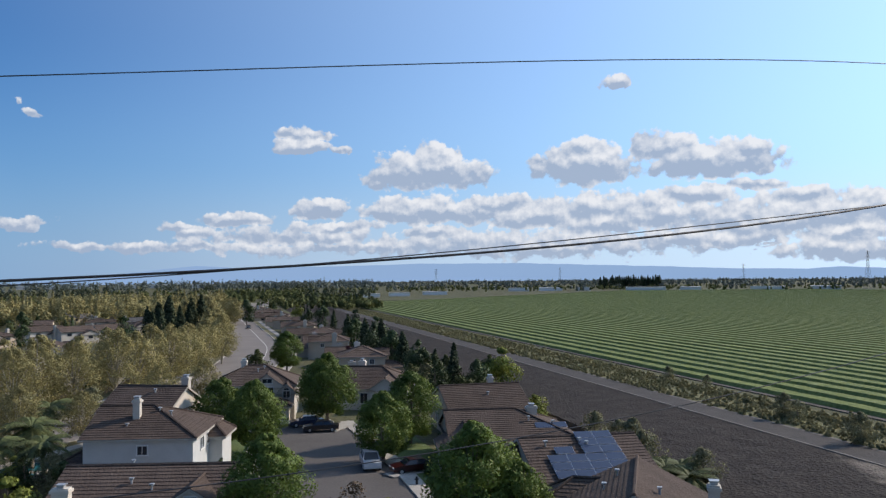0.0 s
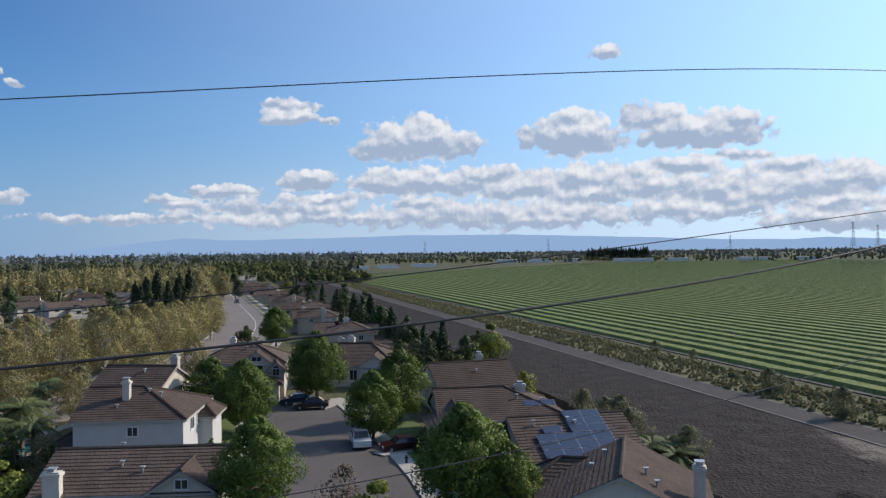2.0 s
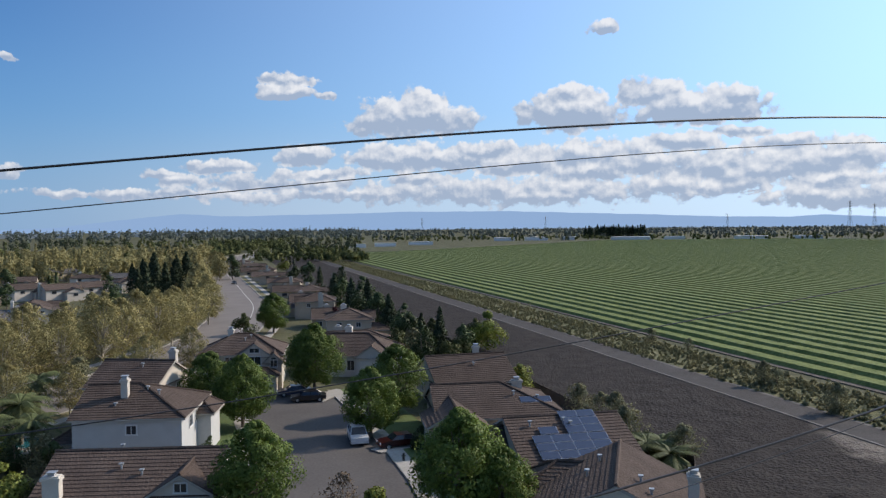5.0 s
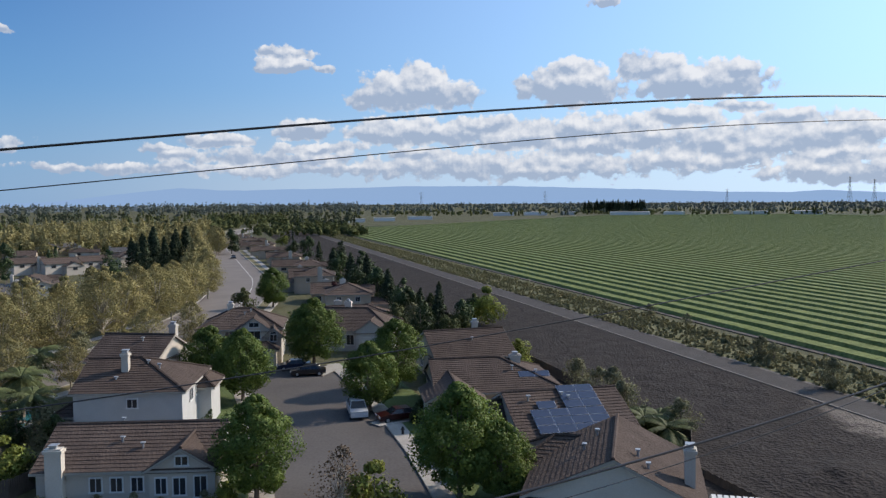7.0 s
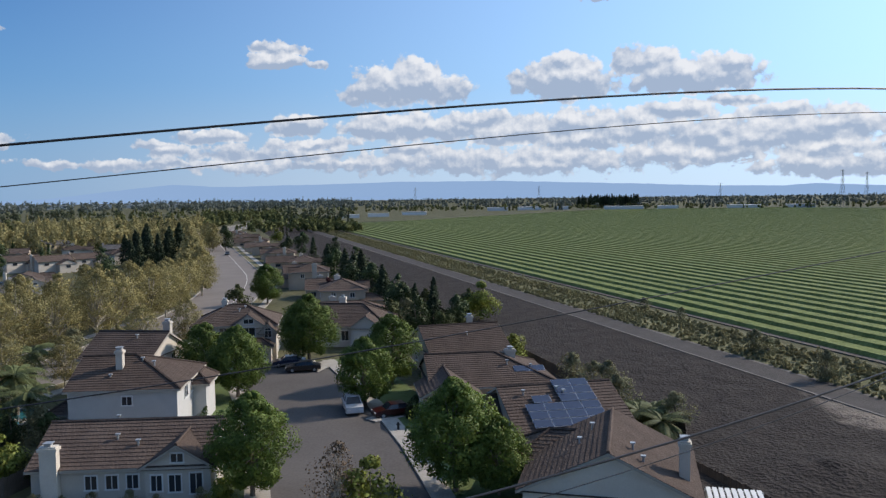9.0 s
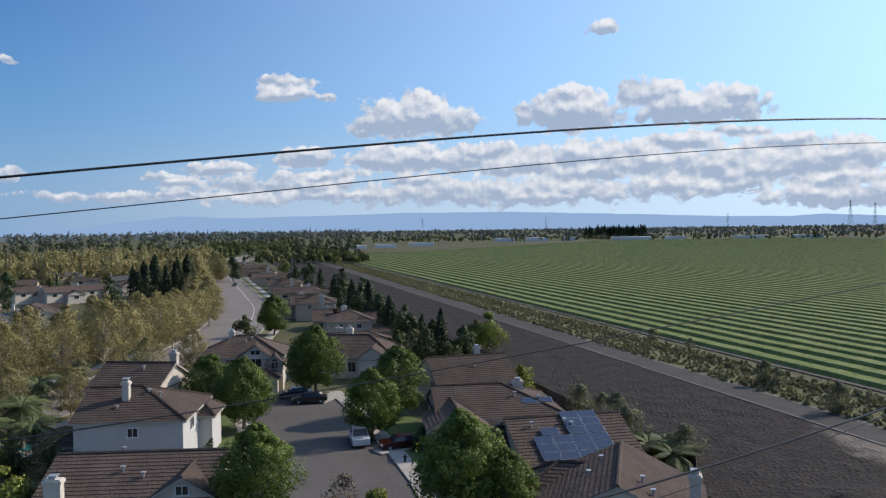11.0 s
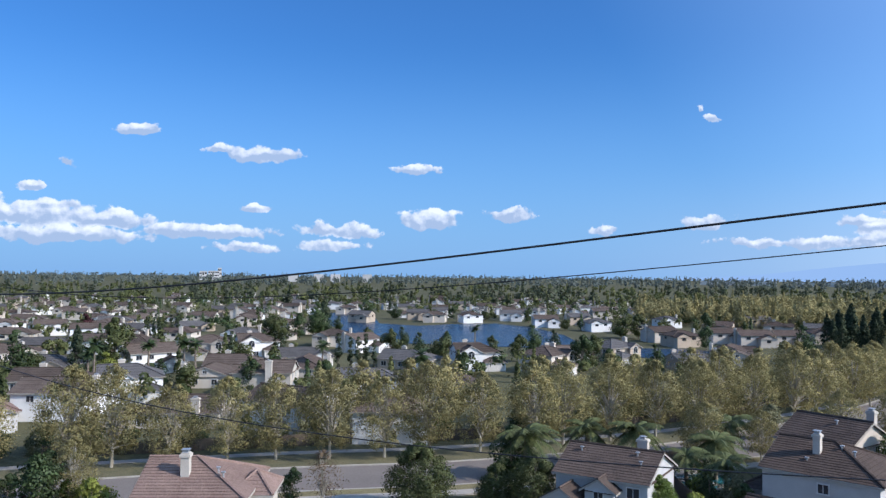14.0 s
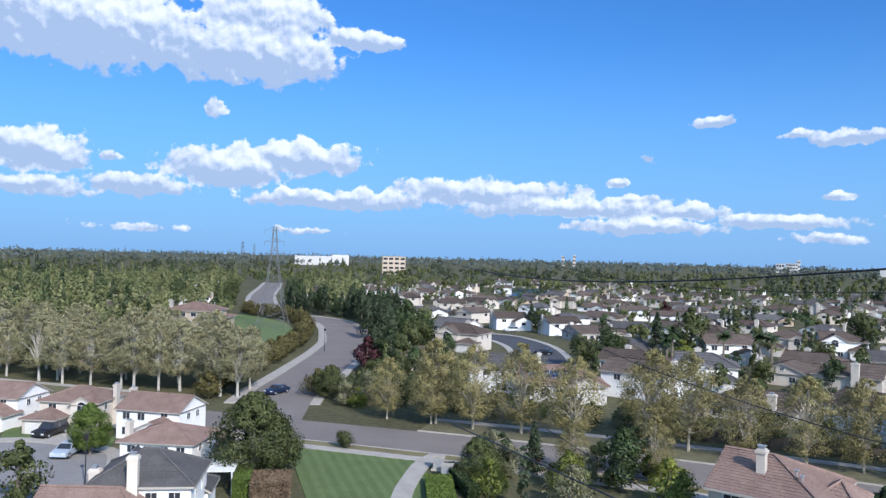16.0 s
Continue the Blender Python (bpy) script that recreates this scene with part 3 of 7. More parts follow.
# ---------------------------------------------------------------- roads
main_far = smooth_line([(-150, -110), (-128, -50), (-113.5, -12), (-107.5, 4), (-100, 22), (-85, 52), (-72, 74), (-58, 112), (-52, 158), (-60, 219), (-76, 275), (-99, 350), (-128, 450), (-150, 560), (-160, 760)])
main_mid = offset_line(main_far, 7.5)


def far_kerb(q, more=0.0):
    """The road is narrower along the near bend, where the grass verge is broad."""
    t = min(1.0, max(0.0, (q.y - 85) / 60))
    return -2.9 - 4.4 * t * t * (3 - 2 * t)


def far_kerb_back(q):
    return far_kerb(q) - 0.35


g = Geo()
ribbon(g, main_mid, far_kerb, 7.3, -0.1, 0.03)
solid("road", g, M_asphalt, "wide worn grey-brown asphalt road", "road", kind="structure")
g = Geo()
ribbon(g, main_mid, 7.3, 7.65, -0.1, 0.16)
solid("kerb", g, M_concrete, "pale concrete kerb of the road", "kerb", kind="structure")
JUNCTION = Vector((-113.0, -18.5, 0))
before = [p for p in main_mid if p.y < 20 and (p - JUNCTION).length > 17 and p.y < JUNCTION.y]
after = [p for p in main_mid if (p - JUNCTION).length > 17 and p.y > JUNCTION.y]
for stretch in (before, after):
    g = Geo()
    ribbon(g, stretch, far_kerb_back, far_kerb, -0.1, 0.16)
    solid("kerb", g, M_concrete, "pale concrete kerb of the road", "kerb", kind="structure")
    g = Geo()
    ribbon(g, stretch, -9.6, far_kerb_back, -0.1, 0.13)
    solid("verge", g, M_verge, "broad grass verge under the sycamores", "verge", kind="structure")
    g = Geo()
    ribbon(g, stretch, -11.3, -9.6, -0.1, 0.17)
    solid("pavement", g, M_concrete, "pale concrete pavement beside the road", "pavement", kind="structure")
g = Geo()
ribbon(g, main_mid, 9.6, 11.3, -0.1, 0.17)
solid("pavement", g, M_concrete, "pale concrete pavement beside the road", "pavement", kind="structure")
g = Geo()
ribbon(g, main_mid, 7.65, 9.6, -0.1, 0.13)
solid("verge", g, M_dry, "strip of dry grass between kerb and pavement", "verge", kind="structure")
g = Geo()
ribbon(g, [p for p in main_mid if p.y > 165], 2.9, 3.03, 0.0, 0.036)
solid("road_line", g, M_paint, "worn white painted line along the road", "road marking", kind="structure")

side_mid = smooth_line([(-104, -19), (-114, -19), (-128, -19), (-150, -17), (-185, -14.5), (-215, -15), (-266, -24), (-306, -51), (-400, -71), (-505, -85), (-585, -96)])
g = Geo()
ribbon(g, side_mid, -5.4, 5.4, -0.1, 0.045)
solid("side_road", g, M_asphalt, "curving grey asphalt side road", "road", kind="structure")
for a, b in ((-7.6, -5.4), (5.4, 7.0)):
    g = Geo()
    ribbon(g, [p for p in side_mid if p.x < -117], a, b, -0.1, 0.17)
    solid("pavement", g, M_concrete, "broad pale concrete pavement along the side road", "pavement", kind="structure")

near_street = smooth_line([(-1, 40), (-5, 56), (-8, 70), (-12, 84), (-16.5, 98), (-20, 108)])
g = Geo()
ribbon(g, near_street, -6.2, 5.8, -0.1, 0.05)
solid("street", g, M_asphalt_street, "worn grey asphalt street between the houses", "street", kind="structure")
for a, b in ((-6.6, -6.2), (5.8, 6.2)):
    g = Geo()
    ribbon(g, near_street, a, b, -0.1, 0.2)
    solid("kerb", g, M_concrete, "pale concrete kerb of the street", "kerb", kind="structure")
for a, b in ((-8.2, -6.6), (6.2, 7.6)):
    g = Geo()
    ribbon(g, near_street, a, b, -0.1, 0.19)
    solid("pavement", g, M_concrete, "concrete pavement along the street", "pavement", kind="structure")
for a, b in ((-11.5, -8.2), (7.6, 12.5)):
    g = Geo()
    ribbon(g, near_street, a, b, -0.1, 0.15)
    solid("front_lawn", g, M_lawn, "green front lawn beside the street", "lawn", kind="structure")

# ---------------------------------------------------------------- lake
LAKE_SHORE = [(-377.8, 261.5), (-366.6, 279.5), (-329.8, 259.8), (-284.0, 227.1), (-262.0, 231.4), (-261.9, 252.2), (-252.7, 272.9), (-221.3, 264.4), (-188.0, 241.4), (-163.2, 217.5), (-160.3, 194.4), (-171.8, 185.7), (-184.9, 178.1), (-198.5, 170.3), (-217.5, 170.9), (-245.1, 181.5), (-290.6, 203.3)]
sheet("lake", LAKE_SHORE, 0.1, M_water, "calm blue lake among the houses", "lake")
POND_SHORE = [(-144.1, 212.7), (-131.2, 226.6), (-113.5, 229.1), (-106.0, 210.5), (-115.1, 198.9), (-127.6, 192.5)]
sheet("pond", POND_SHORE, 0.1, M_water, "narrow dark arm of the lake before a row of houses", "lake")
COVE_SHORE = [(-568.2, 74.9), (-576.7, 109.8), (-469.0, 93.9), (-449.4, 61.0)]
sheet("lake_cove", COVE_SHORE, 0.1, M_water, "small far cove of blue water among the houses", "lake")

# ---------------------------------------------------------------- far hills
g = Geo()
pts = []
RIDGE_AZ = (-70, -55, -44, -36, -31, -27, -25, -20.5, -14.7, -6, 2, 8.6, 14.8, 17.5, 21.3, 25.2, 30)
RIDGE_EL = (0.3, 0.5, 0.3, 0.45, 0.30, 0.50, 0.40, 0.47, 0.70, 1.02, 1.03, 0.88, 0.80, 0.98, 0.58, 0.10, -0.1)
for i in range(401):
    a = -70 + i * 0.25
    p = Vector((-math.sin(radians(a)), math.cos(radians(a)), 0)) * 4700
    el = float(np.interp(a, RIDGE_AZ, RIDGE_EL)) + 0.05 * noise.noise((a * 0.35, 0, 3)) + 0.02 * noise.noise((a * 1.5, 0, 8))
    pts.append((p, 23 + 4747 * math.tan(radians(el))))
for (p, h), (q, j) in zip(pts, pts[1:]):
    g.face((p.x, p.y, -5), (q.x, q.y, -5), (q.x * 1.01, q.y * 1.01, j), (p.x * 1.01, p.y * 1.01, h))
# the ridge glows evenly: its haze is in the material's colour
solid("far_hills", g, M_haze, "range of low hills on the horizon, haze put into its glowing blue", "hills", kind="structure")

# ---------------------------------------------------------------- cables
def cable(a, b, z, x0, x1, r, label):
    """A cable along y = a + b x with height given by the factors z."""
    g = Geo()
    xs = [x0 + (x1 - x0) * i / 48 for i in range(49)]
    g.tube([(x, a + b * x, sum(c * x ** n for n, c in enumerate(z))) for x in xs], [r] * 49, 6)
    return solid("power_cable", g, M_wire, label, "cable", "power cables of the line")


cable(15.26, 0.326, (24.227, 0.1078, -0.00125, -0.000118), -31, 26, 0.011, "thin dark overhead power cable")
cable(8.25, 0.36, (24.13, 0.106, -0.0033, -0.0003), -19, 16, 0.013, "dark overhead power cable close by")
cable(14.749, 0.3589, (20.4867, 0.09721, 0.002101, -0.0000815), -31, 26, 0.012, "thin dark lower power cable")
cable(7.363, 0.3928, (20.2113, 0.07816, 0.006206, 0.0001883), -16, 16, 0.013, "dark lower power cable close by")
cable(14.75, 0.45, (16.78, 0.0557, 0.005), -26, 26, 0.011, "thin dark lowest power cable")


# ---------------------------------------------------------------- what stays open
def shore(x, y, margin):
    """True on the water or within the margin of its shore."""
    for line in (LAKE_SHORE, POND_SHORE, COVE_SHORE):
        inside = False
        for (ax, ay), (bx, by) in zip(line, line[1:] + line[:1]):
            t = max(0.0, min(1.0, ((x - ax) * (bx - ax) + (y - ay) * (by - ay)) / ((bx - ax) ** 2 + (by - ay) ** 2)))
            if (ax + t * (bx - ax) - x) ** 2 + (ay + t * (by - ay) - y) ** 2 < margin * margin:
                return True
            if (ay > y) != (by > y) and x < ax + (y - ay) / (by - ay) * (bx - ax):
                inside = not inside
        if inside:
            return True
    return False


def clear_of(line, x, y, d):
    return all((x - p.x) ** 2 + (y - p.y) ** 2 > d * d for p in line)


CLEAR = [((-246.0, -73.0), (-236.0, -52.0)), ((-116.7, 214.3), (-101.8, 334.4)), ((-196.1, -39.9), (-301.7, -39.7)), ((-243.7, -71.1), (-291.2, -66.7)), ((-152.5, 16.6), (-242.1, 50.9)), ((-231.1, 156.5), (-235.1, 306.3))]


def open_view(x, y, height=9.0):
    """True where a tree would hide one of the open places from the height of the cables."""
    az, d = math.atan2(-x, y), math.hypot(x, y)
    for (ax, ay), (bx, by) in CLEAR:
        a, b = sorted((math.atan2(-ax, ay), math.atan2(-bx, by)))
        if a < az < b and math.hypot(ax, ay) * (1 - height / 23.2) < d < math.hypot(bx, by):
            return True
    return False


# ---------------------------------------------------------------- houses
def slope(g, a, b, c, d, step, lift=0.045):
    """Tile courses from the eave a-b up to the ridge d-c, each lapping over the one below."""
    a, b, c, d = Vector(a), Vector(b), Vector(c), Vector(d)
    up = (b - a).cross(d - a).normalized()
    if up.z < 0:
        up = -up
    n = max(2, int(((a + b) / 2 - (c + d) / 2).length / step))
    for i in range(n):
        t, u = i / n, (i + 1) / n
        p, q, r, s = a.lerp(d, t), b.lerp(c, t), b.lerp(c, u), a.lerp(d, u)
        g.face(p + up * lift, q + up * lift, r, s)
        g.face(p, q, q + up * lift, p + up * lift)
        g.face(p, p + up * lift, s)
        g.face(q + up * lift, q, r)


def roof_block(parent, cx, cy, w, d, h, rise, axis, hip_a, hip_b, step, mats, eave=0.45, base=0.0, wall_name="wall", plain=False):
    """One walled block with its pitched roof: walls, tile roof, ridge caps, fascia and bargeboards."""
    wall_mat, roof_mat = mats
    turn = Matrix.Translation((cx, cy, 0)) @ Matrix.Rotation(math.pi / 2 if axis == "y" else 0, 4, "Z")
    if axis == "y":
        w, d = d, w
    hw, hd = w / 2, d / 2
    k = rise / hd
    g = Geo()
    ends = ((-1, hip_a), (1, hip_b))
    g.box(-hw, hw, -hd, hd, base, h)
    for s, hip in ends:
        if not hip:
            x0, x1 = sorted((s * hw, s * (hw - 0.2)))
            g.face((x1, -hd, h), (x1, hd, h), (x1, 0, h + rise - 0.04))
            g.face((x0, hd, h), (x0, -hd, h), (x0, 0, h + rise - 0.04))
    g.v = [tuple(turn @ Vector(v)) for v in g.v]
    part(wall_name, g, wall_mat, parent)
    g, trim, ridge = Geo(), Geo(), Geo()
    lo, hi = h - k * eave + 0.12, h + rise + 0.12
    ins = [hd if hip else -0.3 for _, hip in ends]
    xa, xb = -hw + ins[0], hw - ins[1]
    if xa > xb:
        xa = xb = (xa + xb) / 2
    ea, eb = (-hw - (eave if hip_a else 0.3)), (hw + (eave if hip_b else 0.3))
    for s in (-1, 1):
        slope(g, (ea, s * (hd + eave), lo), (eb, s * (hd + eave), lo), (xb, 0, hi), (xa, 0, hi), step)
        trim.box(ea, eb, s * (hd + eave) - 0.03, s * (hd + eave) + 0.03, lo - 0.2, lo - 0.01)
    for (s, hip), x, e in zip(ends, (xa, xb), (ea, eb)):
        if hip:
            slope(g, (e, -hd - eave, lo), (e, hd + eave, lo), (x, 0, hi), (x, 0, hi), step)
            trim.box(e - 0.03, e + 0.03, -hd - eave, hd + eave, lo - 0.2, lo - 0.01)
            for t in (-1, 1):
                ridge.tube([(e, t * (hd + eave), lo + 0.06), (x, 0, hi + 0.05)], [0.13, 0.13], 5)
        else:
            for t in (-1, 1):
                for o, zo in ((0.0, -0.02), (0.05, -0.02)):
                    trim.face((e + s * o, t * (hd + eave), lo + zo), (e + s * o, t * (hd + eave), lo - 0.22), (e + s * o, 0, hi - 0.22), (e + s * o, 0, hi + zo))
                trim.face((e, t * (hd + eave), lo - 0.22), (e + s * 0.05, t * (hd + eave), lo - 0.22), (e + s * 0.05, 0, hi - 0.22), (e, 0, hi - 0.22))
    if xb - xa > 0.1:
        ridge.tube([(xa, 0, hi + 0.05), (xb, 0, hi + 0.05)], [0.14, 0.14], 5)
    # soffit closes the eaves
    g.face((ea, -hd - eave, lo - 0.1), (ea, hd + eave, lo - 0.1), (eb, hd + eave, lo - 0.1), (eb, -hd - eave, lo - 0.1))
    for q in (g, trim, ridge):
        q.v = [tuple(turn @ Vector(v)) for v in q.v]
    if plain:
        k = len(g.v)
        g.v += ridge.v
        g.f += [tuple(k + i for i in f) for f in ridge.f]
    roof = part("roof", g, roof_mat, parent)
    if plain:
        return
    part("ridge_cap", ridge, roof_mat, roof)
    part("fascia", trim, M_fascia, roof, "beige painted fascia boards")


WINDOW_MESHES = {}


def window(parent, x, y, z, w, h, face, arched=False):
    """A framed window set on a wall; face is the way that it looks, in degrees from -y."""
    key = (round(w, 2), round(h, 2), arched)
    if key not in WINDOW_MESHES:
        f, p = Geo(), Geo()
        hw, hh = w / 2, h / 2
        f.box(-hw - 0.1, hw + 0.1, -0.06, 0.03, hh, hh + 0.12)
        f.box(-hw - 0.14, hw + 0.14, -0.09, 0.03, -hh - 0.12, -hh)
        f.box(-hw - 0.1, -hw, -0.06, 0.03, -hh, hh)
        f.box(hw, hw + 0.1, -0.06, 0.03, -hh, hh)
        if w > 0.7:
            f.box(-0.03, 0.03, -0.045, 0.03, -hh, hh)
        if arched:
            for i in range(8):
                a, b = math.pi * i / 8, math.pi * (i + 1) / 8
                f.face((hw * 1.12 * math.cos(a), -0.05, hh + 0.12 + hw * 0.9 * math.sin(a)), (hw * 1.12 * math.cos(b), -0.05, hh + 0.12 + hw * 0.9 * math.sin(b)), (0, -0.05, hh + 0.1))
                p.face((hw * 0.92 * math.cos(a), -0.06, hh + 0.12 + hw * 0.75 * math.sin(a)), (hw * 0.92 * math.cos(b), -0.06, hh + 0.12 + hw * 0.75 * math.sin(b)), (0, -0.06, hh + 0.13))
        p.box(-hw, hw, -0.02, 0.02, -hh, hh)
        WINDOW_MESHES[key] = (f.mesh("window", M_trim), p.mesh("pane", M_glass))
    fm, pm = WINDOW_MESHES[key]
    win = new("window", fm)
    win.parent = parent
    win.matrix_basis = pose(x, y, z, 0, 0, face)
    pane = new("pane", pm)
    pane.parent = win
    return win


def chimney(parent, x, y, z0, z1, w=1.1, d=0.75, mat=None):
    g = Geo()
    g.box(x - w / 2, x + w / 2, y - d / 2, y + d / 2, z0, z1)
    g.box(x - w / 2 - 0.1, x + w / 2 + 0.1, y - d / 2 - 0.1, y + d / 2 + 0.1, z1 - 0.35, z1 - 0.12)
    c = part("chimney", g, mat or M_stucco, parent)
    g = Geo()
    g.box(x - 0.24, x + 0.24, y - 0.24, y + 0.24, z1, z1 + 0.22)
    g.box(x - 0.33, x + 0.33, y - 0.33, y + 0.33, z1 + 0.22, z1 + 0.28)
    part("chimney_cap", g, M_metal, c, "metal chimney cap")


def garage_door(parent, x, y, w, face=0.0):
    g = Geo()
    for i in range(4):
        g.box(-w / 2, w / 2, -0.05, 0.02, 0.05 + i * 0.53, 0.05 + i * 0.53 + 0.5)
        for j in range(4):
            u = -w / 2 + w * (j + 0.5) / 4
            g.box(u - w * 0.1, u + w * 0.1, -0.07, -0.04, 0.14 + i * 0.53, 0.46 + i * 0.53)
    g.box(-w / 2, w / 2, -0.03, 0.02, 0.0, 2.2)
    d = part("garage_door", g, M_garage, parent)
    d.matrix_basis = pose(x, y, 0.05, 0, 0, face)


def roof_vents(parent, spots):
    for x, y, z in spots:
        g = Geo()
        g.tube([(x, y, z - 0.2), (x, y, z + 0.3)], [0.09, 0.09], 6)
        g.box(x - 0.17, x + 0.17, y - 0.17, y + 0.17, z + 0.3, z + 0.4)
        part("roof_vent", g, M_metal, parent, "small metal roof vent")


def facade(parent, x0, x1, y, z, n, w, h, face, across=False, arched=False):
    for i in range(n):
        u = x0 + (x1 - x0) * (i + 0.5) / n
        if across:
            window(parent, y, u, z, w, h, face, arched)
        else:
            window(parent, u, y, z, w, h, face, arched)


COARSE = 1.1


def house_gable(step, mats, label, name="house"):
    """Two storeys under a gable roof, with a garage wing in front."""
    hs = thing(name, label, "house")
    roof_block(hs, 0, 0, 12, 9, 5.4, 2.1, "x", False, False, step, mats)
    roof_block(hs, 3.2, -6.2, 6.0, 5.0, 2.9, 1.4, "y", False, False, step, mats, base=0.0)
    chimney(hs, -6.35, 0.8, 0, 8.2, 0.75, 1.3)
    garage_door(hs, 3.2, -8.72, 4.8)
    facade(hs, -5.5, 0.2, -4.52, 4.2, 2, 1.3, 1.2, 0)
    facade(hs, -5.5, 0.2, -4.52, 1.5, 2, 1.5, 1.3, 0)
    window(hs, 3.2, -4.52, 4.9, 1.2, 1.0, 0)
    facade(hs, -5.5, 5.5, 4.52, 4.2, 2 if step == COARSE else 4, 1.2, 1.1, 180)
    facade(hs, -5.5, 5.5, 4.52, 1.5, 1 if step == COARSE else 3, 1.7, 1.4, 180)
    facade(hs, -3, 3, 6.02, 4.2, 2, 0.9, 1.1, 90, True)
    window(hs, 6.02, 0.6, 1.5, 0.9, 1.1, 90)
    facade(hs, -4, 0.5, -6.02, 4.2, 1, 0.9, 1.1, -90, True)
    return hs


def house_hip(step, mats, label, name="house", stack=True):
    """Two storeys under a hipped roof, with a lower hipped wing."""
    hs = thing(name, label, "house")
    roof_block(hs, 0, 0, 11, 9.5, 5.4, 2.0, "x", True, True, step, mats)
    roof_block(hs, -3.0, -6.4, 5.8, 5.4, 2.9, 1.2, "y", True, False, step, mats)
    roof_block(hs, 3.0, -4.4, 4.2, 2.6, 5.2, 1.3, "y", False, False, step, mats)
    if stack:
        chimney(hs, 5.9, 1.2, 0, 7.9, 0.75, 1.3)
    garage_door(hs, -3.0, -9.12, 4.6)
    window(hs, 3.0, -5.72, 4.2, 1.5, 1.3, 0, True)
    window(hs, 3.0, -5.72, 1.5, 1.6, 1.4, 0)
    window(hs, -3.0, -4.77, 4.3, 1.4, 1.1, 0)
    facade(hs, -5, 5, 4.77, 4.2, 2 if step == COARSE else 4, 1.2, 1.1, 180)
    facade(hs, -5, 5, 4.77, 1.5, 1 if step == COARSE else 3, 1.7, 1.4, 180)
    facade(hs, -4, 4, 5.52, 4.2, 2, 0.9, 1.1, 90, True)
    facade(hs, -4, 4, -5.52, 4.2, 2, 0.9, 1.1, -90, True)
    facade(hs, -4, 4, -5.52, 1.5, 2, 0.9, 1.1, -90, True)
    return hs


def house_cross(step, mats, label, name="house"):
    """Two storeys with a broad cross gable towards the street."""
    hs = thing(name, label, "house")
    roof_block(hs, 0, 0, 11.5, 9, 5.3, 2.2, "x", False, True, step, mats)
    roof_block(hs, -2.6, -4.2, 6.2, 3.6, 5.3, 1.9, "y", False, False, step, mats)
    roof_block(hs, 3.4, -5.6, 5.2, 4.2, 2.8, 1.2, "y", True, False, step, mats)
    chimney(hs, -1.5, 4.9, 0, 8.1, 1.3, 0.8)
    garage_door(hs, 3.4, -7.72, 4.4)
    window(hs, -2.6, -6.02, 4.3, 1.6, 1.3, 0, True)
    facade(hs, -5.2, 0.0, -6.02, 1.5, 2, 1.2, 1.3, 0)
    facade(hs, -5, 5, 4.52, 4.2, 2 if step == COARSE else 3, 1.2, 1.1, 180)
    facade(hs, -5, 5, 4.52, 1.5, 1 if step == COARSE else 3, 1.7, 1.4, 180)
    facade(hs, -3.5, 3.5, 5.77, 4.2, 2, 0.9, 1.1, 90, True)
    facade(hs, -3.5, 3.5, -5.77, 4.2, 2, 0.9, 1.1, -90, True)
    return hs


def house_low(step, mats, label, name="house"):
    """One storey under a long gable roof with a small front gable."""
    hs = thing(name, label, "house")
    roof_block(hs, 0, 0, 14, 10.5, 2.9, 2.2, "x", False, True, step, mats)
    roof_block(hs, 3.6, -5.2, 5.6, 3.2, 2.9, 1.35, "y", False, False, step, mats)
    chimney(hs, -3.5, 5.5, 0, 5.6, 1.3, 0.8)
    garage_door(hs, 3.6, -6.82, 4.4)
    facade(hs, -6.5, 0.6, -5.27, 1.55, 3, 1.3, 1.3, 0)
    facade(hs, -6.5, 6.5, 5.27, 1.55, 4, 1.5, 1.3, 180)
    facade(hs, -4, 4, 7.02, 1.55, 2, 1.1, 1.2, 90, True)
    facade(hs, -4, 4, -7.02, 1.55, 2, 1.1, 1.2, -90, True)
    window(hs, -7.02, 0, 3.9, 0.8, 0.7, -90)
    return hs


PLAIN = 1.6


def far_window(parent, x, y, z, w, h, face):
    g = Geo()
    g.box(-w / 2, w / 2, -0.06, 0.03, -h / 2, h / 2)
    part("window", g, M_glass, parent).matrix_basis = pose(x, y, z, 0, 0, face)


def far_gable(step, mats, label, name="house"):
    """A far two-storey house: gable roof, front wing, chimney and its main windows."""
    hs = thing(name, label, "house")
    roof_block(hs, 0, 0, 12, 9, 5.4, 2.1, "x", False, False, PLAIN, mats, plain=True)
    roof_block(hs, 3.0, -5.6, 6.0, 4.6, 4.2, 1.6, "y", False, False, PLAIN, mats, plain=True)
    chimney(hs, -6.35, 0.8, 0, 8.2, 0.75, 1.3)
    for x, y, z, face in ((-3.2, -4.52, 4.1, 0), (3.0, -7.92, 3.0, 0), (6.02, 0.8, 4.1, 90), (-2.5, 4.52, 4.1, 180), (2.8, 4.52, 1.6, 180)):
        far_window(hs, x, y, z, 1.5, 1.2, face)
    return hs


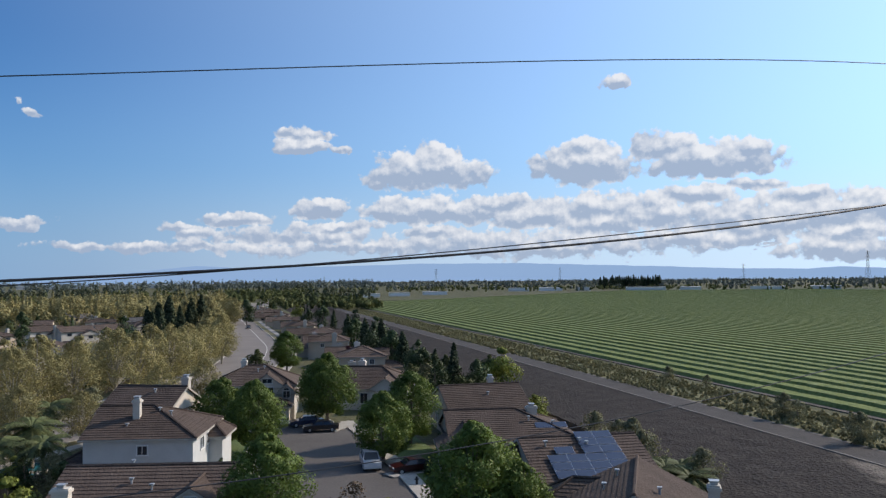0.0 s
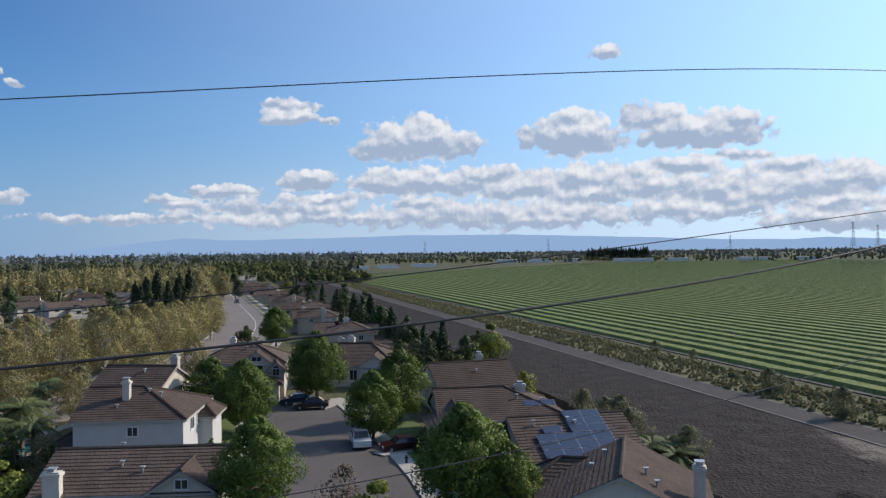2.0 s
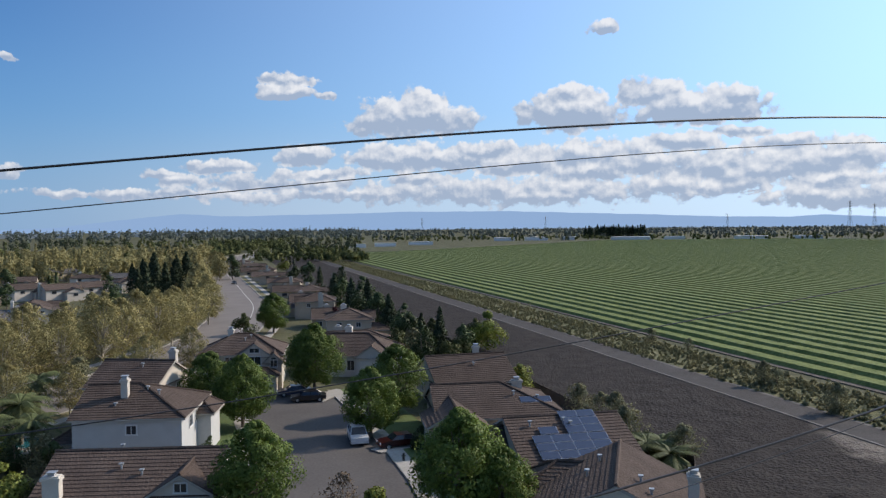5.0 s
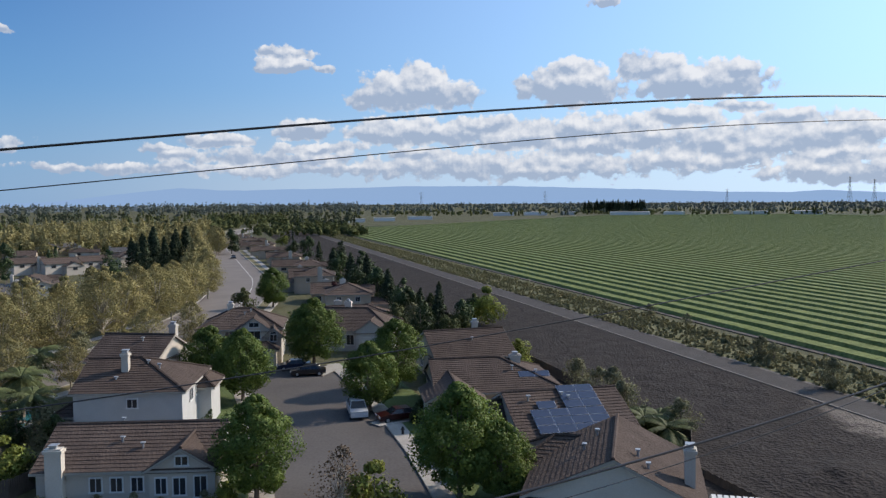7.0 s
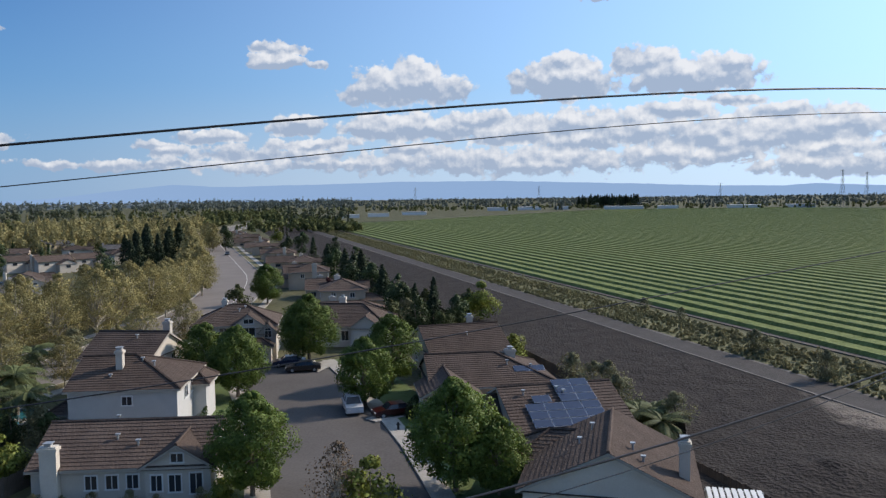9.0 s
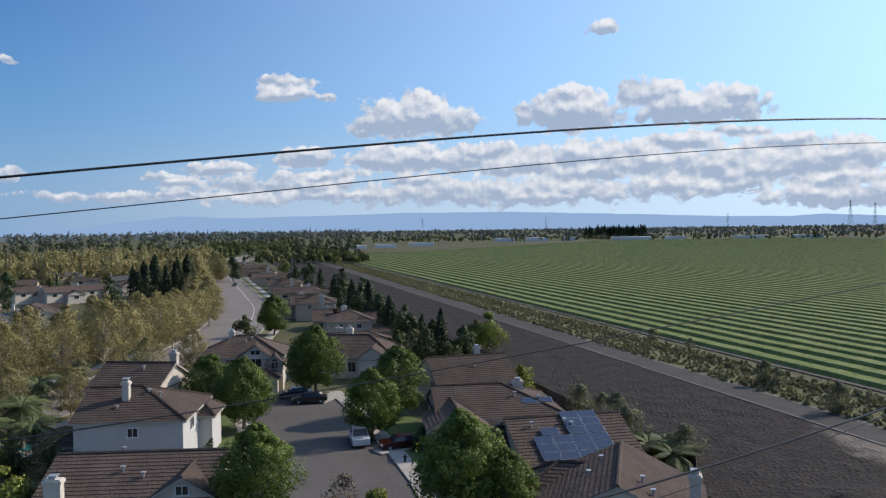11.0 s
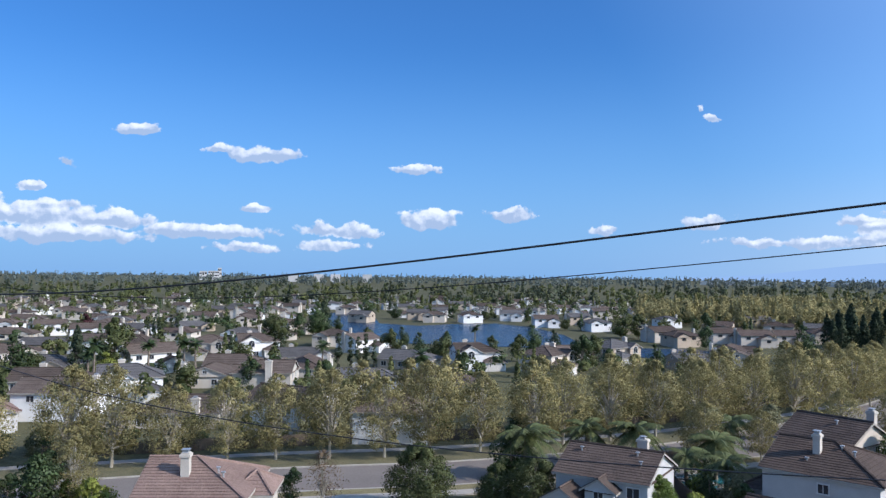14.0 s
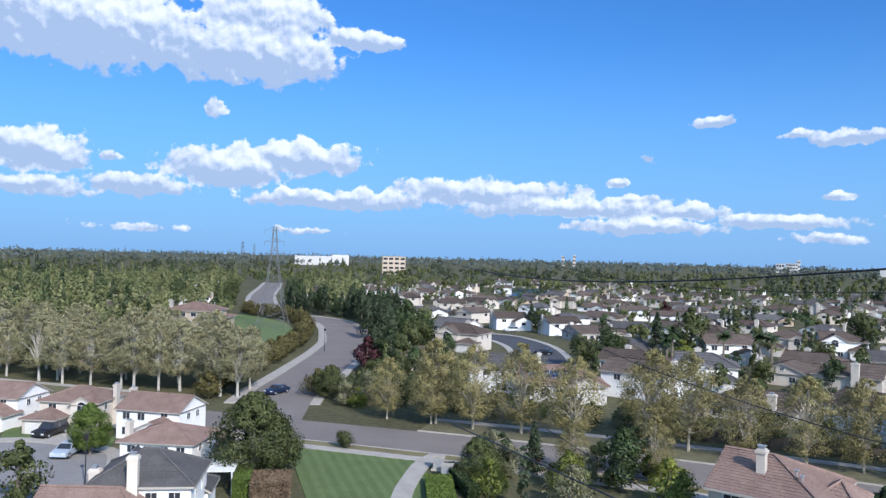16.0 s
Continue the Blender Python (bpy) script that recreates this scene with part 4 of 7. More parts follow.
def far_hip(step, mats, label, name="house"):
    """A far two-storey house: hipped roof, gabled bay, chimney and its main windows."""
    hs = thing(name, label, "house")
    roof_block(hs, 0, 0, 11.5, 9.5, 5.3, 2.0, "x", True, True, PLAIN, mats, plain=True)
    roof_block(hs, -3.0, -5.6, 5.4, 4.0, 5.0, 1.5, "y", False, False, PLAIN, mats, plain=True)
    chimney(hs, 5.9, 1.2, 0, 7.9, 0.75, 1.3)
    for x, y, z, face in ((2.6, -4.77, 4.1, 0), (-3.0, -7.62, 4.0, 0), (5.77, -1.5, 4.1, 90), (-2.5, 4.77, 4.1, 180), (-5.77, 0.8, 4.1, -90)):
        far_window(hs, x, y, z, 1.5, 1.2, face)
    return hs


def far_low(step, mats, label, name="house"):
    """A far single-storey house: long gable roof, front gable, chimney and its main windows."""
    hs = thing(name, label, "house")
    roof_block(hs, 0, 0, 15, 10.5, 2.9, 2.3, "x", False, True, PLAIN, mats, plain=True)
    roof_block(hs, 3.6, -5.4, 5.6, 3.6, 2.9, 1.4, "y", False, False, PLAIN, mats, plain=True)
    chimney(hs, -3.5, 5.5, 0, 5.6, 1.3, 0.8)
    for x, y, z, face in ((-3.2, -5.27, 1.5, 0), (3.6, -7.22, 1.4, 0), (7.52, 0.8, 1.5, 90), (-2.5, 5.27, 1.5, 180)):
        far_window(hs, x, y, z, 1.8, 1.2, face)
    return hs


FAR = (far_gable, far_hip, far_gable, far_low)
KINDS = []
for wall, roof, words, roof_words in ((M_stucco_bright, M_roof_tan, "white", "brown"), (M_stucco, M_roof_tan, "cream", "brown"), (M_stucco_tan, M_roof_grey, "tan", "grey-brown"), (M_stucco_bright, M_roof_grey, "white", "grey"), (M_stucco, M_roof, "cream", "dark brown"), (M_stucco_tan, M_roof, "tan", "dark brown")):
    row = []
    for make, sort in ((house_gable, "two-storey house with a gabled"), (house_hip, "two-storey house with a hipped"), (house_cross, "two-storey house with a cross-gabled"), (house_low, "single-storey house with a low")):
        row.append((make, (wall, roof), f"{words} stucco {sort} {roof_words} tile roof"))
    KINDS.append(row)
FIRST = {}


def place_house(x, y, turn, shape, paint, size=0.94):
    """shape: 0 gable, 1 hip, 2 cross gable, 3 low; paint: 0 white, 1 cream, 2 tan, 3 white with a grey roof; 4 cream and 5 tan with a dark roof."""
    far = math.hypot(x, y) > 235
    if y > 200 and x > -170:
        paint = {0: 4, 1: 5, 3: 4}.get(paint, paint)
    key = (shape, paint, far)
    m = pose(x, y, 0, 0, 0, turn)
    if math.hypot(x, y) > 230:
        size *= 0.95
    tall = size * (0.88 if math.hypot(x, y) < 230 else 0.8)
    if key not in FIRST:
        make, mats, label = KINDS[paint][shape]
        ob = (FAR[shape] if far else make)(COARSE, mats, label)
        ob["group"] = "houses of the neighbourhood"
        FIRST[key] = ob
        ob.matrix_basis = m @ Matrix.Diagonal((size, size, tall, 1))
    else:
        ob = copy_thing(FIRST[key], m)
        ob.scale = (size, size, tall)
    return ob


def solar_panel(parent, x, y, turn, tilt, z, w=1.65, h=1.0):
    """One framed module that lies on a roof slope."""
    g = Geo()
    g.box(-w / 2 + 0.02, w / 2 - 0.02, -h / 2 + 0.02, h / 2 - 0.02, 0.02, 0.05)
    p = part("solar_panel", g, M_solar, parent, "dark blue solar panel")
    p.matrix_basis = Matrix.Translation((x, y, z)) @ Matrix.Rotation(turn, 4, "Z") @ Matrix.Rotation(tilt, 4, "X")
    g = Geo()
    g.box(-w / 2 - 0.02, w / 2 + 0.02, -h / 2 - 0.02, h / 2 + 0.02, -0.03, 0.025)
    part("panel_frame", g, M_solar_edge, p)


FINE = 0.42
# low house with the attic gable, by the street
hs = thing("house", "pale single-storey house with a brown tile roof and attic gable", "house")
hs.matrix_basis = pose(-23.6, 64.6, 0, 0, 0, 2.5)
roof_block(hs, -0.2, 0, 13.4, 9.8, 2.75, 2.1, "x", False, False, FINE, (M_stucco, M_roof))
roof_block(hs, 4.2, -3.0, 5.0, 4.4, 2.75, 1.55, "y", False, False, FINE, (M_stucco, M_roof), base=0.0)
chimney(hs, -5.3, -5.25, 0, 4.6, 1.25, 0.7)
window(hs, 4.2, -5.22, 3.35, 0.9, 0.65, 0)
window(hs, 4.0, -5.22, 1.35, 0.9, 1.3, 0)
window(hs, 5.6, -5.22, 1.3, 0.9, 1.6, 0)
facade(hs, 1.8, 3.4, -5.22, 1.4, 1, 0.8, 1.2, 0)
facade(hs, -3.2, 1.5, -4.92, 1.5, 3, 0.85, 1.05, 0)
facade(hs, -4, 4, 6.52, 1.5, 2, 1.0, 1.2, 90, True)
roof_vents(hs, [(-1.2, -2.2, 4.1), (0.6, -2.9, 3.8), (-2.0, 0.5, 4.9)])

# tall house behind it
hs = thing("house", "white two-storey house with a brown hipped tile roof and chimney", "house")
hs.matrix_basis = pose(-29.2, 79.6, 0, 0, 0, 3)
roof_block(hs, 0, 0, 10.2, 10.2, 5.2, 2.1, "x", False, True, FINE, (M_stucco_white, M_roof))
roof_block(hs, 5.7, 3.0, 1.6, 4.2, 4.3, 0.6, "y", True, True, FINE, (M_stucco_white, M_roof))
roof_block(hs, -6.2, 0.5, 2.6, 7.5, 2.6, 0.8, "y", True, True, FINE, (M_stucco_white, M_roof))
chimney(hs, -1.1, -2.0, 5.5, 8.4, 0.65, 0.7)
window(hs, 0.4, -5.12, 4.0, 0.9, 0.8, 0)
window(hs, -3.4, -5.12, 1.2, 0.7, 0.7, 0)
window(hs, 1.6, -5.12, 1.2, 0.7, 0.7, 0)
facade(hs, -3, 2, 5.12, 4.0, 2, 1.2, 1.1, 90, True)
roof_vents(hs, [(0.8, -1.0, 7.0), (2.0, -1.4, 6.7), (-1.6, -3.4, 5.9)])

# house behind with the sunlit gable
hs = thing("house", "white two-storey house with a dark brown gable roof", "house")
hs.matrix_basis = pose(-34.6, 93.5, 0, 0, 0, -8)
roof_block(hs, 0, 0, 8.2, 9.0, 5.2, 2.2, "x", False, False, FINE, (M_stucco, M_roof))
roof_block(hs, 4.2, 1.6, 3.0, 4.6, 2.7, 1.0, "x", False, False, FINE, (M_stucco, M_roof))
chimney(hs, 1.8, 4.9, 0, 8.0, 0.9, 0.7)
facade(hs, -2.6, 2.6, 4.12, 4.1, 2, 0.9, 1.2, 90, True)
roof_vents(hs, [(1.0, -1.2, 7.0)])

# house with the front gable at the head of the street
hs = thing("house", "pale two-storey house with a front gable and garage", "house")
hs.matrix_basis = pose(-27.8, 117.0, 0, 0, 0, 6)
roof_block(hs, 0, 0, 11.5, 9.0, 5.0, 2.2, "x", True, True, FINE, (M_stucco, M_roof))
roof_block(hs, 2.2, -4.8, 4.4, 2.6, 5.0, 1.6, "y", False, False, FINE, (M_stucco, M_roof))
roof_block(hs, 4.9, -5.0, 2.2, 2.4, 4.2, 1.0, "y", False, False, FINE, (M_stucco, M_roof))
roof_block(hs, 2.6, -7.2, 5.6, 2.6, 2.6, 0.7, "x", True, True, FINE, (M_stucco, M_roof))
chimney(hs, -2.0, 1.0, 5.5, 8.0, 0.8, 0.7)
garage_door(hs, 2.6, -8.52, 4.6)
window(hs, 2.2, -6.12, 5.7, 1.3, 0.6, 0)
window(hs, 2.2, -6.12, 4.2, 1.7, 1.2, 0)
window(hs, 4.9, -6.22, 3.8, 0.9, 0.9, 0, True)
facade(hs, -5.4, -0.2, -4.52, 4.0, 2, 1.2, 1.1, 0)
roof_vents(hs, [(0.4, -1.6, 6.6), (1.2, -0.8, 6.9)])
hs = house_low(FINE, (M_stucco_white, M_roof), "white low house with a dark brown roof behind trees")
hs.matrix_basis = pose(-11.2, 125.5, 0, 0, 0, -6)
hs.scale = (0.85, 1.0, 1.15)

# dark-roofed low houses by the soil strip
hs = thing("house", "low house with a plain dark brown tile roof", "house")
hs.matrix_basis = pose(4.6, 104.2, 0, 0, 0, 14)
roof_block(hs, 0, 0, 10.5, 11.5, 3.3, 2.5, "x", False, False, FINE, (M_stucco_tan, M_roof))
chimney(hs, 3.0, 4.6, 2.5, 6.3, 0.8, 0.6)
roof_vents(hs, [(0.5, -2.4, 4.9)])
facade(hs, -4, 4, -5.27, 1.6, 2, 1.0, 1.1, -90, True)
hs = thing("house", "low house with a brown tile roof and front wing", "house")
hs.matrix_basis = pose(6.4, 87.6, 0, 0, 0, 6)
roof_block(hs, 0.5, 0, 13.5, 11.5, 3.0, 2.3, "x", False, True, FINE, (M_stucco_tan, M_roof))
roof_block(hs, -4.6, -5.4, 5.6, 6.0, 2.9, 1.5, "y", False, False, FINE, (M_stucco_tan, M_roof))
chimney(hs, 3.6, 1.2, 3.0, 5.5, 1.2, 0.5)
garage_door(hs, -7.45, -5.4, 4.4, -90)
roof_vents(hs, [(2.5, -2.4, 4.6), (5.0, -3.0, 4.2)])
for i in range(2):
    solar_panel(hs, 3.9 + i * 1.72, -3.3, 0, math.atan2(2.3, 5.75), 4.16)


hs = thing("house", "low house with brown tile roof and blue solar panels", "house")
hs.matrix_basis = pose(12.0, 71.6, 0, 0, 0, 10)
roof_block(hs, 0, 0, 10.5, 13.0, 2.9, 2.6, "x", False, False, FINE, (M_stucco_tan, M_roof))
roof_block(hs, -4.8, 0.8, 3.0, 4.2, 2.9, 1.7, "x", False, False, FINE, (M_stucco_tan, M_roof))
tilt = math.atan2(2.6, 6.5)
for i in range(4):
    for j in range(3):
        u = -2.9 + i * 1.72
        v = -5.6 + j * 1.05
        solar_panel(hs, u, v, 0, tilt, 2.9 + 0.36 + (6.5 + v) * 0.4)
for i in range(2):
    for j in range(3):
        u, v = 0.54 + i * 1.72, -2.4 + j * 1.05
        solar_panel(hs, u, v, 0, tilt, 2.9 + 0.36 + (6.5 + v) * 0.4)
solar_panel(hs, -2.0, -2.4, 0, tilt, 2.9 + 0.36 + 4.1 * 0.4)
roof_vents(hs, [(-0.2, -1.2, 5.3), (-3.4, -1.4, 5.2), (0.3, -1.7, 5.1)])
window(hs, -6.32, 0.8, 3.0, 0.9, 0.9, -90)

# near house with its gable to the camera
hs = thing("house", "low house with brown tile roof, white gable and chimney", "house")
hs.matrix_basis = pose(13.7, 56.6, 0, 0, 0, -15)
roof_block(hs, 0, -0.3, 11.6, 10.6, 3.0, 2.8, "y", False, False, FINE, (M_stucco, M_roof))
roof_block(hs, -5.0, 3.4, 4.6, 5.0, 2.8, 1.6, "x", True, False, FINE, (M_stucco, M_roof))
chimney(hs, 5.1, -2.6, 3.2, 6.1, 0.7, 0.9)
roof_vents(hs, [(1.6, -2.5, 5.3), (-1.4, 1.5, 5.4), (-2.2, -1.0, 5.0), (2.3, -4.0, 4.9)])


def pergola(m, slats, beams, posts, label):
    """A patio cover: slats on beams on posts, each piece a part."""
    root = thing("pergola", label, "pergola", m=m)
    for name, pieces in (("slat", slats), ("beam", beams), ("post", posts)):
        for q in pieces:
            g = Geo()
            g.box(*q)
            part(name, g, M_trim, root)


pergola(pose(13.7, 56.6, 0, 0, 0, -15), [(6.6 + i * 0.42, 6.9 + i * 0.42, -5.2, -1.6, 2.45, 2.55) for i in range(9)],
        [(6.5, 10.4, y - 0.06, y + 0.06, 2.3, 2.45) for y in (-5.0, -1.8)],
        [(x - 0.07, x + 0.07, y - 0.07, y + 0.07, 0, 2.3) for x in (6.7, 10.2) for y in (-5.0, -1.8)], "white slatted patio cover beside the house")

# house with the pool and white gable
hs = thing("house", "white two-storey house with brown roof by the pool", "house")
hs.matrix_basis = pose(-44.6, 65.4, 0, 0, 0, 15) @ Matrix.Diagonal((0.95, 0.95, 0.86, 1))
roof_block(hs, 0, 0, 9.4, 9.0, 5.2, 2.2, "x", False, False, FINE, (M_stucco_white, M_roof))
roof_block(hs, -2.9, -5.6, 3.6, 4.0, 3.0, 1.2, "y", False, False, FINE, (M_stucco_white, M_roof))
roof_block(hs, 0.4, -4.9, 2.8, 2.4, 4.3, 1.0, "y", False, False, FINE, (M_stucco_white, M_roof))
chimney(hs, 1.6, 4.0, 5.0, 7.9, 1.1, 0.7)
window(hs, -2.9, -7.62, 1.5, 1.4, 1.3, 0, True)
window(hs, 0.4, -6.12, 3.4, 0.9, 1.1, 0)
window(hs, 4.72, -1.5, 1.5, 0.5, 1.2, 90)
facade(hs, 2.2, 4.4, -4.52, 3.9, 1, 1.2, 1.1, 0)
roof_vents(hs, [(-3.2, -1.2, 7.0), (2.6, -1.0, 7.1), (3.4, -2.4, 6.5)])
hs = thing("house", "house with a reddish-brown tile roof and white chimney", "house")
hs.matrix_basis = pose(-63.6, 32.0, 0, 0, 0, 49)
roof_block(hs, -0.3, 0, 8.6, 9.6, 5.0, 2.1, "x", False, True, FINE, (M_stucco, M_roof_red))
roof_block(hs, 4.2, 0.6, 2.8, 4.6, 4.6, 1.2, "x", True, True, FINE, (M_stucco, M_roof_red))
chimney(hs, -1.2, -2.2, 5.0, 8.1, 0.7, 0.7)
roof_vents(hs, [(1.4, -1.8, 6.4), (2.0, -2.6, 6.2)])
facade(hs, -4, 3.5, -4.82, 4.0, 3, 1.2, 1.1, 0)

# court houses
SMALL = (0.7, 0.7, 0.68)
hs = house_hip(FINE, (M_stucco_bright, M_roof_grey), "white two-storey house with a grey tile roof and chimney", stack=False)
chimney(hs, 0.6, 5.2, 0, 8.0, 1.1, 0.9)
hs.matrix_basis = pose(-64.9, -20.1, 0, 0, 0, 274)
hs.scale = (0.7, 0.72, 0.92)
hs = house_hip(FINE, (M_stucco_bright, M_roof_red), "white two-storey house with a reddish tile roof")
hs.matrix_basis = pose(-85.0, -24.4, 0, 0, 0, 262)
hs.scale = (0.7, 0.7, 0.62)
hs = house_gable(FINE, (M_stucco_bright, M_roof_red), "white two-storey house with brown gables and dormer")
hs.matrix_basis = pose(-99.4, -29.6, 0, 0, 0, 75)
hs.scale = SMALL
hs = house_hip(FINE, (M_stucco, M_roof_red), "cream two-storey house with a pinkish tile roof and garage")
hs.matrix_basis = pose(-104.4, -41.3, 0, 0, 0, 82)
hs.scale = SMALL
hs = house_gable(FINE, (M_stucco_bright, M_roof_red), "white two-storey house with a pinkish tile roof")
hs.matrix_basis = pose(-106.5, -52.2, 0, 0, 0, 78)
hs.scale = SMALL
hs = house_low(FINE, (M_stucco, M_roof_red), "low house with a reddish tile roof beside the court")
hs.matrix_basis = pose(-60.6, -22.2, 0, 0, 0, 88)
hs.scale = (0.66, 0.7, 0.96)

hs = house_hip(FINE, (M_stucco_tan, M_roof_red), "broad tan house with a pinkish tile roof among park trees")
hs.matrix_basis = pose(-238.0, -61.5, 0, 0, 0, 262)
hs.scale = (1.25, 1.3, 1.0)

# row along the far road
for i in range(16):
    y = 142 + i * 20.0
    place_house(along(25.5, y) + (i % 3) * 1.5 - 0.06 * max(0, y - 260), y, (12, 96, 8, 276)[i % 4], (3, 1, 3, 1)[i % 4], 5)

for args in (
    (-132.3, 41.3, 228, 0, 0), (-143.5, 56.8, 70, 2, 3), (-115.4, 54.0, 228, 3, 1), (-101.0, 64.1, 200, 0, 0), (-85.9, 71.3, 226, 1, 0),
    (-133.9, 79.2, 228, 2, 1), (-124.1, 97.0, 50, 3, 3), (-108.8, 104.2, 30, 3, 1), (-147.8, 127.8, 30, 3, 2), (-136.0, 138.9, 60, 2, 0),
    (-120.6, 147.4, 100, 1, 1), (-121.7, 177.0, 80, 1, 2), (-149.9, 246.6, 70, 0, 0), (-135.9, 236.5, 60, 1, 1), (-132.0, 259.2, 45, 2, 0),
    (-120.7, 256.6, 45, 0, 3), (-96.9, 196.0, 120, 3, 1), (-113.2, 266.5, 45, 2, 3), (-111.0, 291.1, 40, 1, 3), (-99.1, 179.7, 60, 3, 2),
    (-131.5, 168.9, 60, 3, 1), (-164.2, 89.6, 50, 3, 1), (-188.4, 56.2, 50, 3, 2), (-163.2, 49.3, 55, 3, 1), (-225.8, 59.4, 30, 3, 0)):
    place_house(*args)
for args in (
    (-181.5, 76.4, 85, 0, 0), (-197.8, 99.8, 55, 1, 1), (-194.0, 111.8, 70, 2, 0), (-168.8, 111.0, 60, 3, 3), (-206.4, 146.3, 40, 1, 1),
    (-187.0, 141.7, 100, 0, 0), (-290.3, 76.2, 60, 3, 1), (-303.6, 91.1, 70, 2, 0), (-276.6, 94.7, 70, 2, 0), (-244.1, 72.6, 60, 3, 2),
    (-417.9, 133.2, 50, 1, 1), (-438.4, 152.7, 60, 1, 2), (-447.5, 173.6, 60, 0, 1), (-431.0, 200.5, 40, 2, 1), (-303.9, 170.9, 60, 1, 1),
    (-256.6, 165.5, 80, 0, 1), (-372.8, 223.8, 60, 1, 3), (-297.5, 262.6, 50, 2, 2), (-278.9, 257.2, 40, 1, 1), (-266.1, 268.3, 60, 1, 0),
    (-264.0, 295.6, 40, 0, 3), (-223.9, 273.3, 50, 2, 0), (-225.2, 298.6, 60, 0, 2), (-195.4, 271.9, 60, 1, 3), (-301.1, 359.7, 50, 1, 1)):
    place_house(*args)
for args in (
    (-291.7, 374.6, 60, 0, 0), (-178.8, 273.8, 40, 1, 2), (-360.7, 265.0, 40, 1, 1), (-370.0, 250.3, 60, 2, 3), (-376.9, 197.0, 60, 0, 2),
    (-472.6, 132.8, 60, 1, 0), (-395.9, 167.5, 50, 3, 1), (-342.0, 128.6, 60, 3, 2), (-391.4, 321.2, 60, 1, 3), (-336.9, 353.5, 50, 0, 1),
    (-261.9, 375.3, 60, 2, 1), (-298.7, 227.8, 30, 0, 2), (-189.0, 316.8, 60, 1, 3), (-163.9, 352.7, 50, 0, 2), (-160.0, 393.3, 60, 1, 1),
    (-570.5, 146.5, 60, 1, 1), (-292.4, 140.8, 80, 3, 2), (-290.3, 118.7, 60, 3, 3), (-368.4, 359.7, 50, 2, 2), (-239.2, 145.5, 60, 3, 1)):
    place_house(*args)
for args in (
    (-195.5, 15.8, 60, 2, 1), (-253.6, 34.7, 100, 0, 0), (-238.1, 48.3, 105, 2, 0), (-223.3, 54.3, 110, 3, 1), (-136.6, 18.2, 255, 0, 3),
    (-414.2, -12.1, 90, 0, 0), (-363.6, 3.3, 80, 1, 1), (-372.0, -33.2, 80, 1, 2), (-401.5, -43.8, 80, 0, 0),
    (-308.8, -4.4, 110, 3, 1), (-442.7, 15.7, 80, 1, 3), (-325.5, 21.1, 80, 2, 1), (-354.8, 36.7, 100, 0, 1), (-298.6, 10.4, 90, 3, 3),
    (-361.4, 57.1, 80, 1, 2), (-326.8, 58.9, 90, 3, 1), (-367.7, 76.9, 60, 1, 1), (-420.5, 100.3, 80, 2, 1), (-491.7, -133.7, 80, 1, 1),
    (-485.6, -189.5, 80, 2, 2), (-450.3, -109.8, 80, 1, 0), (-496.6, 63.7, 80, 2, 0), (-518.6, 112.1, 60, 1, 1), (-162.7, 5.3, 100, 3, 1)):
    place_house(*args)
for args in (
    (-153.3, 296.3, 20, 2, 1), (-139.5, 316.8, 110, 1, 4), (-121.3, 314.7, 20, 2, 2), (-108.6, 216.4, 110, 3, 1),
    (-214.4, 451.3, 60, 1, 1), (-569.2, 232.1, 60, 3, 1), (-504.2, 265.5, 30, 1, 1), (-498.8, 317.3, 60, 3, 2),
    (-444.3, 314.4, 20, 3, 1), (-401.9, 352.1, 60, 3, 1), (-353.7, 326.1, 60, 3, 3), (-266.6, 414.4, 60, 3, 1), (-357.4, 465.7, 30, 3, 2), (-422.8, 456.6, 50, 3, 1),
    (-450.7, 34.9, 60, 3, 1), (-437.8, 75.4, 60, 3, 2), (-602.3, 64.0, 60, 3, 1), (-376.2, 103.7, 60, 3, 1), (-552.5, -162.0, 60, 3, 1), (-440.0, -199.0, 60, 3, 2)):
    place_house(*args)
hs = house_low(FINE, (M_stucco_white, M_roof_red), "white house with pinkish roof and blue solar panels")
hs.matrix_basis = pose(-130.8, 26.8, 0, 0, 0, 85)
for i in range(4):
    for j in range(2):
        v = -3.4 + j * 1.05
        solar_panel(hs, -4.6 + i * 1.72, v, 0, math.atan2(2.2, 5.25), 2.9 + 0.28 + (5.25 + v) * 0.42)


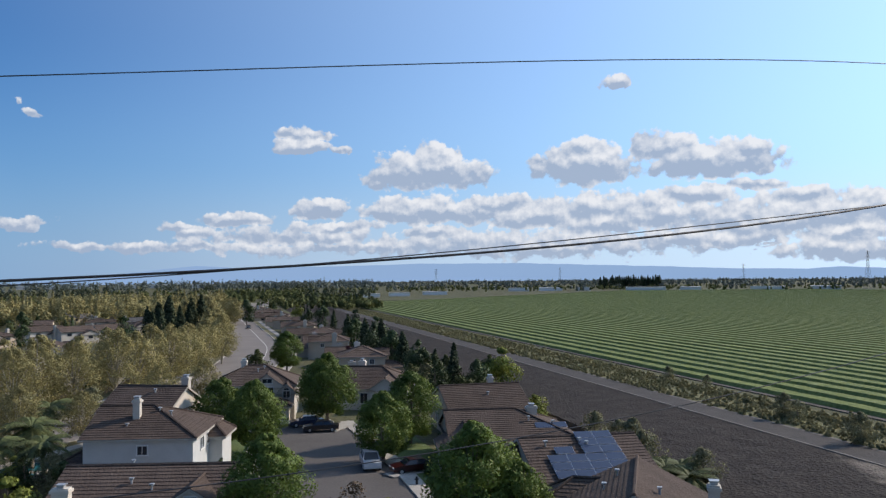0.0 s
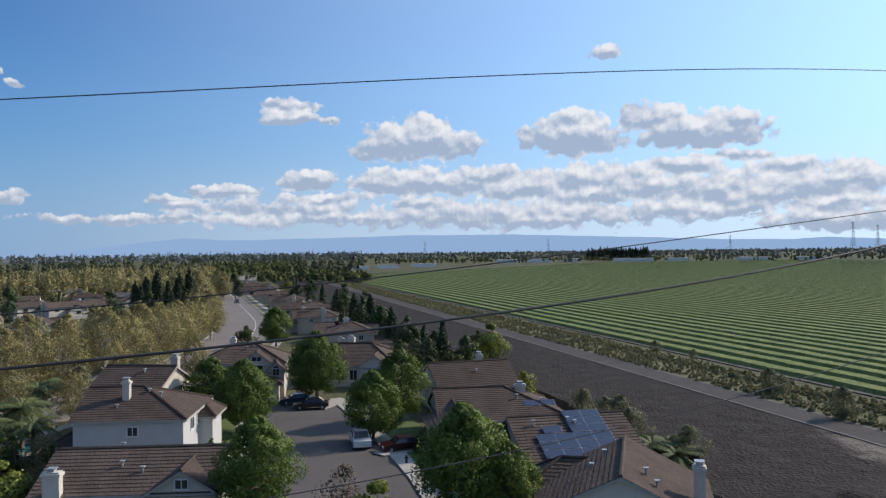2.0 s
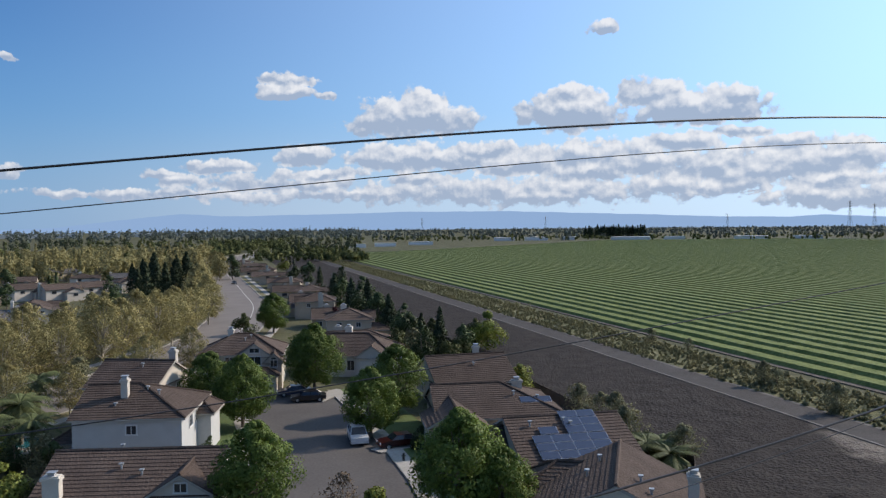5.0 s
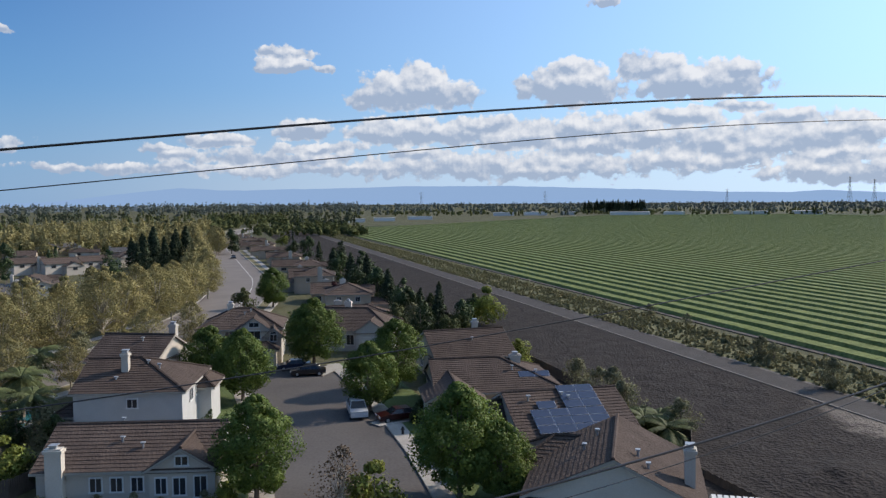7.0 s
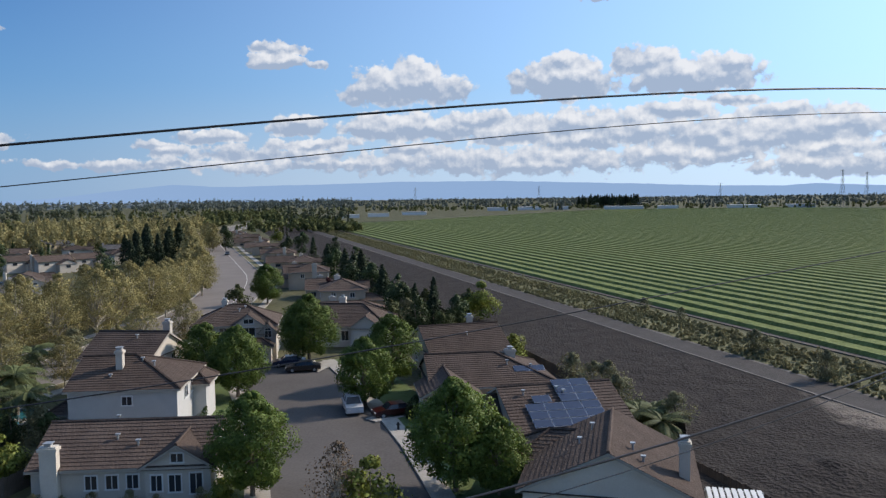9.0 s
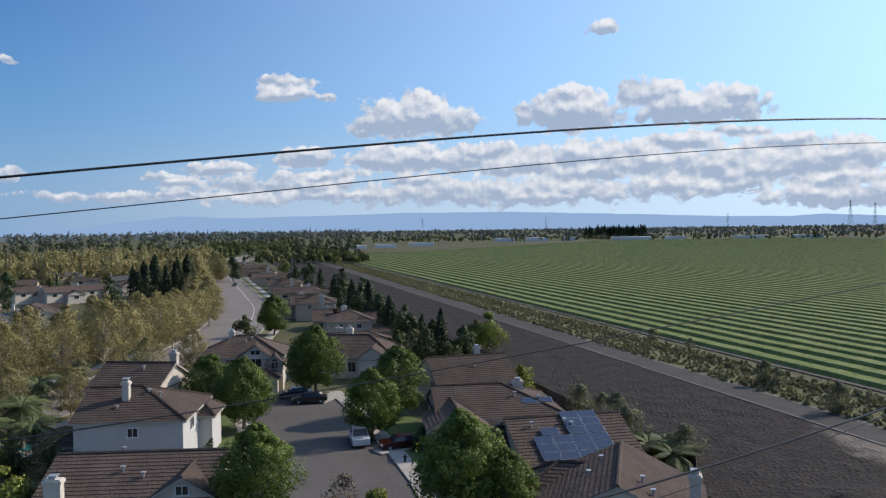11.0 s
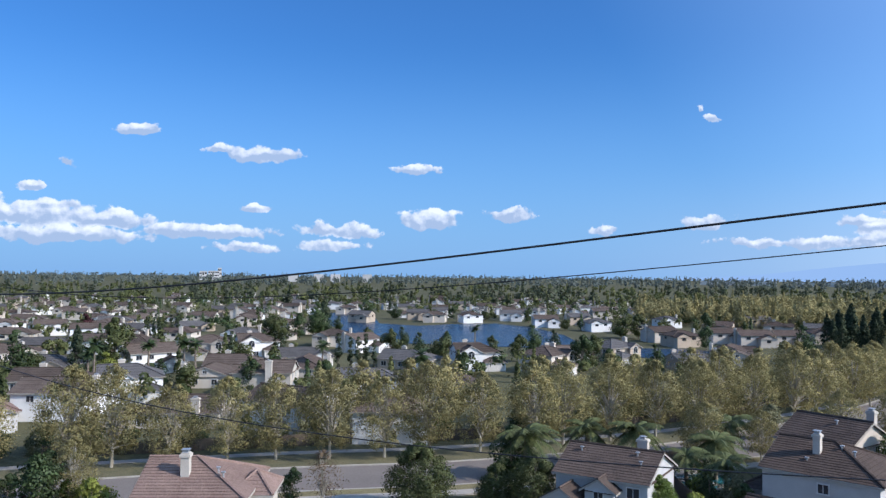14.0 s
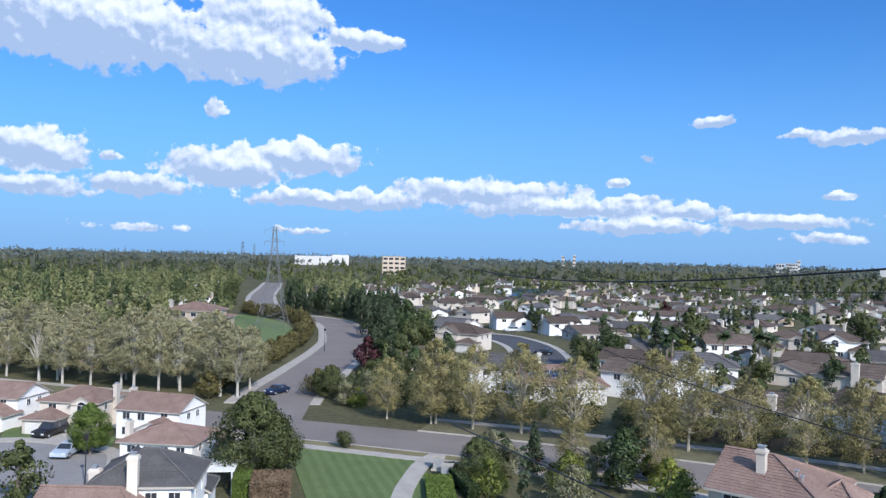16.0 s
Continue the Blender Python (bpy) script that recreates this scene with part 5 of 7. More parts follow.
# the streets behind: rows of houses back to back, with gaps for the streets
curve = smooth_line([(-232.2, 18.3), (-226.0, 27.7), (-207.0, 32.9), (-184.8, 32.9), (-161.6, 29.4), (-137.2, 24.0)], 2.0)
FILL = random.Random(41)
STREET_TURN = radians(48)
TAKEN = [ob.matrix_basis.translation.copy() for ob in scene.objects if ob.parent is None and ob.name.startswith("house")]
for row in range(-2, 26):
    for col in range(-22, 26):
        u, v = col * 17.5 + FILL.uniform(-2.5, 2.5), 60 + row * 23.5 + (5.5 if row % 2 else -5.5) + 8 * math.sin(col * 0.35)
        x, y = -20 + u * math.cos(STREET_TURN) - v * math.sin(STREET_TURN), 30 + u * math.sin(STREET_TURN) + v * math.cos(STREET_TURN)
        az, dist = math.degrees(math.atan2(-x, y)), math.hypot(x, y)
        shape, paint, odd = FILL.choice((0, 1, 2, 3, 3)), FILL.choice((0, 0, 1, 1, 2, 3, 4)), FILL.random()
        if not (34 < az < 99 and 165 < dist < 680) or (az < 52 and dist < 330) or (az > 90 and dist < 400):
            continue
        if dist > 420 and odd < 0.35 or shore(x, y, 15) or open_view(x, y, 7.0):
            continue
        if not clear_of(main_mid, x, y, 30) or not clear_of(side_mid, x, y, 24) or not clear_of(curve, x, y, 16) or any((p.x - x) ** 2 + (p.y - y) ** 2 < 250 for p in TAKEN):
            continue
        TAKEN.append(Vector((x, y, 0)))
        place_house(x, y, 48 + (0 if row % 2 else 180) + FILL.choice((0, 0, 90, -90)) + FILL.uniform(-8, 8), shape, paint)
for x, y, turn, shape, paint in ((-262, -92, 80, 0, 1), (-330, -84, 60, 1, 0), (-345, -112, 100, 3, 1), (-352, -128, 70, 1, 1), (-300, -150, 60, 3, 0), (-388, -190, 80, 0, 0), (-420, -160, 60, 1, 2), (-455, -215, 80, 3, 0), (-520, -130, 80, 0, 1)):
    place_house(x, y, turn, shape, paint)


# ---------------------------------------------------------------- plants
def leaf_mesh(name, mat, centers, size, seed, out=None, spread=0.9, soft=0.3):
    """Small bent leaf clumps (two triangles each) round the given centres. With out, the clumps face outwards and are shaded
    as the rounded mass that they form; soft is the share of each clump's own tilt."""
    r = np.random.default_rng(seed)
    c = np.asarray(centers, dtype=float)
    n = len(c)
    a = r.normal(size=(n, 3))
    way = None
    if out is not None:
        way = np.asarray(out, dtype=float)
        way = way / (np.linalg.norm(way, axis=1)[:, None] + 1e-9)
        a = a / (np.linalg.norm(a, axis=1)[:, None] + 1e-9) * spread + way
    a /= np.linalg.norm(a, axis=1)[:, None] + 1e-9
    b = np.cross(a, r.normal(size=(n, 3)))
    b /= np.linalg.norm(b, axis=1)[:, None] + 1e-9
    d = np.cross(a, b)
    s = (size * r.uniform(0.55, 1.4, size=n))[:, None]
    lift = a * s * r.uniform(0.1, 0.45, size=n)[:, None]
    v = np.stack([c - b * s, c - d * s * 0.6 + lift, c + b * s, c + d * s * 0.6 + lift * 0.6], axis=1).reshape(-1, 3)
    if way is not None:
        turned = np.einsum("ij,ij->i", np.cross(c + b * s - (c - d * s * 0.6 + lift), c - b * s - (c - d * s * 0.6 + lift)), way) < 0
        v = v.reshape(-1, 4, 3)
        v[turned] = v[turned][:, ::-1]
        v = v.reshape(-1, 3)
    me = bpy.data.meshes.new(name)
    me.vertices.add(4 * n)
    me.vertices.foreach_set("co", v.ravel())
    me.loops.add(4 * n)
    me.loops.foreach_set("vertex_index", np.arange(4 * n))
    me.polygons.add(n)
    me.polygons.foreach_set("loop_start", np.arange(0, 4 * n, 4))
    me.update(calc_edges=True)
    if way is not None:
        face = a * np.sign(np.einsum("ij,ij->i", a, way))[:, None]
        n3 = way * (1 - soft) + face * soft
        n3 /= np.linalg.norm(n3, axis=1)[:, None] + 1e-9
        me.attributes.new("custom_normal", "FLOAT_VECTOR", "POINT").data.foreach_set("vector", np.repeat(n3, 4, axis=0).astype(np.float32).ravel())
    me.materials.append(mat)
    return me


def lumps(r, n, rx, ry, z0, z1, shape, grain=1.0):
    """Centres and sizes of the crown's lumps for an outline: shape(t) is the width at height t (0 to 1)."""
    out = []
    for i in range(n):
        t = r.uniform(0, 1)
        w = shape(t)
        a = r.uniform(0, 2 * math.pi)
        q = r.uniform(0, 1) ** (0.5 * grain) * w * (0.8 if grain == 1.0 else 0.9)
        out.append((math.cos(a) * q * rx, math.sin(a) * q * ry, z0 + t * (z1 - z0), (0.35 + 0.35 * r.random()) * grain * w * min(rx, ry) + 0.15))
    return out


def tree(name, label, seed, h, rx, z0, shape, leaf, bark, n_lumps, n_leaves, size, trunk_r=0.2, limbs=7, shell=0.6, grain=1.0):
    """A tapered trunk with limbs that reach into the crown, and a crown of many small leaf clumps."""
    r = np.random.default_rng(seed)
    root = thing(name, label, "tree")
    ls = lumps(r, n_lumps, rx, rx, z0, h, shape, grain)
    g = Geo()
    lean = r.normal(size=2) * 0.02 * h
    mid = (lean[0] * 0.5, lean[1] * 0.5, h * 0.45)
    g.tube([(0, 0, -0.1), (lean[0] * 0.2, lean[1] * 0.2, h * 0.2), mid, (lean[0], lean[1], h * 0.85)], [trunk_r * 1.25, trunk_r, trunk_r * 0.7, trunk_r * 0.15], 7)
    for i in range(limbs):
        x, y, z, s = ls[i % len(ls)]
        t = r.uniform(0.22, 0.6)
        b = Vector((lean[0] * t, lean[1] * t, h * t * 0.75))
        e = Vector((x, y, max(z, b.z + 0.4)))
        k0 = len(g.v)
        g.tube([b, b.lerp(e, 0.5) + Vector((0, 0, 0.12 * (e - b).length)), e], [trunk_r * 0.5, trunk_r * 0.3, trunk_r * 0.08], 5)
        grow = min(range(28), key=lambda q: (Vector(g.v[q]) - b).length)
        g.f = [tuple(grow if q == k0 else q for q in f) for f in g.f]
    part("trunk", g, bark, root)
    per = n_leaves // n_lumps
    cs, outs = [], []
    for x, y, z, s in ls:
        d = r.normal(size=(per, 3))
        d /= np.linalg.norm(d, axis=1)[:, None]
        rad = s * (shell + (1 - shell) * r.random(per)) * (1 + 0.09 * r.normal(size=per))
        p = np.array((x, y, z)) + d * rad[:, None] * np.array((1, 1, 0.85))
        cs.append(p)
        outs.append(d + np.array((x, y, (z - (z0 + h) / 2) * 0.7)) / (rx + 0.1) * 0.5)
    cs, outs = np.concatenate(cs), np.concatenate(outs)
    keep = cs[:, 2] > z0 * 0.7
    crown = new("crown", leaf_mesh("crown", leaf, cs[keep], size, seed, outs[keep]))
    crown.parent = root
    return root


def egg(t):
    return max(0.1, (math.sin(math.pi * (0.12 + 0.86 * t)) ** 0.8) * (1.05 - 0.35 * t))


def cone(t):
    return max(0.06, (1 - t) ** 0.75)


def column(t):
    return max(0.12, math.sin(math.pi * min(0.97, 0.12 + 0.85 * t)) ** 0.5)


STOCK = {}
CROWD = {}


def stock(kind, *makers):
    STOCK[kind] = makers
    CROWD[kind] = [None] * len(makers)


def plant(kind, x, y, size=1.0, pick=None, z=0.0):
    """Sets a plant of that kind at (x, y): the first of its sort is built, the others are copies."""
    i = random.randrange(len(STOCK[kind])) if pick is None else pick % len(STOCK[kind])
    m = pose(x, y, z, 0, 0, random.uniform(0, 360))
    if CROWD[kind][i] is None:
        ob = STOCK[kind][i]()
        CROWD[kind][i] = ob
        ob.matrix_basis = m @ Matrix.Scale(size, 4)
    else:
        ob = copy_thing(CROWD[kind][i], m)
        ob.scale = (size, size, size)
    return ob


stock("street_tree", *[lambda s=s: tree("street_tree", "leafy green street tree with a full rounded crown", s, 9.2, 4.1, 1.6, egg, M_leaf, M_bark, 150, 27000, 0.115, 0.2, 14, 0.72, 0.5) for s in (11, 12, 13)])
stock("sycamore", *[lambda s=s: tree("sycamore", "sycamore with thin olive-yellow spring leaves and pale trunk", s, 11.0, 4.4, 1.9, egg, M_leaf_olive, M_bark_pale, 110, 9900, 0.11, 0.16, 34, 0.35, 0.6) for s in (21, 22, 23, 24)])
stock("far_sycamore", *[lambda s=s: tree("sycamore", "sycamore with olive-yellow spring leaves in a far row", s, 10.6, 4.4, 2.0, egg, M_leaf_olive, M_bark_pale, 50, 3200, 0.2, 0.16, 8, 0.35) for s in (25, 26)])
stock("pale_sycamore", *[lambda s=s: tree("sycamore", "tall sycamore with thin grey-green leaves and white trunk", s, 11.5, 3.9, 3.0, egg, M_leaf_pale, M_bark_white, 100, 11000, 0.115, 0.2, 34, 0.35, 0.6) for s in (27, 28, 29)])
stock("bare_tree", *[lambda s=s: tree("bare_tree", "half-bare tree with brown budding twigs", s, 7.0, 2.6, 1.4, egg, M_leaf_brown, M_bark_pale, 26, 1500, 0.1, 0.11, 24, 0.3) for s in (31, 32)])
stock("oak", *[lambda s=s: tree("oak", "broad olive-green tree with a dense crown", s, 7.6, 4.4, 0.9, egg, M_leaf_oak, M_bark, 110, 22000, 0.11, 0.22, 10, 0.75, 0.5) for s in (41, 42)])
stock("round_tree", *[lambda s=s: tree("garden_tree", "mid-green garden tree with an uneven crown", s, 6.5, 2.6, 1.0, egg, M_leaf_oak, M_bark, 20, 3200, 0.18, 0.13, 6, 0.6) for s in (51, 52)])
stock("dark_tree", *[lambda s=s: tree("garden_tree", "dark green garden tree with a dense crown", s, 7.5, 2.8, 0.8, egg, M_leaf_dark, M_bark, 20, 3200, 0.19, 0.14, 6, 0.6) for s in (61, 62)])
stock("lime_shrub", *[lambda s=s: tree("shrub", "bright yellow-green leafy garden shrub", s, 3.6, 2.0, 0.2, egg, M_leaf_bright, M_bark, 18, 3000, 0.12, 0.07, 5, 0.6) for s in (71, 72)])
stock("grey_shrub", *[lambda s=s: tree("shrub", "loose grey-green shrub with thin leaves", s, 4.2, 2.2, 0.3, egg, M_leaf_grey, M_bark, 18, 2800, 0.12, 0.07, 6, 0.45) for s in (75, 76)])
stock("hedge_tree", *[lambda s=s: tree("hedge_tree", "low brownish-green tree of a clipped row", s, 4.2, 2.4, 0.6, egg, M_leaf_hedge, M_bark, 22, 3000, 0.14, 0.1, 6, 0.65) for s in (85, 86)])
stock("plum", lambda: tree("plum_tree", "small purple-leaved plum tree", 81, 4.6, 2.0, 0.9, egg, M_leaf_red, M_bark, 18, 1100, 0.22, 0.09, 6, 0.6))
stock("conifer", *[lambda s=s: tree("conifer", "dark conifer with a pointed crown", s, 11.0, 2.6, 0.8, cone, M_conifer, M_bark, 60, 4200, 0.22, 0.18, 4, 0.5) for s in (91, 92)])
stock("cypress", lambda: tree("cypress", "slim dark columnar cypress", 95, 8.0, 0.75, 0.3, column, M_conifer, M_bark, 26, 900, 0.2, 0.08, 2, 0.5))


def palm(label, trunk_h, fronds, length, droop, leaf, seed, skirt=False):
    """A palm: ringed trunk and arching fronds with paired leaflets."""
    r = np.random.default_rng(seed)
    root = thing("palm", label, "palm")
    g = Geo()
    n = 9
    g.tube([(0.05 * math.sin(i), 0.04 * i / n, trunk_h * i / n) for i in range(n + 1)], [0.26 - 0.08 * i / n + 0.02 * (i % 2) for i in range(n + 1)], 8)
    part("trunk", g, M_bark, root)
    for i in range(fronds):
        g = Geo()
        a = 2.4 * i
        e = r.uniform(-0.5, 1.1) if not skirt else r.uniform(-0.9, 1.2)
        pts = []
        for k in range(8):
            t = k / 7
            q = length * t
            pts.append(Vector((math.cos(a) * q * math.cos(e * (1 - t * 0.4)), math.sin(a) * q * math.cos(e * (1 - t * 0.4)), trunk_h + q * math.sin(e) - droop * q * t)))
        for k in range(7):
            p, q = pts[k], pts[k + 1]
            way = (q - p).normalized()
            side = way.cross(Vector((0, 0, 1))).normalized()
            w = length * 0.26 * math.sin(math.pi * min(0.95, 0.15 + 0.8 * k / 7))
            for s in (-1, 1):
                for j in (0.0, 0.34, 0.67):
                    b = p.lerp(q, j)
                    g.face(b, b + way * 0.19, b + way * 0.35 + side * s * w - Vector((0, 0, w * 0.45)))
        g.tube([pts[0], pts[3], pts[7]], [0.05, 0.03, 0.01], 4)
        part("frond", g, leaf, root)
    return root


stock("queen_palm", *[lambda s=s: palm("feather palm with arching green fronds", 3.9, 26, 3.2, 0.62, M_leaf_oak, s) for s in (101, 102)])
stock("low_palm", *[lambda s=s: palm("low bushy palm with pale green fronds", 1.3, 34, 2.6, 0.5, M_leaf_oak, s) for s in (103, 104)])
stock("fan_palm", *[lambda s=s: palm("tall fan palm with a dense dark head", 7.4, 30, 1.7, 0.25, M_leaf_dark, s, True) for s in (105, 106)])

# trees by the street
for kind, x, y, size, pick in (
    ("street_tree", -13.5, 59.7, 0.9, 0), ("street_tree", -26.6, 94.1, 0.9, 1), ("street_tree", -21.7, 90.1, 0.92, 2), ("street_tree", -16.1, 108.3, 1.06, 2),
    ("street_tree", -6.6, 85.5, 0.84, 0), ("street_tree", -4.1, 95.2, 0.95, 1), ("street_tree", 2.3, 59.8, 0.98, 2), ("street_tree", 5.6, 58.8, 0.68, 0), ("street_tree", -34.2, 171.2, 0.95, 1),
    ("round_tree", -36.1, 151.3, 1.0, 0), ("bare_tree", -6.2, 53.1, 0.9, 0), ("lime_shrub", -4.0, 54.4, 1.3, 0), ("lime_shrub", -15.4, 57.9, 0.6, 1),
    ("lime_shrub", 10.6, 144.8, 1.9, 0), ("round_tree", 8.4, 147.0, 0.85, 0), ("dark_tree", 6.0, 135.8, 0.8, 1), ("lime_shrub", 12.0, 105.7, 1.15, 1), ("grey_shrub", 17.8, 93.6, 0.95, 0), ("grey_shrub", 20.3, 85.0, 1.1, 1),
    ("low_palm", 22.7, 73.3, 1.0, 0), ("low_palm", 21.4, 76.5, 1.05, 1), ("grey_shrub", 25.0, 76.3, 0.8, 0), ("low_palm", 23.2, 77.7, 0.95, 1), ("grey_shrub", 20.4, 80.5, 1.0, 0), ("grey_shrub", 19.6, 89.2, 0.9, 1)):
    plant(kind, x, y, size, pick)
for kind, x, y, size in (
    ("dark_tree", -1.4, 130.6, 0.95), ("conifer", 1.6, 136.0, 0.65), ("dark_tree", -8.5, 169.4, 0.9), ("conifer", -15.5, 195.8, 0.9), ("conifer", -27.3, 224.0, 0.9),
    ("dark_tree", -18.0, 208.7, 1.3), ("dark_tree", -4.1, 142.5, 1.0), ("dark_tree", -28.9, 260.2, 1.3), ("conifer", -39.7, 284.1, 0.8), ("dark_tree", -47.2, 306.3, 1.3),
    ("cypress", -78.4, 442.3, 0.9), ("cypress", -74.4, 430.2, 0.9), ("round_tree", -5.9, 136.5, 0.8), ("round_tree", 3.4, 130.3, 0.7), ("conifer", -12.6, 169.6, 0.5),
    ("round_tree", 5.4, 134.6, 0.7), ("plum", -22.0, 179.9, 1.0), ("dark_tree", -49.1, 285.1, 1.2), ("lime_shrub", -77.1, 414.4, 1.8), ("dark_tree", -87.8, 350.2, 1.5)):
    plant(kind, x, y, size)
for kind, x, y, size in (
    ("conifer", 1.9, 146.0, 0.72), ("conifer", -1.6, 147.5, 0.62), ("dark_tree", -5.0, 153.0, 1.05), ("conifer", -8.4, 160.5, 0.85), ("dark_tree", -11.0, 168.0, 1.2),
    ("conifer", -13.4, 176.0, 0.8), ("dark_tree", -16.6, 186.0, 1.25), ("conifer", -20.5, 205.0, 0.9), ("dark_tree", -24.5, 218.0, 1.2), ("grey_shrub", -3.0, 141.0, 1.1), ("round_tree", 0.4, 151.0, 0.8)):
    plant(kind, x, y, size)
for i in range(8):
    x, y = -94.9, 275.7
    plant("conifer", x + (i - 3.5) * 2.3, y + (i - 3.5) * 0.8 + (i % 3) * 3, 1.0 + 0.12 * ((i * 5) % 4))
for kind, x, y, size in (
    ("queen_palm", -44.2, 84.5, 1.1), ("queen_palm", -48.7, 97.4, 1.1), ("grey_shrub", -50.8, 94.7, 1.6), ("grey_shrub", -36.9, 74.4, 0.9), ("lime_shrub", -34.6, 62.6, 1.2),
    ("dark_tree", -39.6, 74.5, 0.5), ("grey_shrub", -49.7, 110.8, 1.2), ("round_tree", -32.7, 63.8, 0.45), ("queen_palm", -40.1, 78.9, 0.95), ("queen_palm", -44.6, 78.8, 0.9),
    ("queen_palm", -53.2, 82.1, 1.2), ("queen_palm", -58.7, 80.0, 1.1), ("queen_palm", -58.5, 68.1, 1.3), ("dark_tree", -59.6, 66.9, 0.8), ("lime_shrub", -41.9, 76.9, 0.8),
    ("oak", -57.8, 51.4, 0.85), ("oak", -50.3, 59.9, 0.72), ("oak", -54.0, 58.5, 0.55), ("street_tree", -39.8, 65.3, 0.5), ("bare_tree", -64.0, 44.3, 0.85)):
    plant(kind, x, y, size)
for kind, x, y, size in (
    ("dark_tree", -82.3, 24.9, 0.75), ("dark_tree", -67.6, 43.1, 0.5), ("lime_shrub", -79.1, 27.2, 0.8), ("oak", -80.3, -14.7, 1.15), ("oak", -83.5, -13.4, 0.8),
    ("street_tree", -89.5, -34.5, 0.62), ("round_tree", -71.0, -33.6, 0.9), ("round_tree", -93.4, -6.4, 0.42), ("oak", -81.2, 8.4, 0.6), ("grey_shrub", -85.5, 10.2, 1.0),
    ("lime_shrub", -75.5, 8.8, 1.0), ("cypress", -71.4, 11.5, 0.75), ("conifer", -83.5, 14.5, 0.5), ("lime_shrub", -77.6, 17.0, 1.1), ("dark_tree", -77.7, 22.4, 0.85),
    ("grey_shrub", -71.5, 15.9, 1.0), ("lime_shrub", -71.7, 25.3, 1.3), ("street_tree", -81.8, 26.6, 0.3), ("plum", -153.5, -6.7, 1.5), ("hedge_tree", -128.3, -13.6, 1.0)):
    plant(kind, x, y, size)
for kind, x, y, size in (
    ("oak", -125.5, -11.1, 0.7), ("grey_shrub", -121.7, -5.1, 1.2), ("dark_tree", -135.4, 5.0, 0.8), ("dark_tree", -148.2, 8.7, 1.1), ("conifer", -290.7, -19.1, 1.0),
    ("conifer", -257.0, -13.2, 1.2), ("conifer", -230.5, -7.1, 1.2), ("dark_tree", -202.5, -1.5, 1.2), ("round_tree", -191.4, 4.1, 1.4), ("round_tree", -170.7, 1.3, 1.3),
    ("conifer", -214.7, -9.4, 1.0), ("fan_palm", -204.0, 7.3, 0.8), ("dark_tree", -163.2, 9.5, 0.9), ("lime_shrub", -217.5, 6.1, 1.8),
    ("round_tree", -166.9, 39.5, 1.3), ("plum", -241.5, 48.1, 1.2), ("round_tree", -240.6, 43.5, 1.4), ("conifer", -249.3, 41.4, 0.8), ("dark_tree", -176.9, 47.7, 0.9)):
    plant(kind, x, y, size)
for kind, x, y, size in (
    ("fan_palm", -166.0, 58.2, 1.1), ("fan_palm", -166.7, 57.3, 0.9), ("fan_palm", -167.4, 70.1, 1.0), ("fan_palm", -167.1, 78.0, 1.0), ("fan_palm", -165.6, 80.0, 1.0),
    ("fan_palm", -162.3, 165.7, 1.0), ("fan_palm", -109.7, 97.7, 1.1), ("fan_palm", -144.0, 99.2, 1.0), ("conifer", -181.6, 60.0, 1.0), ("conifer", -87.9, 262.4, 1.0),
    ("conifer", -92.4, 256.5, 1.1), ("conifer", -93.7, 269.6, 1.1), ("conifer", -97.8, 264.2, 0.9), ("conifer", -89.0, 275.7, 0.9), ("round_tree", -181.2, 68.4, 1.9),
    ("lime_shrub", -173.2, 63.0, 1.5), ("dark_tree", -150.0, 65.4, 0.8), ("dark_tree", -132.5, 75.4, 0.9), ("round_tree", -139.2, 78.5, 1.0), ("dark_tree", -123.8, 85.9, 0.9)):
    plant(kind, x, y, size)
for kind, x, y, size in (
    ("cypress", -154.2, 110.7, 1.1), ("cypress", -152.3, 113.0, 1.0), ("cypress", -151.2, 114.4, 1.0), ("cypress", -150.0, 115.9, 1.1), ("cypress", -148.8, 117.4, 0.9),
    ("cypress", -172.4, 106.5, 1.0), ("cypress", -174.9, 93.7, 1.1), ("cypress", -178.8, 108.6, 1.0), ("cypress", -251.0, 110.7, 1.0), ("cypress", -252.2, 109.1, 1.0),
    ("cypress", -255.3, 108.5, 1.0), ("cypress", -252.0, 112.9, 1.1), ("cypress", -252.7, 115.7, 1.1), ("cypress", -256.3, 107.1, 1.0), ("conifer", -250.8, 173.7, 1.3),
    ("dark_tree", -241.4, 163.5, 1.6), ("round_tree", -212.2, 129.2, 1.8), ("dark_tree", -234.6, 151.8, 1.2), ("round_tree", -160.5, 131.9, 1.3), ("dark_tree", -118.0, 117.1, 0.9)):
    plant(kind, x, y, size)
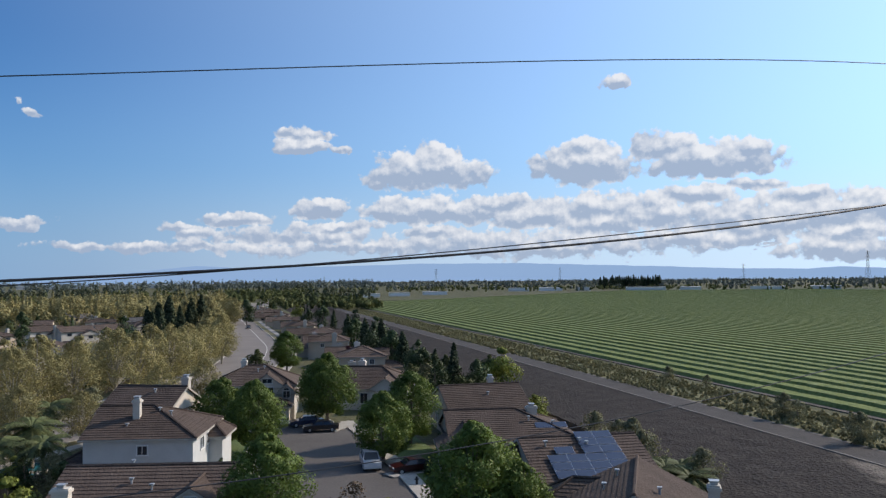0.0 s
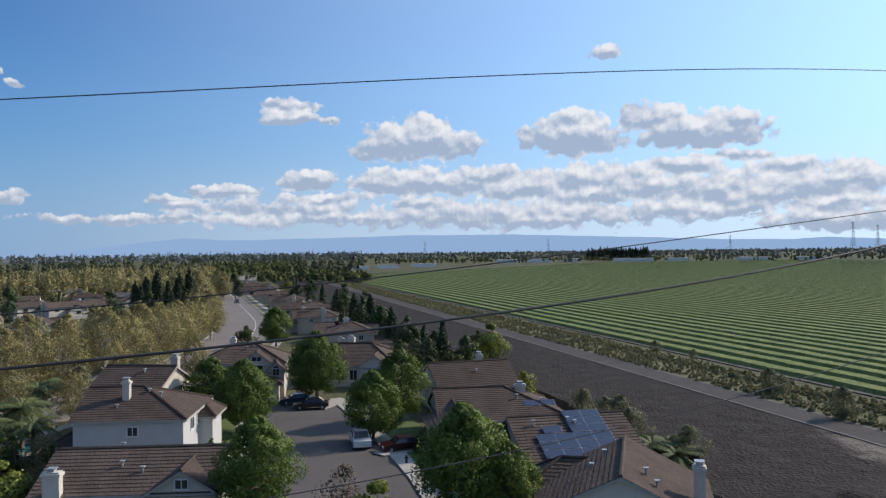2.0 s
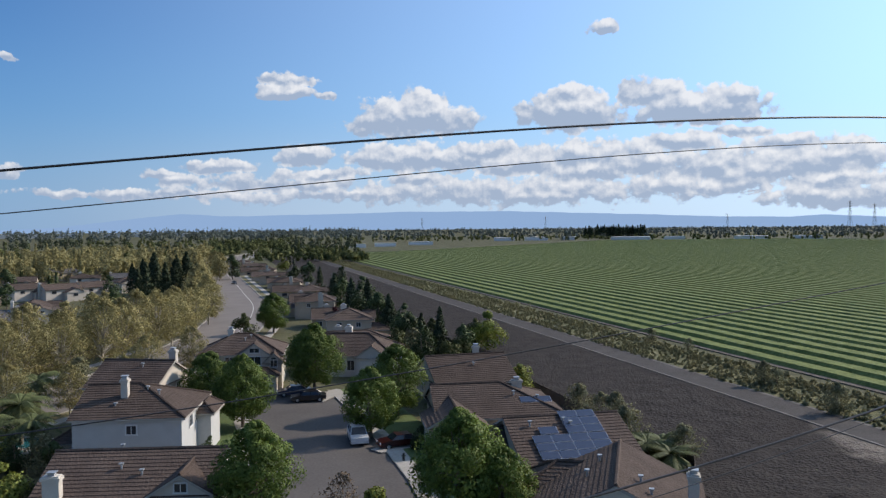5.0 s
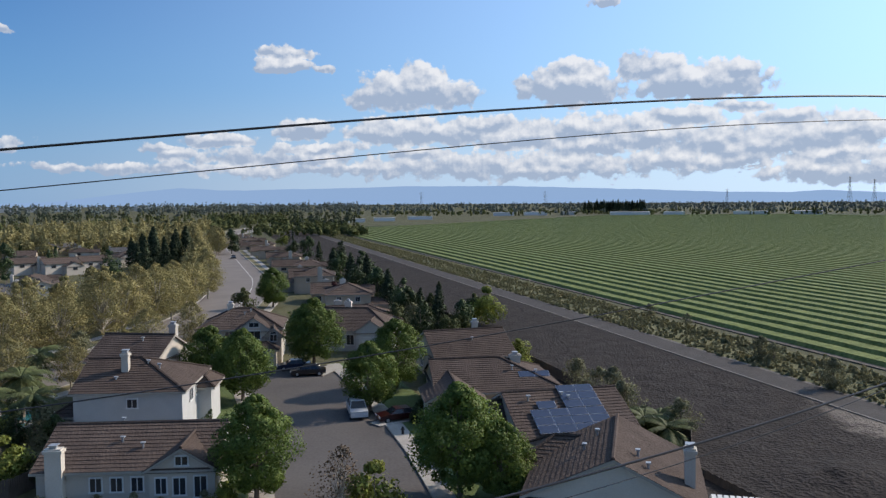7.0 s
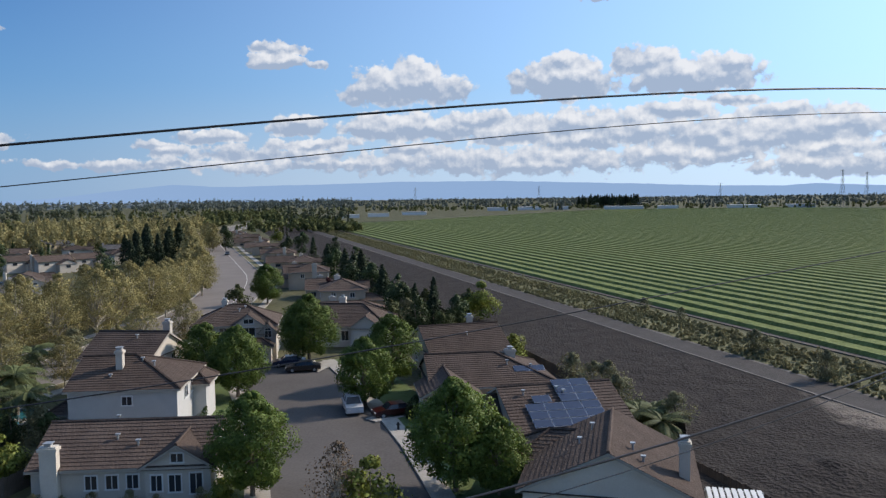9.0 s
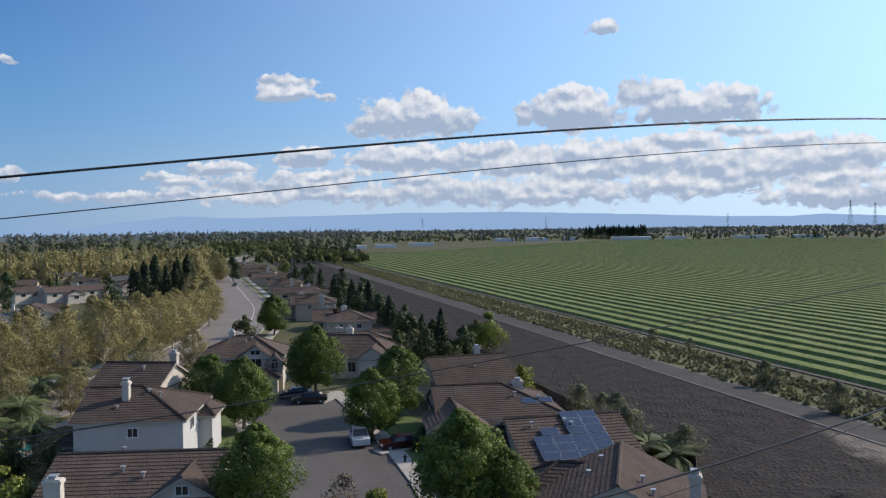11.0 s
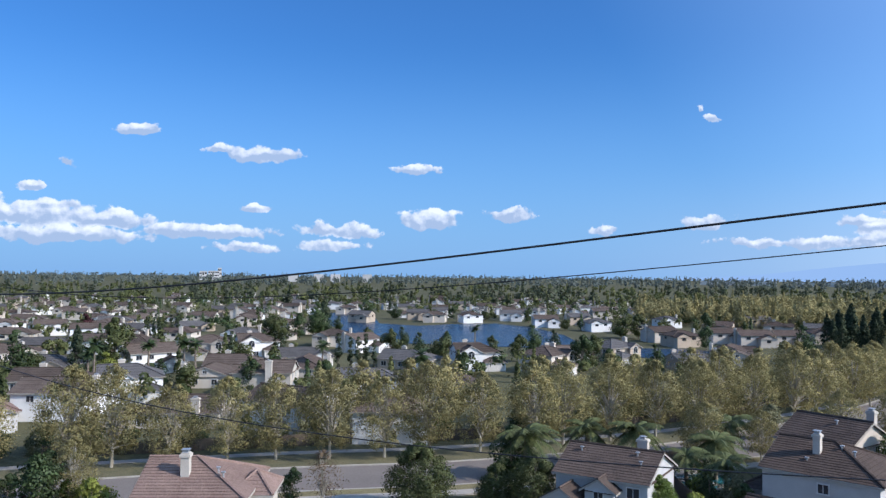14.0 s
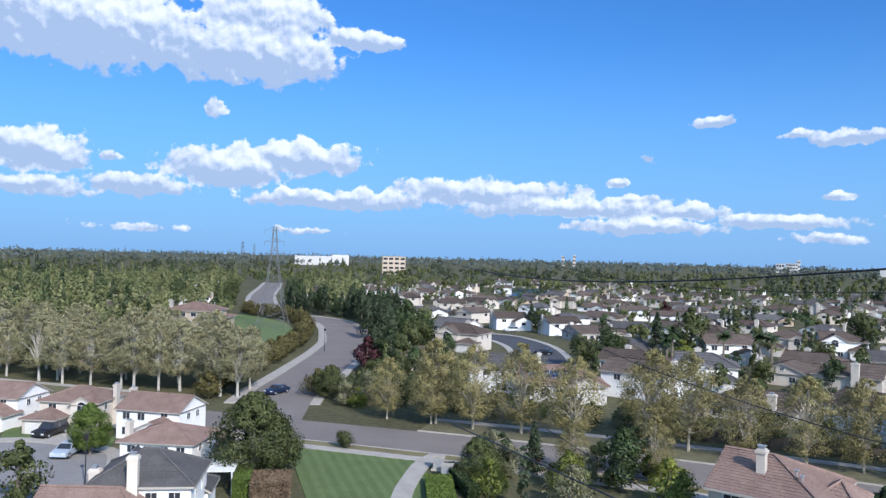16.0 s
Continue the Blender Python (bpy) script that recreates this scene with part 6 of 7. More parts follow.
for kind, x, y, size in (
    ("dark_tree", -113.7, 152.6, 1.2), ("round_tree", -115.3, 159.4, 1.3), ("dark_tree", -123.6, 230.5, 1.0), ("round_tree", -139.1, 159.2, 1.1), ("dark_tree", -152.0, 179.1, 1.1),
    ("round_tree", -161.5, 251.0, 1.4), ("dark_tree", -90.2, 221.5, 1.3), ("dark_tree", -145.9, 272.1, 1.3), ("round_tree", -165.3, 245.8, 1.5), ("dark_tree", -102.5, 166.6, 0.9),
    ("dark_tree", -98.0, 141.6, 1.0), ("round_tree", -146.9, 69.2, 0.9), ("dark_tree", -176.2, 45.6, 1.3), ("round_tree", -182.4, 51.6, 1.0), ("plum", -316.3, 107.2, 1.4),
    ("round_tree", -152.2, 142.5, 1.2), ("dark_tree", -155.9, 137.8, 1.0), ("round_tree", -184.9, 100.8, 1.0), ("dark_tree", -336.2, 260.1, 1.4), ("dark_tree", -194.3, 343.4, 1.4)):
    plant(kind, x, y, size)

for kind, x, y, size in (
    ("dark_tree", -126.3, -8.0, 0.5), ("grey_shrub", -120.1, -8.4, 0.9), ("lime_shrub", -118.5, -6.4, 0.8), ("round_tree", -129.0, -5.9, 0.8), ("dark_tree", -123.3, -3.4, 0.7),
    ("round_tree", -132.0, -1.7, 1.0), ("dark_tree", -119.9, -0.2, 0.6), ("round_tree", -123.7, 1.5, 0.8), ("dark_tree", -135.1, 2.6, 1.0), ("round_tree", -148.6, 0.6, 1.2),
    ("dark_tree", -157.8, -2.2, 1.1), ("round_tree", -140.3, -4.4, 0.9), ("dark_tree", -122.7, 6.4, 0.8), ("round_tree", -158.9, 6.9, 1.0), ("sycamore", -110.7, -1.8, 0.8),
    ("sycamore", -107.4, 4.3, 0.85), ("dark_tree", -130.4, 10.0, 0.9), ("round_tree", -169.9, -4.9, 1.2), ("conifer", -231.6, -1.8, 1.1), ("conifer", -258.9, -4.9, 1.1)):
    plant(kind, x, y, size)

for kind, x, y, size in (
    ("sycamore", -81.4, 26.9, 0.62), ("sycamore", -84.1, 18.8, 0.5), ("grey_shrub", -83.0, 12.0, 0.8), ("plum", -79.2, 21.6, 0.55), ("grey_shrub", -81.2, 19.8, 0.7),
    ("dark_tree", -84.5, 11.3, 0.55), ("plum", -85.7, 14.9, 0.5), ("grey_shrub", -79.0, 15.5, 0.6), ("lime_shrub", -81.2, 9.1, 0.8), ("dark_tree", -84.9, 21.9, 0.45),
    ("dark_tree", -126.4, 396.8, 1.3), ("dark_tree", -259.8, 186.8, 0.8), ("dark_tree", -307.6, 256.2, 1.0), ("round_tree", -305.6, 277.6, 1.0), ("conifer", -347.9, 285.5, 0.8), ("round_tree", -271.3, 284.7, 0.9),
    ("dark_tree", -247.0, 288.8, 1.0), ("dark_tree", -287.8, 277.1, 0.9), ("round_tree", -205.2, 263.6, 0.9), ("round_tree", -199.9, 154.9, 0.9), ("dark_tree", -184.7, 156.2, 0.9), ("dark_tree", -171.1, 162.5, 0.8), ("round_tree", -158.1, 168.5, 0.8), ("dark_tree", -147.8, 184.5, 0.9)):
    plant(kind, x, y, size)

# sycamores along the main road: two lines beyond it, one on the near side where it runs away
beyond = offset_line(main_far, 0.6)
beyond2 = offset_line(main_far, -13.0)


def along_line(line, start, stop, gap, kind, low, high, side=1.2, seed=0):
    r = random.Random(seed)
    run, want = 0.0, start
    for p, q in zip(line, line[1:]):
        n = (q - p).length
        while run + n >= want and want < stop:
            s = p.lerp(q, (want - run) / n)
            plant(kind, s.x + r.uniform(-side, side), s.y + r.uniform(-side, side), r.uniform(low, high))
            want += gap * r.uniform(0.8, 1.25)
        run += n


along_line(beyond, 122, 330, 6.8, "sycamore", 0.9, 1.12, seed=1)
along_line(offset_line(main_far, 5.0), 478, 560, 7.0, "far_sycamore", 0.9, 1.1, seed=30)
along_line(offset_line(main_far, -4.8), 333, 560, 7.0, "far_sycamore", 0.9, 1.12, seed=15)
along_line(offset_line(main_far, 17.0), 222, 262, 9.0, "sycamore", 0.55, 0.8, 1.5, seed=11)
along_line(offset_line(main_far, -8.5), 120, 330, 4.2, "grey_shrub", 0.4, 0.8, 1.2, seed=12)
along_line(offset_line(main_far, -9.5), 118, 330, 4.6, "dark_tree", 0.28, 0.5, 1.2, seed=13)
along_line(offset_line(main_far, -11.0), 118, 330, 6.5, "round_tree", 0.35, 0.7, 1.5, seed=14)
along_line(beyond2, 180, 285, 8.5, "far_sycamore", 0.9, 1.1, 2.5, seed=2)
along_line(beyond2, 430, 560, 8.5, "far_sycamore", 0.9, 1.1, 2.5, seed=20)
along_line(offset_line(main_far, -24.0), 450, 560, 9.0, "far_sycamore", 0.85, 1.0, 3.0, seed=3)
along_line(offset_line(main_far, -6.0), 30, 92, 4.2, "pale_sycamore", 0.8, 1.08, 2.0, seed=4)
along_line(offset_line(main_far, -14.0), 0, 86, 4.4, "pale_sycamore", 0.85, 1.12, 3.0, seed=5)
along_line(offset_line(main_far, -24.0), 0, 80, 6.0, "pale_sycamore", 0.8, 1.1, 3.0, seed=6)
along_line(beyond2, 140, 300, 8.0, "dark_tree", 0.3, 0.5, 1.5, seed=7)
along_line(offset_line(side_mid, -11.5), 20, 200, 3.8, "hedge_tree", 0.95, 1.2, 0.6, seed=8)
along_line(offset_line(side_mid, 11.0), 55, 250, 7.0, "conifer", 0.75, 1.1, 1.5, seed=9)
along_line(offset_line(side_mid, 17.0), 90, 330, 8.0, "dark_tree", 0.9, 1.4, 2.5, seed=19)
along_line(offset_line(side_mid, -16.0), 215, 330, 8.0, "round_tree", 0.9, 1.4, 2.5, seed=21)


# ---------------------------------------------------------------- woods far off, as one mass each
def woods(name, label, mat, spots, seed, flakes=26, size=1.5, kind="stuff", pointed=0.22):
    """Many distant trees in one mesh: each a tuft of leaf clumps, round or pointed."""
    r = np.random.default_rng(seed)
    cs, ss, outs = [], [], []
    for x, y, h in spots:
        d = r.normal(size=(flakes, 3))
        d /= np.linalg.norm(d, axis=1)[:, None]
        if r.random() < pointed:
            t = r.random(flakes) ** 0.8
            w = (1 - t) * h * 0.2 + 0.2
            p = np.stack([x + d[:, 0] * w, y + d[:, 1] * w, t * h * 1.2], axis=1)
            d = d * np.array((1, 1, 0.3)) + np.array((0, 0, 0.35))
        else:
            w = h * r.uniform(0.32, 0.46)
            k = 8 if flakes > 50 else 4
            mid = r.normal(size=(k, 3))
            mid *= (r.uniform(0.35, 0.75, k) / np.linalg.norm(mid, axis=1))[:, None]
            ball = r.integers(0, k, flakes)
            size_of = r.uniform(0.32, 0.55, k)[ball][:, None]
            d[:, 2] = np.where(d[:, 2] < -0.3, -d[:, 2], d[:, 2])
            q = mid[ball] + d * size_of
            p = np.stack([x + q[:, 0] * w, y + q[:, 1] * w, h * 0.55 + q[:, 2] * h * 0.45], axis=1)
            d = d + mid[ball] * 0.7
        cs.append(p)
        outs.append(d)
    me = leaf_mesh(name, mat, np.concatenate(cs), size, seed, np.concatenate(outs), 0.6, 0.2)
    ob = tagged(new(name, me), label, "woodland", kind=kind)
    return ob


HOUSES = [ob.matrix_basis.translation.copy() for ob in scene.objects if ob.parent is None and ob.name.startswith("house")]
r = np.random.default_rng(77)
spots = []
while len(spots) < 1600:
    az, dist = radians(r.uniform(17, 128)), 130 + 520 * r.random() ** 0.8
    x, y = -math.sin(az) * dist, math.cos(az) * dist
    if shore(x, y, 2.5) or not clear_of(main_mid, x, y, 22) or not clear_of(side_mid, x, y, 13):
        continue
    if (x > -70 and y < 130) or open_view(x, y, 6.0):
        continue
    if any((p.x - x) ** 2 + (p.y - y) ** 2 < 42 for p in HOUSES):
        continue
    deg = math.degrees(az)
    if 30 < deg < 57 and 185 < dist < 330:
        continue
    if 76 < deg < 85 and dist < 310:
        continue
    if deg < 92 and dist < 300 and r.random() < 0.3:
        continue
    spots.append((x, y, r.uniform(3, 6.2) if dist < 420 else r.uniform(4.5, 8)))
dim = [q for q in spots if noise.noise((q[0] * 0.05, q[1] * 0.05, 9)) + 0.5 * noise.noise((q[0] * 0.9, q[1] * 0.9, 3)) > 0.16]
spots = [q for q in spots if q not in dim]
woods("dark_garden_trees", "dark evergreen garden trees among the houses", M_leaf_dark, dim, 25, 130, 0.42)
woods("garden_trees", "mixed green garden trees among the houses", M_woods, spots, 5, 130, 0.42)
spots = []
while len(spots) < 800:
    az, dist = radians(r.uniform(93, 130)), r.uniform(150, 560)
    x, y = -math.sin(az) * dist, math.cos(az) * dist
    if clear_of(main_mid, x, y, 34) and clear_of(side_mid, x, y, 20) and (x + 236) ** 2 + (y + 38) ** 2 > 500 and not open_view(x, y) and all((p.x - x) ** 2 + (p.y - y) ** 2 > 70 for p in HOUSES):
        spots.append((x, y, r.uniform(6, 13)))
park_dark = [(x + 3.0, y - 2.0, h * 1.1) for x, y, h in spots[::7]]
woods("dark_park_trees", "dark green trees scattered through the park", M_leaf_dark, park_dark, 28, 260, 0.4, pointed=0.45)
woods("park_trees", "light green broadleaf trees beside the side road", M_park, spots, 18, 230, 0.42)
spots, dark, beyond_spots = [], [], []
while len(spots) + len(dark) + len(beyond_spots) < 4600:
    az, dist = radians(r.uniform(5, 130)), 520 + 3000 * r.random() ** 1.2
    x, y = -math.sin(az) * dist, math.cos(az) * dist
    if not clear_of(side_mid, x, y, 16) or not clear_of(main_mid, x, y, 14):
        continue
    if math.degrees(az) < 16 and dist < 600:
        continue
    patch = noise.noise((x * 0.006, y * 0.006, 2))
    if dist > 1300:
        beyond_spots.append((x, y, r.uniform(9, 13) + (dist - 1300) * 0.0033 + (r.uniform(2, 6) if r.random() < 0.12 else 0)))
    elif patch + 0.25 * r.normal() > 0.22:
        dark.append((x, y, r.uniform(8, 15)))
    else:
        spots.append((x, y, r.uniform(5, 9.5)))
woods("woodland", "dense green suburban woodland beyond the houses", M_woods, spots, 6, 64, 1.1)
woods("dark_woodland", "dark green conifers among the woodland", M_woods_dark, dark, 16, 60, 1.1)
woods("horizon_woodland", "woodland reaching to the horizon, haze put into its blue-green colour", M_woods_hazed, beyond_spots, 17, 40, 1.7)
spots = []
for i in range(2600):
    az, dist = radians(r.uniform(-40, 20)), r.uniform(1150, 3600)
    if dist < 1500 and r.random() < 0.6:
        continue
    spots.append((-math.sin(az) * dist, math.cos(az) * dist, r.uniform(6, 13)))
woods("distant_trees", "distant trees beyond the field, haze put into their blue-green colour", M_woods_hazed, spots, 7, 40, 1.6)
spots = []
for i in range(420):
    az, dist = radians(r.uniform(-36, 6)), r.uniform(1128, 1420)
    spots.append((-math.sin(az) * dist, math.cos(az) * dist, r.uniform(3.5, 8.5)))
woods("shelter_belt", "broken belt of green trees beyond the field", M_woods, spots, 31, 60, 1.0)
spots = []
for i in range(520):
    y = r.uniform(520, 1120)
    x = along(60, y) + r.uniform(-70, 20)
    if clear_of(main_mid, x, y, 12):
        spots.append((x, y, r.uniform(3, 8)))
for i in range(200):
    y = r.uniform(500, 800)
    spots.append((along(88, y) + r.uniform(-14, 10), y, r.uniform(3, 7)))
woods("field_edge_trees", "green thickets at the far corner of the field", M_woods, spots, 8, 40, 1.3)
for i in range(26):
    x, y = 259.2, 1291.6
    plant("conifer", x + i * 3.9 + random.uniform(-1, 1), y + random.uniform(-6, 6) - 4, random.uniform(1.7, 2.1))

spots = []
while len(spots) < 420:
    az, dist = radians(r.uniform(12, 33)), r.uniform(300, 620)
    x, y = -math.sin(az) * dist, math.cos(az) * dist
    if clear_of(main_mid, x, y, 14) and not shore(x, y, 3) and math.degrees(az) > 14 + (dist - 300) * 0.004 and noise.noise((x * 0.012, y * 0.012, 4)) > -0.05 and not open_view(x, y):
        spots.append((x, y, r.uniform(8, 12)))
woods("avenue_trees", "mass of olive-yellow sycamores between the far houses", M_leaf_olive, spots, 12, 180, 0.52)

# weeds and bushes along the ditch
spots = []
for i in range(8200):
    y = 30 + 530 * r.random() ** 1.5
    c = 70.5 + r.choice([r.uniform(2.5, 6), r.uniform(6, 14), r.uniform(10, 15)])
    spots.append((along(c, y), y, r.uniform(0.2, 0.7)))
for i in range(70):
    y = r.uniform(60, 420)
    spots.append((along(70.5 + r.uniform(6, 14), y), y, r.uniform(1.0, 1.9)))
woods("ditch_weeds", "rank green and straw-coloured weeds along the ditch", M_weeds, spots, 9, 42, 0.19)
for x, y, size in ((48.9, 92.7, 0.9), (47.1, 109.4, 0.85), (48.2, 107.4, 0.7), (43.8, 153.3, 0.6), (47.5, 142.4, 0.5)):
    plant("grey_shrub", x, y, size)


# ---------------------------------------------------------------- court, lawn and path
sheet("court", [(-93.9, -50.3), (-94.8, -43.0), (-91.9, -36.0), (-89.3, -32.4), (-82.8, -30.3), (-77.5, -29.7), (-71.1, -27.7), (-63.0, -25.7), (-62.8, -36.0)], 0.04, M_court, "worn grey asphalt court between the houses", "street")
edge = smooth_line([(-93.9, -50.3), (-94.8, -43.0), (-91.9, -36.0), (-89.3, -32.4), (-82.8, -30.3), (-77.5, -29.7), (-71.1, -27.7)], 2.0)
g = Geo()
ribbon(g, edge, -0.2, 0.2, -0.1, 0.17)
solid("kerb", g, M_concrete, "pale concrete kerb round the court", "kerb", kind="structure")
g = Geo()
ribbon(g, edge, -1.8, -0.25, -0.1, 0.15)
solid("pavement", g, M_concrete, "concrete pavement round the court", "pavement", kind="structure")
sheet("driveway", [(-95.1, -41.9), (-93.7, -38.0), (-100.2, -40.8), (-101.0, -43.7)], 0.12, M_concrete, "pale concrete driveway in front of a garage", "driveway")
sheet("front_lawn", [(-96.0, -47.5), (-96.7, -44.2), (-102.5, -45.5), (-101.9, -49.8)], 0.1, M_lawn, "small green front lawn by the court", "lawn")
sheet("front_lawn", [(-92.7, -36.9), (-90.8, -33.0), (-97.6, -34.5), (-98.8, -39.4)], 0.1, M_lawn, "small green front lawn under a young tree", "lawn")

lawn = thing("striped_lawn", "large mown lawn with light and dark stripes", "lawn", kind="structure")
a0, b0 = Vector((-96.4, -13.8, 0)), Vector((-88.2, 1.9, 0))
toward = (Vector((-74.7, -4.9, 0)) - Vector((-93.3, -9.3, 0))).normalized()
for i in range(22):
    p, q = a0.lerp(b0, i / 22), a0.lerp(b0, (i + 1) / 22)
    length = 36 - 17 * max(0.0, (i - 14) / 8) * 0.3
    g = Geo()
    zt = 0.10 + 0.012 * (i % 2)
    g.face((*p.xy, zt), (*q.xy, zt), (*(q + toward * length).xy, zt), (*(p + toward * length).xy, zt))
    g.face((*p.xy, zt), (*(p + toward * length).xy, zt), (*(p + toward * length).xy, -0.05), (*p.xy, -0.05))
    g.face((*q.xy, zt), (*q.xy, -0.05), (*(q + toward * length).xy, -0.05), (*(q + toward * length).xy, zt))
    part("lawn_stripe", g, M_lawn if i % 2 else M_lawn2, lawn)
path_line = smooth_line([(-91.1, 4.6), (-87.1, 2.7), (-80.9, 1.3), (-75.2, 0.4), (-67.4, 0.2), (-59.9, 0.6)], 1.5)
g = Geo()
ribbon(g, path_line, -1.0, 1.0, -0.1, 0.16)
solid("footpath", g, M_concrete, "curving pale concrete footpath through the lawn", "path", kind="structure")


def hedge(x, y, turn, w, d, h, mat, label, seed, size=0.13):
    """A clipped hedge: a dense box of small leaf clumps over twigs."""
    r = np.random.default_rng(seed)
    n = int(260 * (w * d + 2 * h * (w + d)))
    p = np.stack([r.uniform(-w / 2, w / 2, n), r.uniform(-d / 2, d / 2, n), r.uniform(0.05, h, n)], axis=1)
    side = r.integers(0, 3, n)
    p[side == 0, 2] = h - 0.12 * r.random((side == 0).sum())
    s1 = side == 1
    p[s1, 0] = np.sign(p[s1, 0]) * (w / 2 - 0.12 * r.random(s1.sum()))
    s2 = side == 2
    p[s2, 1] = np.sign(p[s2, 1]) * (d / 2 - 0.12 * r.random(s2.sum()))
    root = thing("hedge", label, "hedge", m=pose(x, y, 0.05, 0, 0, turn))
    leaves = new("foliage", leaf_mesh("foliage", mat, p, size, seed))
    leaves.parent = root
    g = Geo()
    g.box(-w / 2 + 0.18, w / 2 - 0.18, -d / 2 + 0.18, d / 2 - 0.18, 0, h - 0.18)
    part("twigs", g, M_bark, root)
    return root


hedge(-76.2, -14.9, 6, 4.5, 1.5, 1.9, M_leaf, "tall clipped green hedge beside a patio", 201)
hedge(-75.7, -12.1, 6, 4.5, 3.6, 1.7, M_leaf_brown, "clipped hedge with reddish-brown leaves", 202)
hedge(-75.3, 4.1, 0, 9.0, 2.6, 0.9, M_leaf, "low clipped green hedge beside the footpath", 203)
hedge(-78.7, 6.3, 12, 9.0, 1.1, 1.3, M_leaf_dark, "dark clipped hedge behind the footpath", 204)


def utility_box(x, y, turn, label):
    root = thing("utility_box", label, "utility box", m=pose(x, y, 0.1, 0, 0, turn))
    g = Geo()
    g.box(-0.6, 0.6, -0.45, 0.45, 0.12, 1.35)
    g.box(-0.64, 0.64, -0.49, 0.49, 1.35, 1.45)
    part("cabinet", g, M_concrete, root)
    g = Geo()
    g.box(-0.8, 0.8, -0.6, 0.6, -0.1, 0.12)
    part("plinth", g, M_concrete, root)
    g = Geo()
    g.box(-0.5, 0.5, -0.48, -0.44, 0.25, 1.25)
    part("door", g, M_metal, root)


utility_box(-84.9, 4.4, 80, "pale steel utility cabinet on a concrete plinth")
utility_box(-81.5, 5.1, 80, "pale green utility cabinet beside the hedge")


def lamp_post(x, y, h, turn, label):
    root = thing("street_lamp", label, "street lamp", m=pose(x, y, 0.05, 0, 0, turn))
    g = Geo()
    g.tube([(0, 0, 0), (0, 0, 0.5), (0, 0, h)], [0.13, 0.07, 0.05], 8)
    part("post", g, M_black, root)
    g = Geo()
    g.tube([(0, 0, h), (0, 0, h + 0.12), (0, 0, h + 0.5), (0, 0, h + 0.62), (0, 0, h + 0.75)], [0.08, 0.16, 0.24, 0.27, 0.04], 8)
    part("lantern", g, M_black, root)


lamp_post(-78.2, -30.5, 4.2, 0, "black post-top street lamp by the court")
lamp_post(-185.8, -18.1, 4.6, 0, "dark post-top street lamp on the pavement")
lamp_post(-126.2, -25.5, 3.4, 0, "dark lamp post beside the hedge")


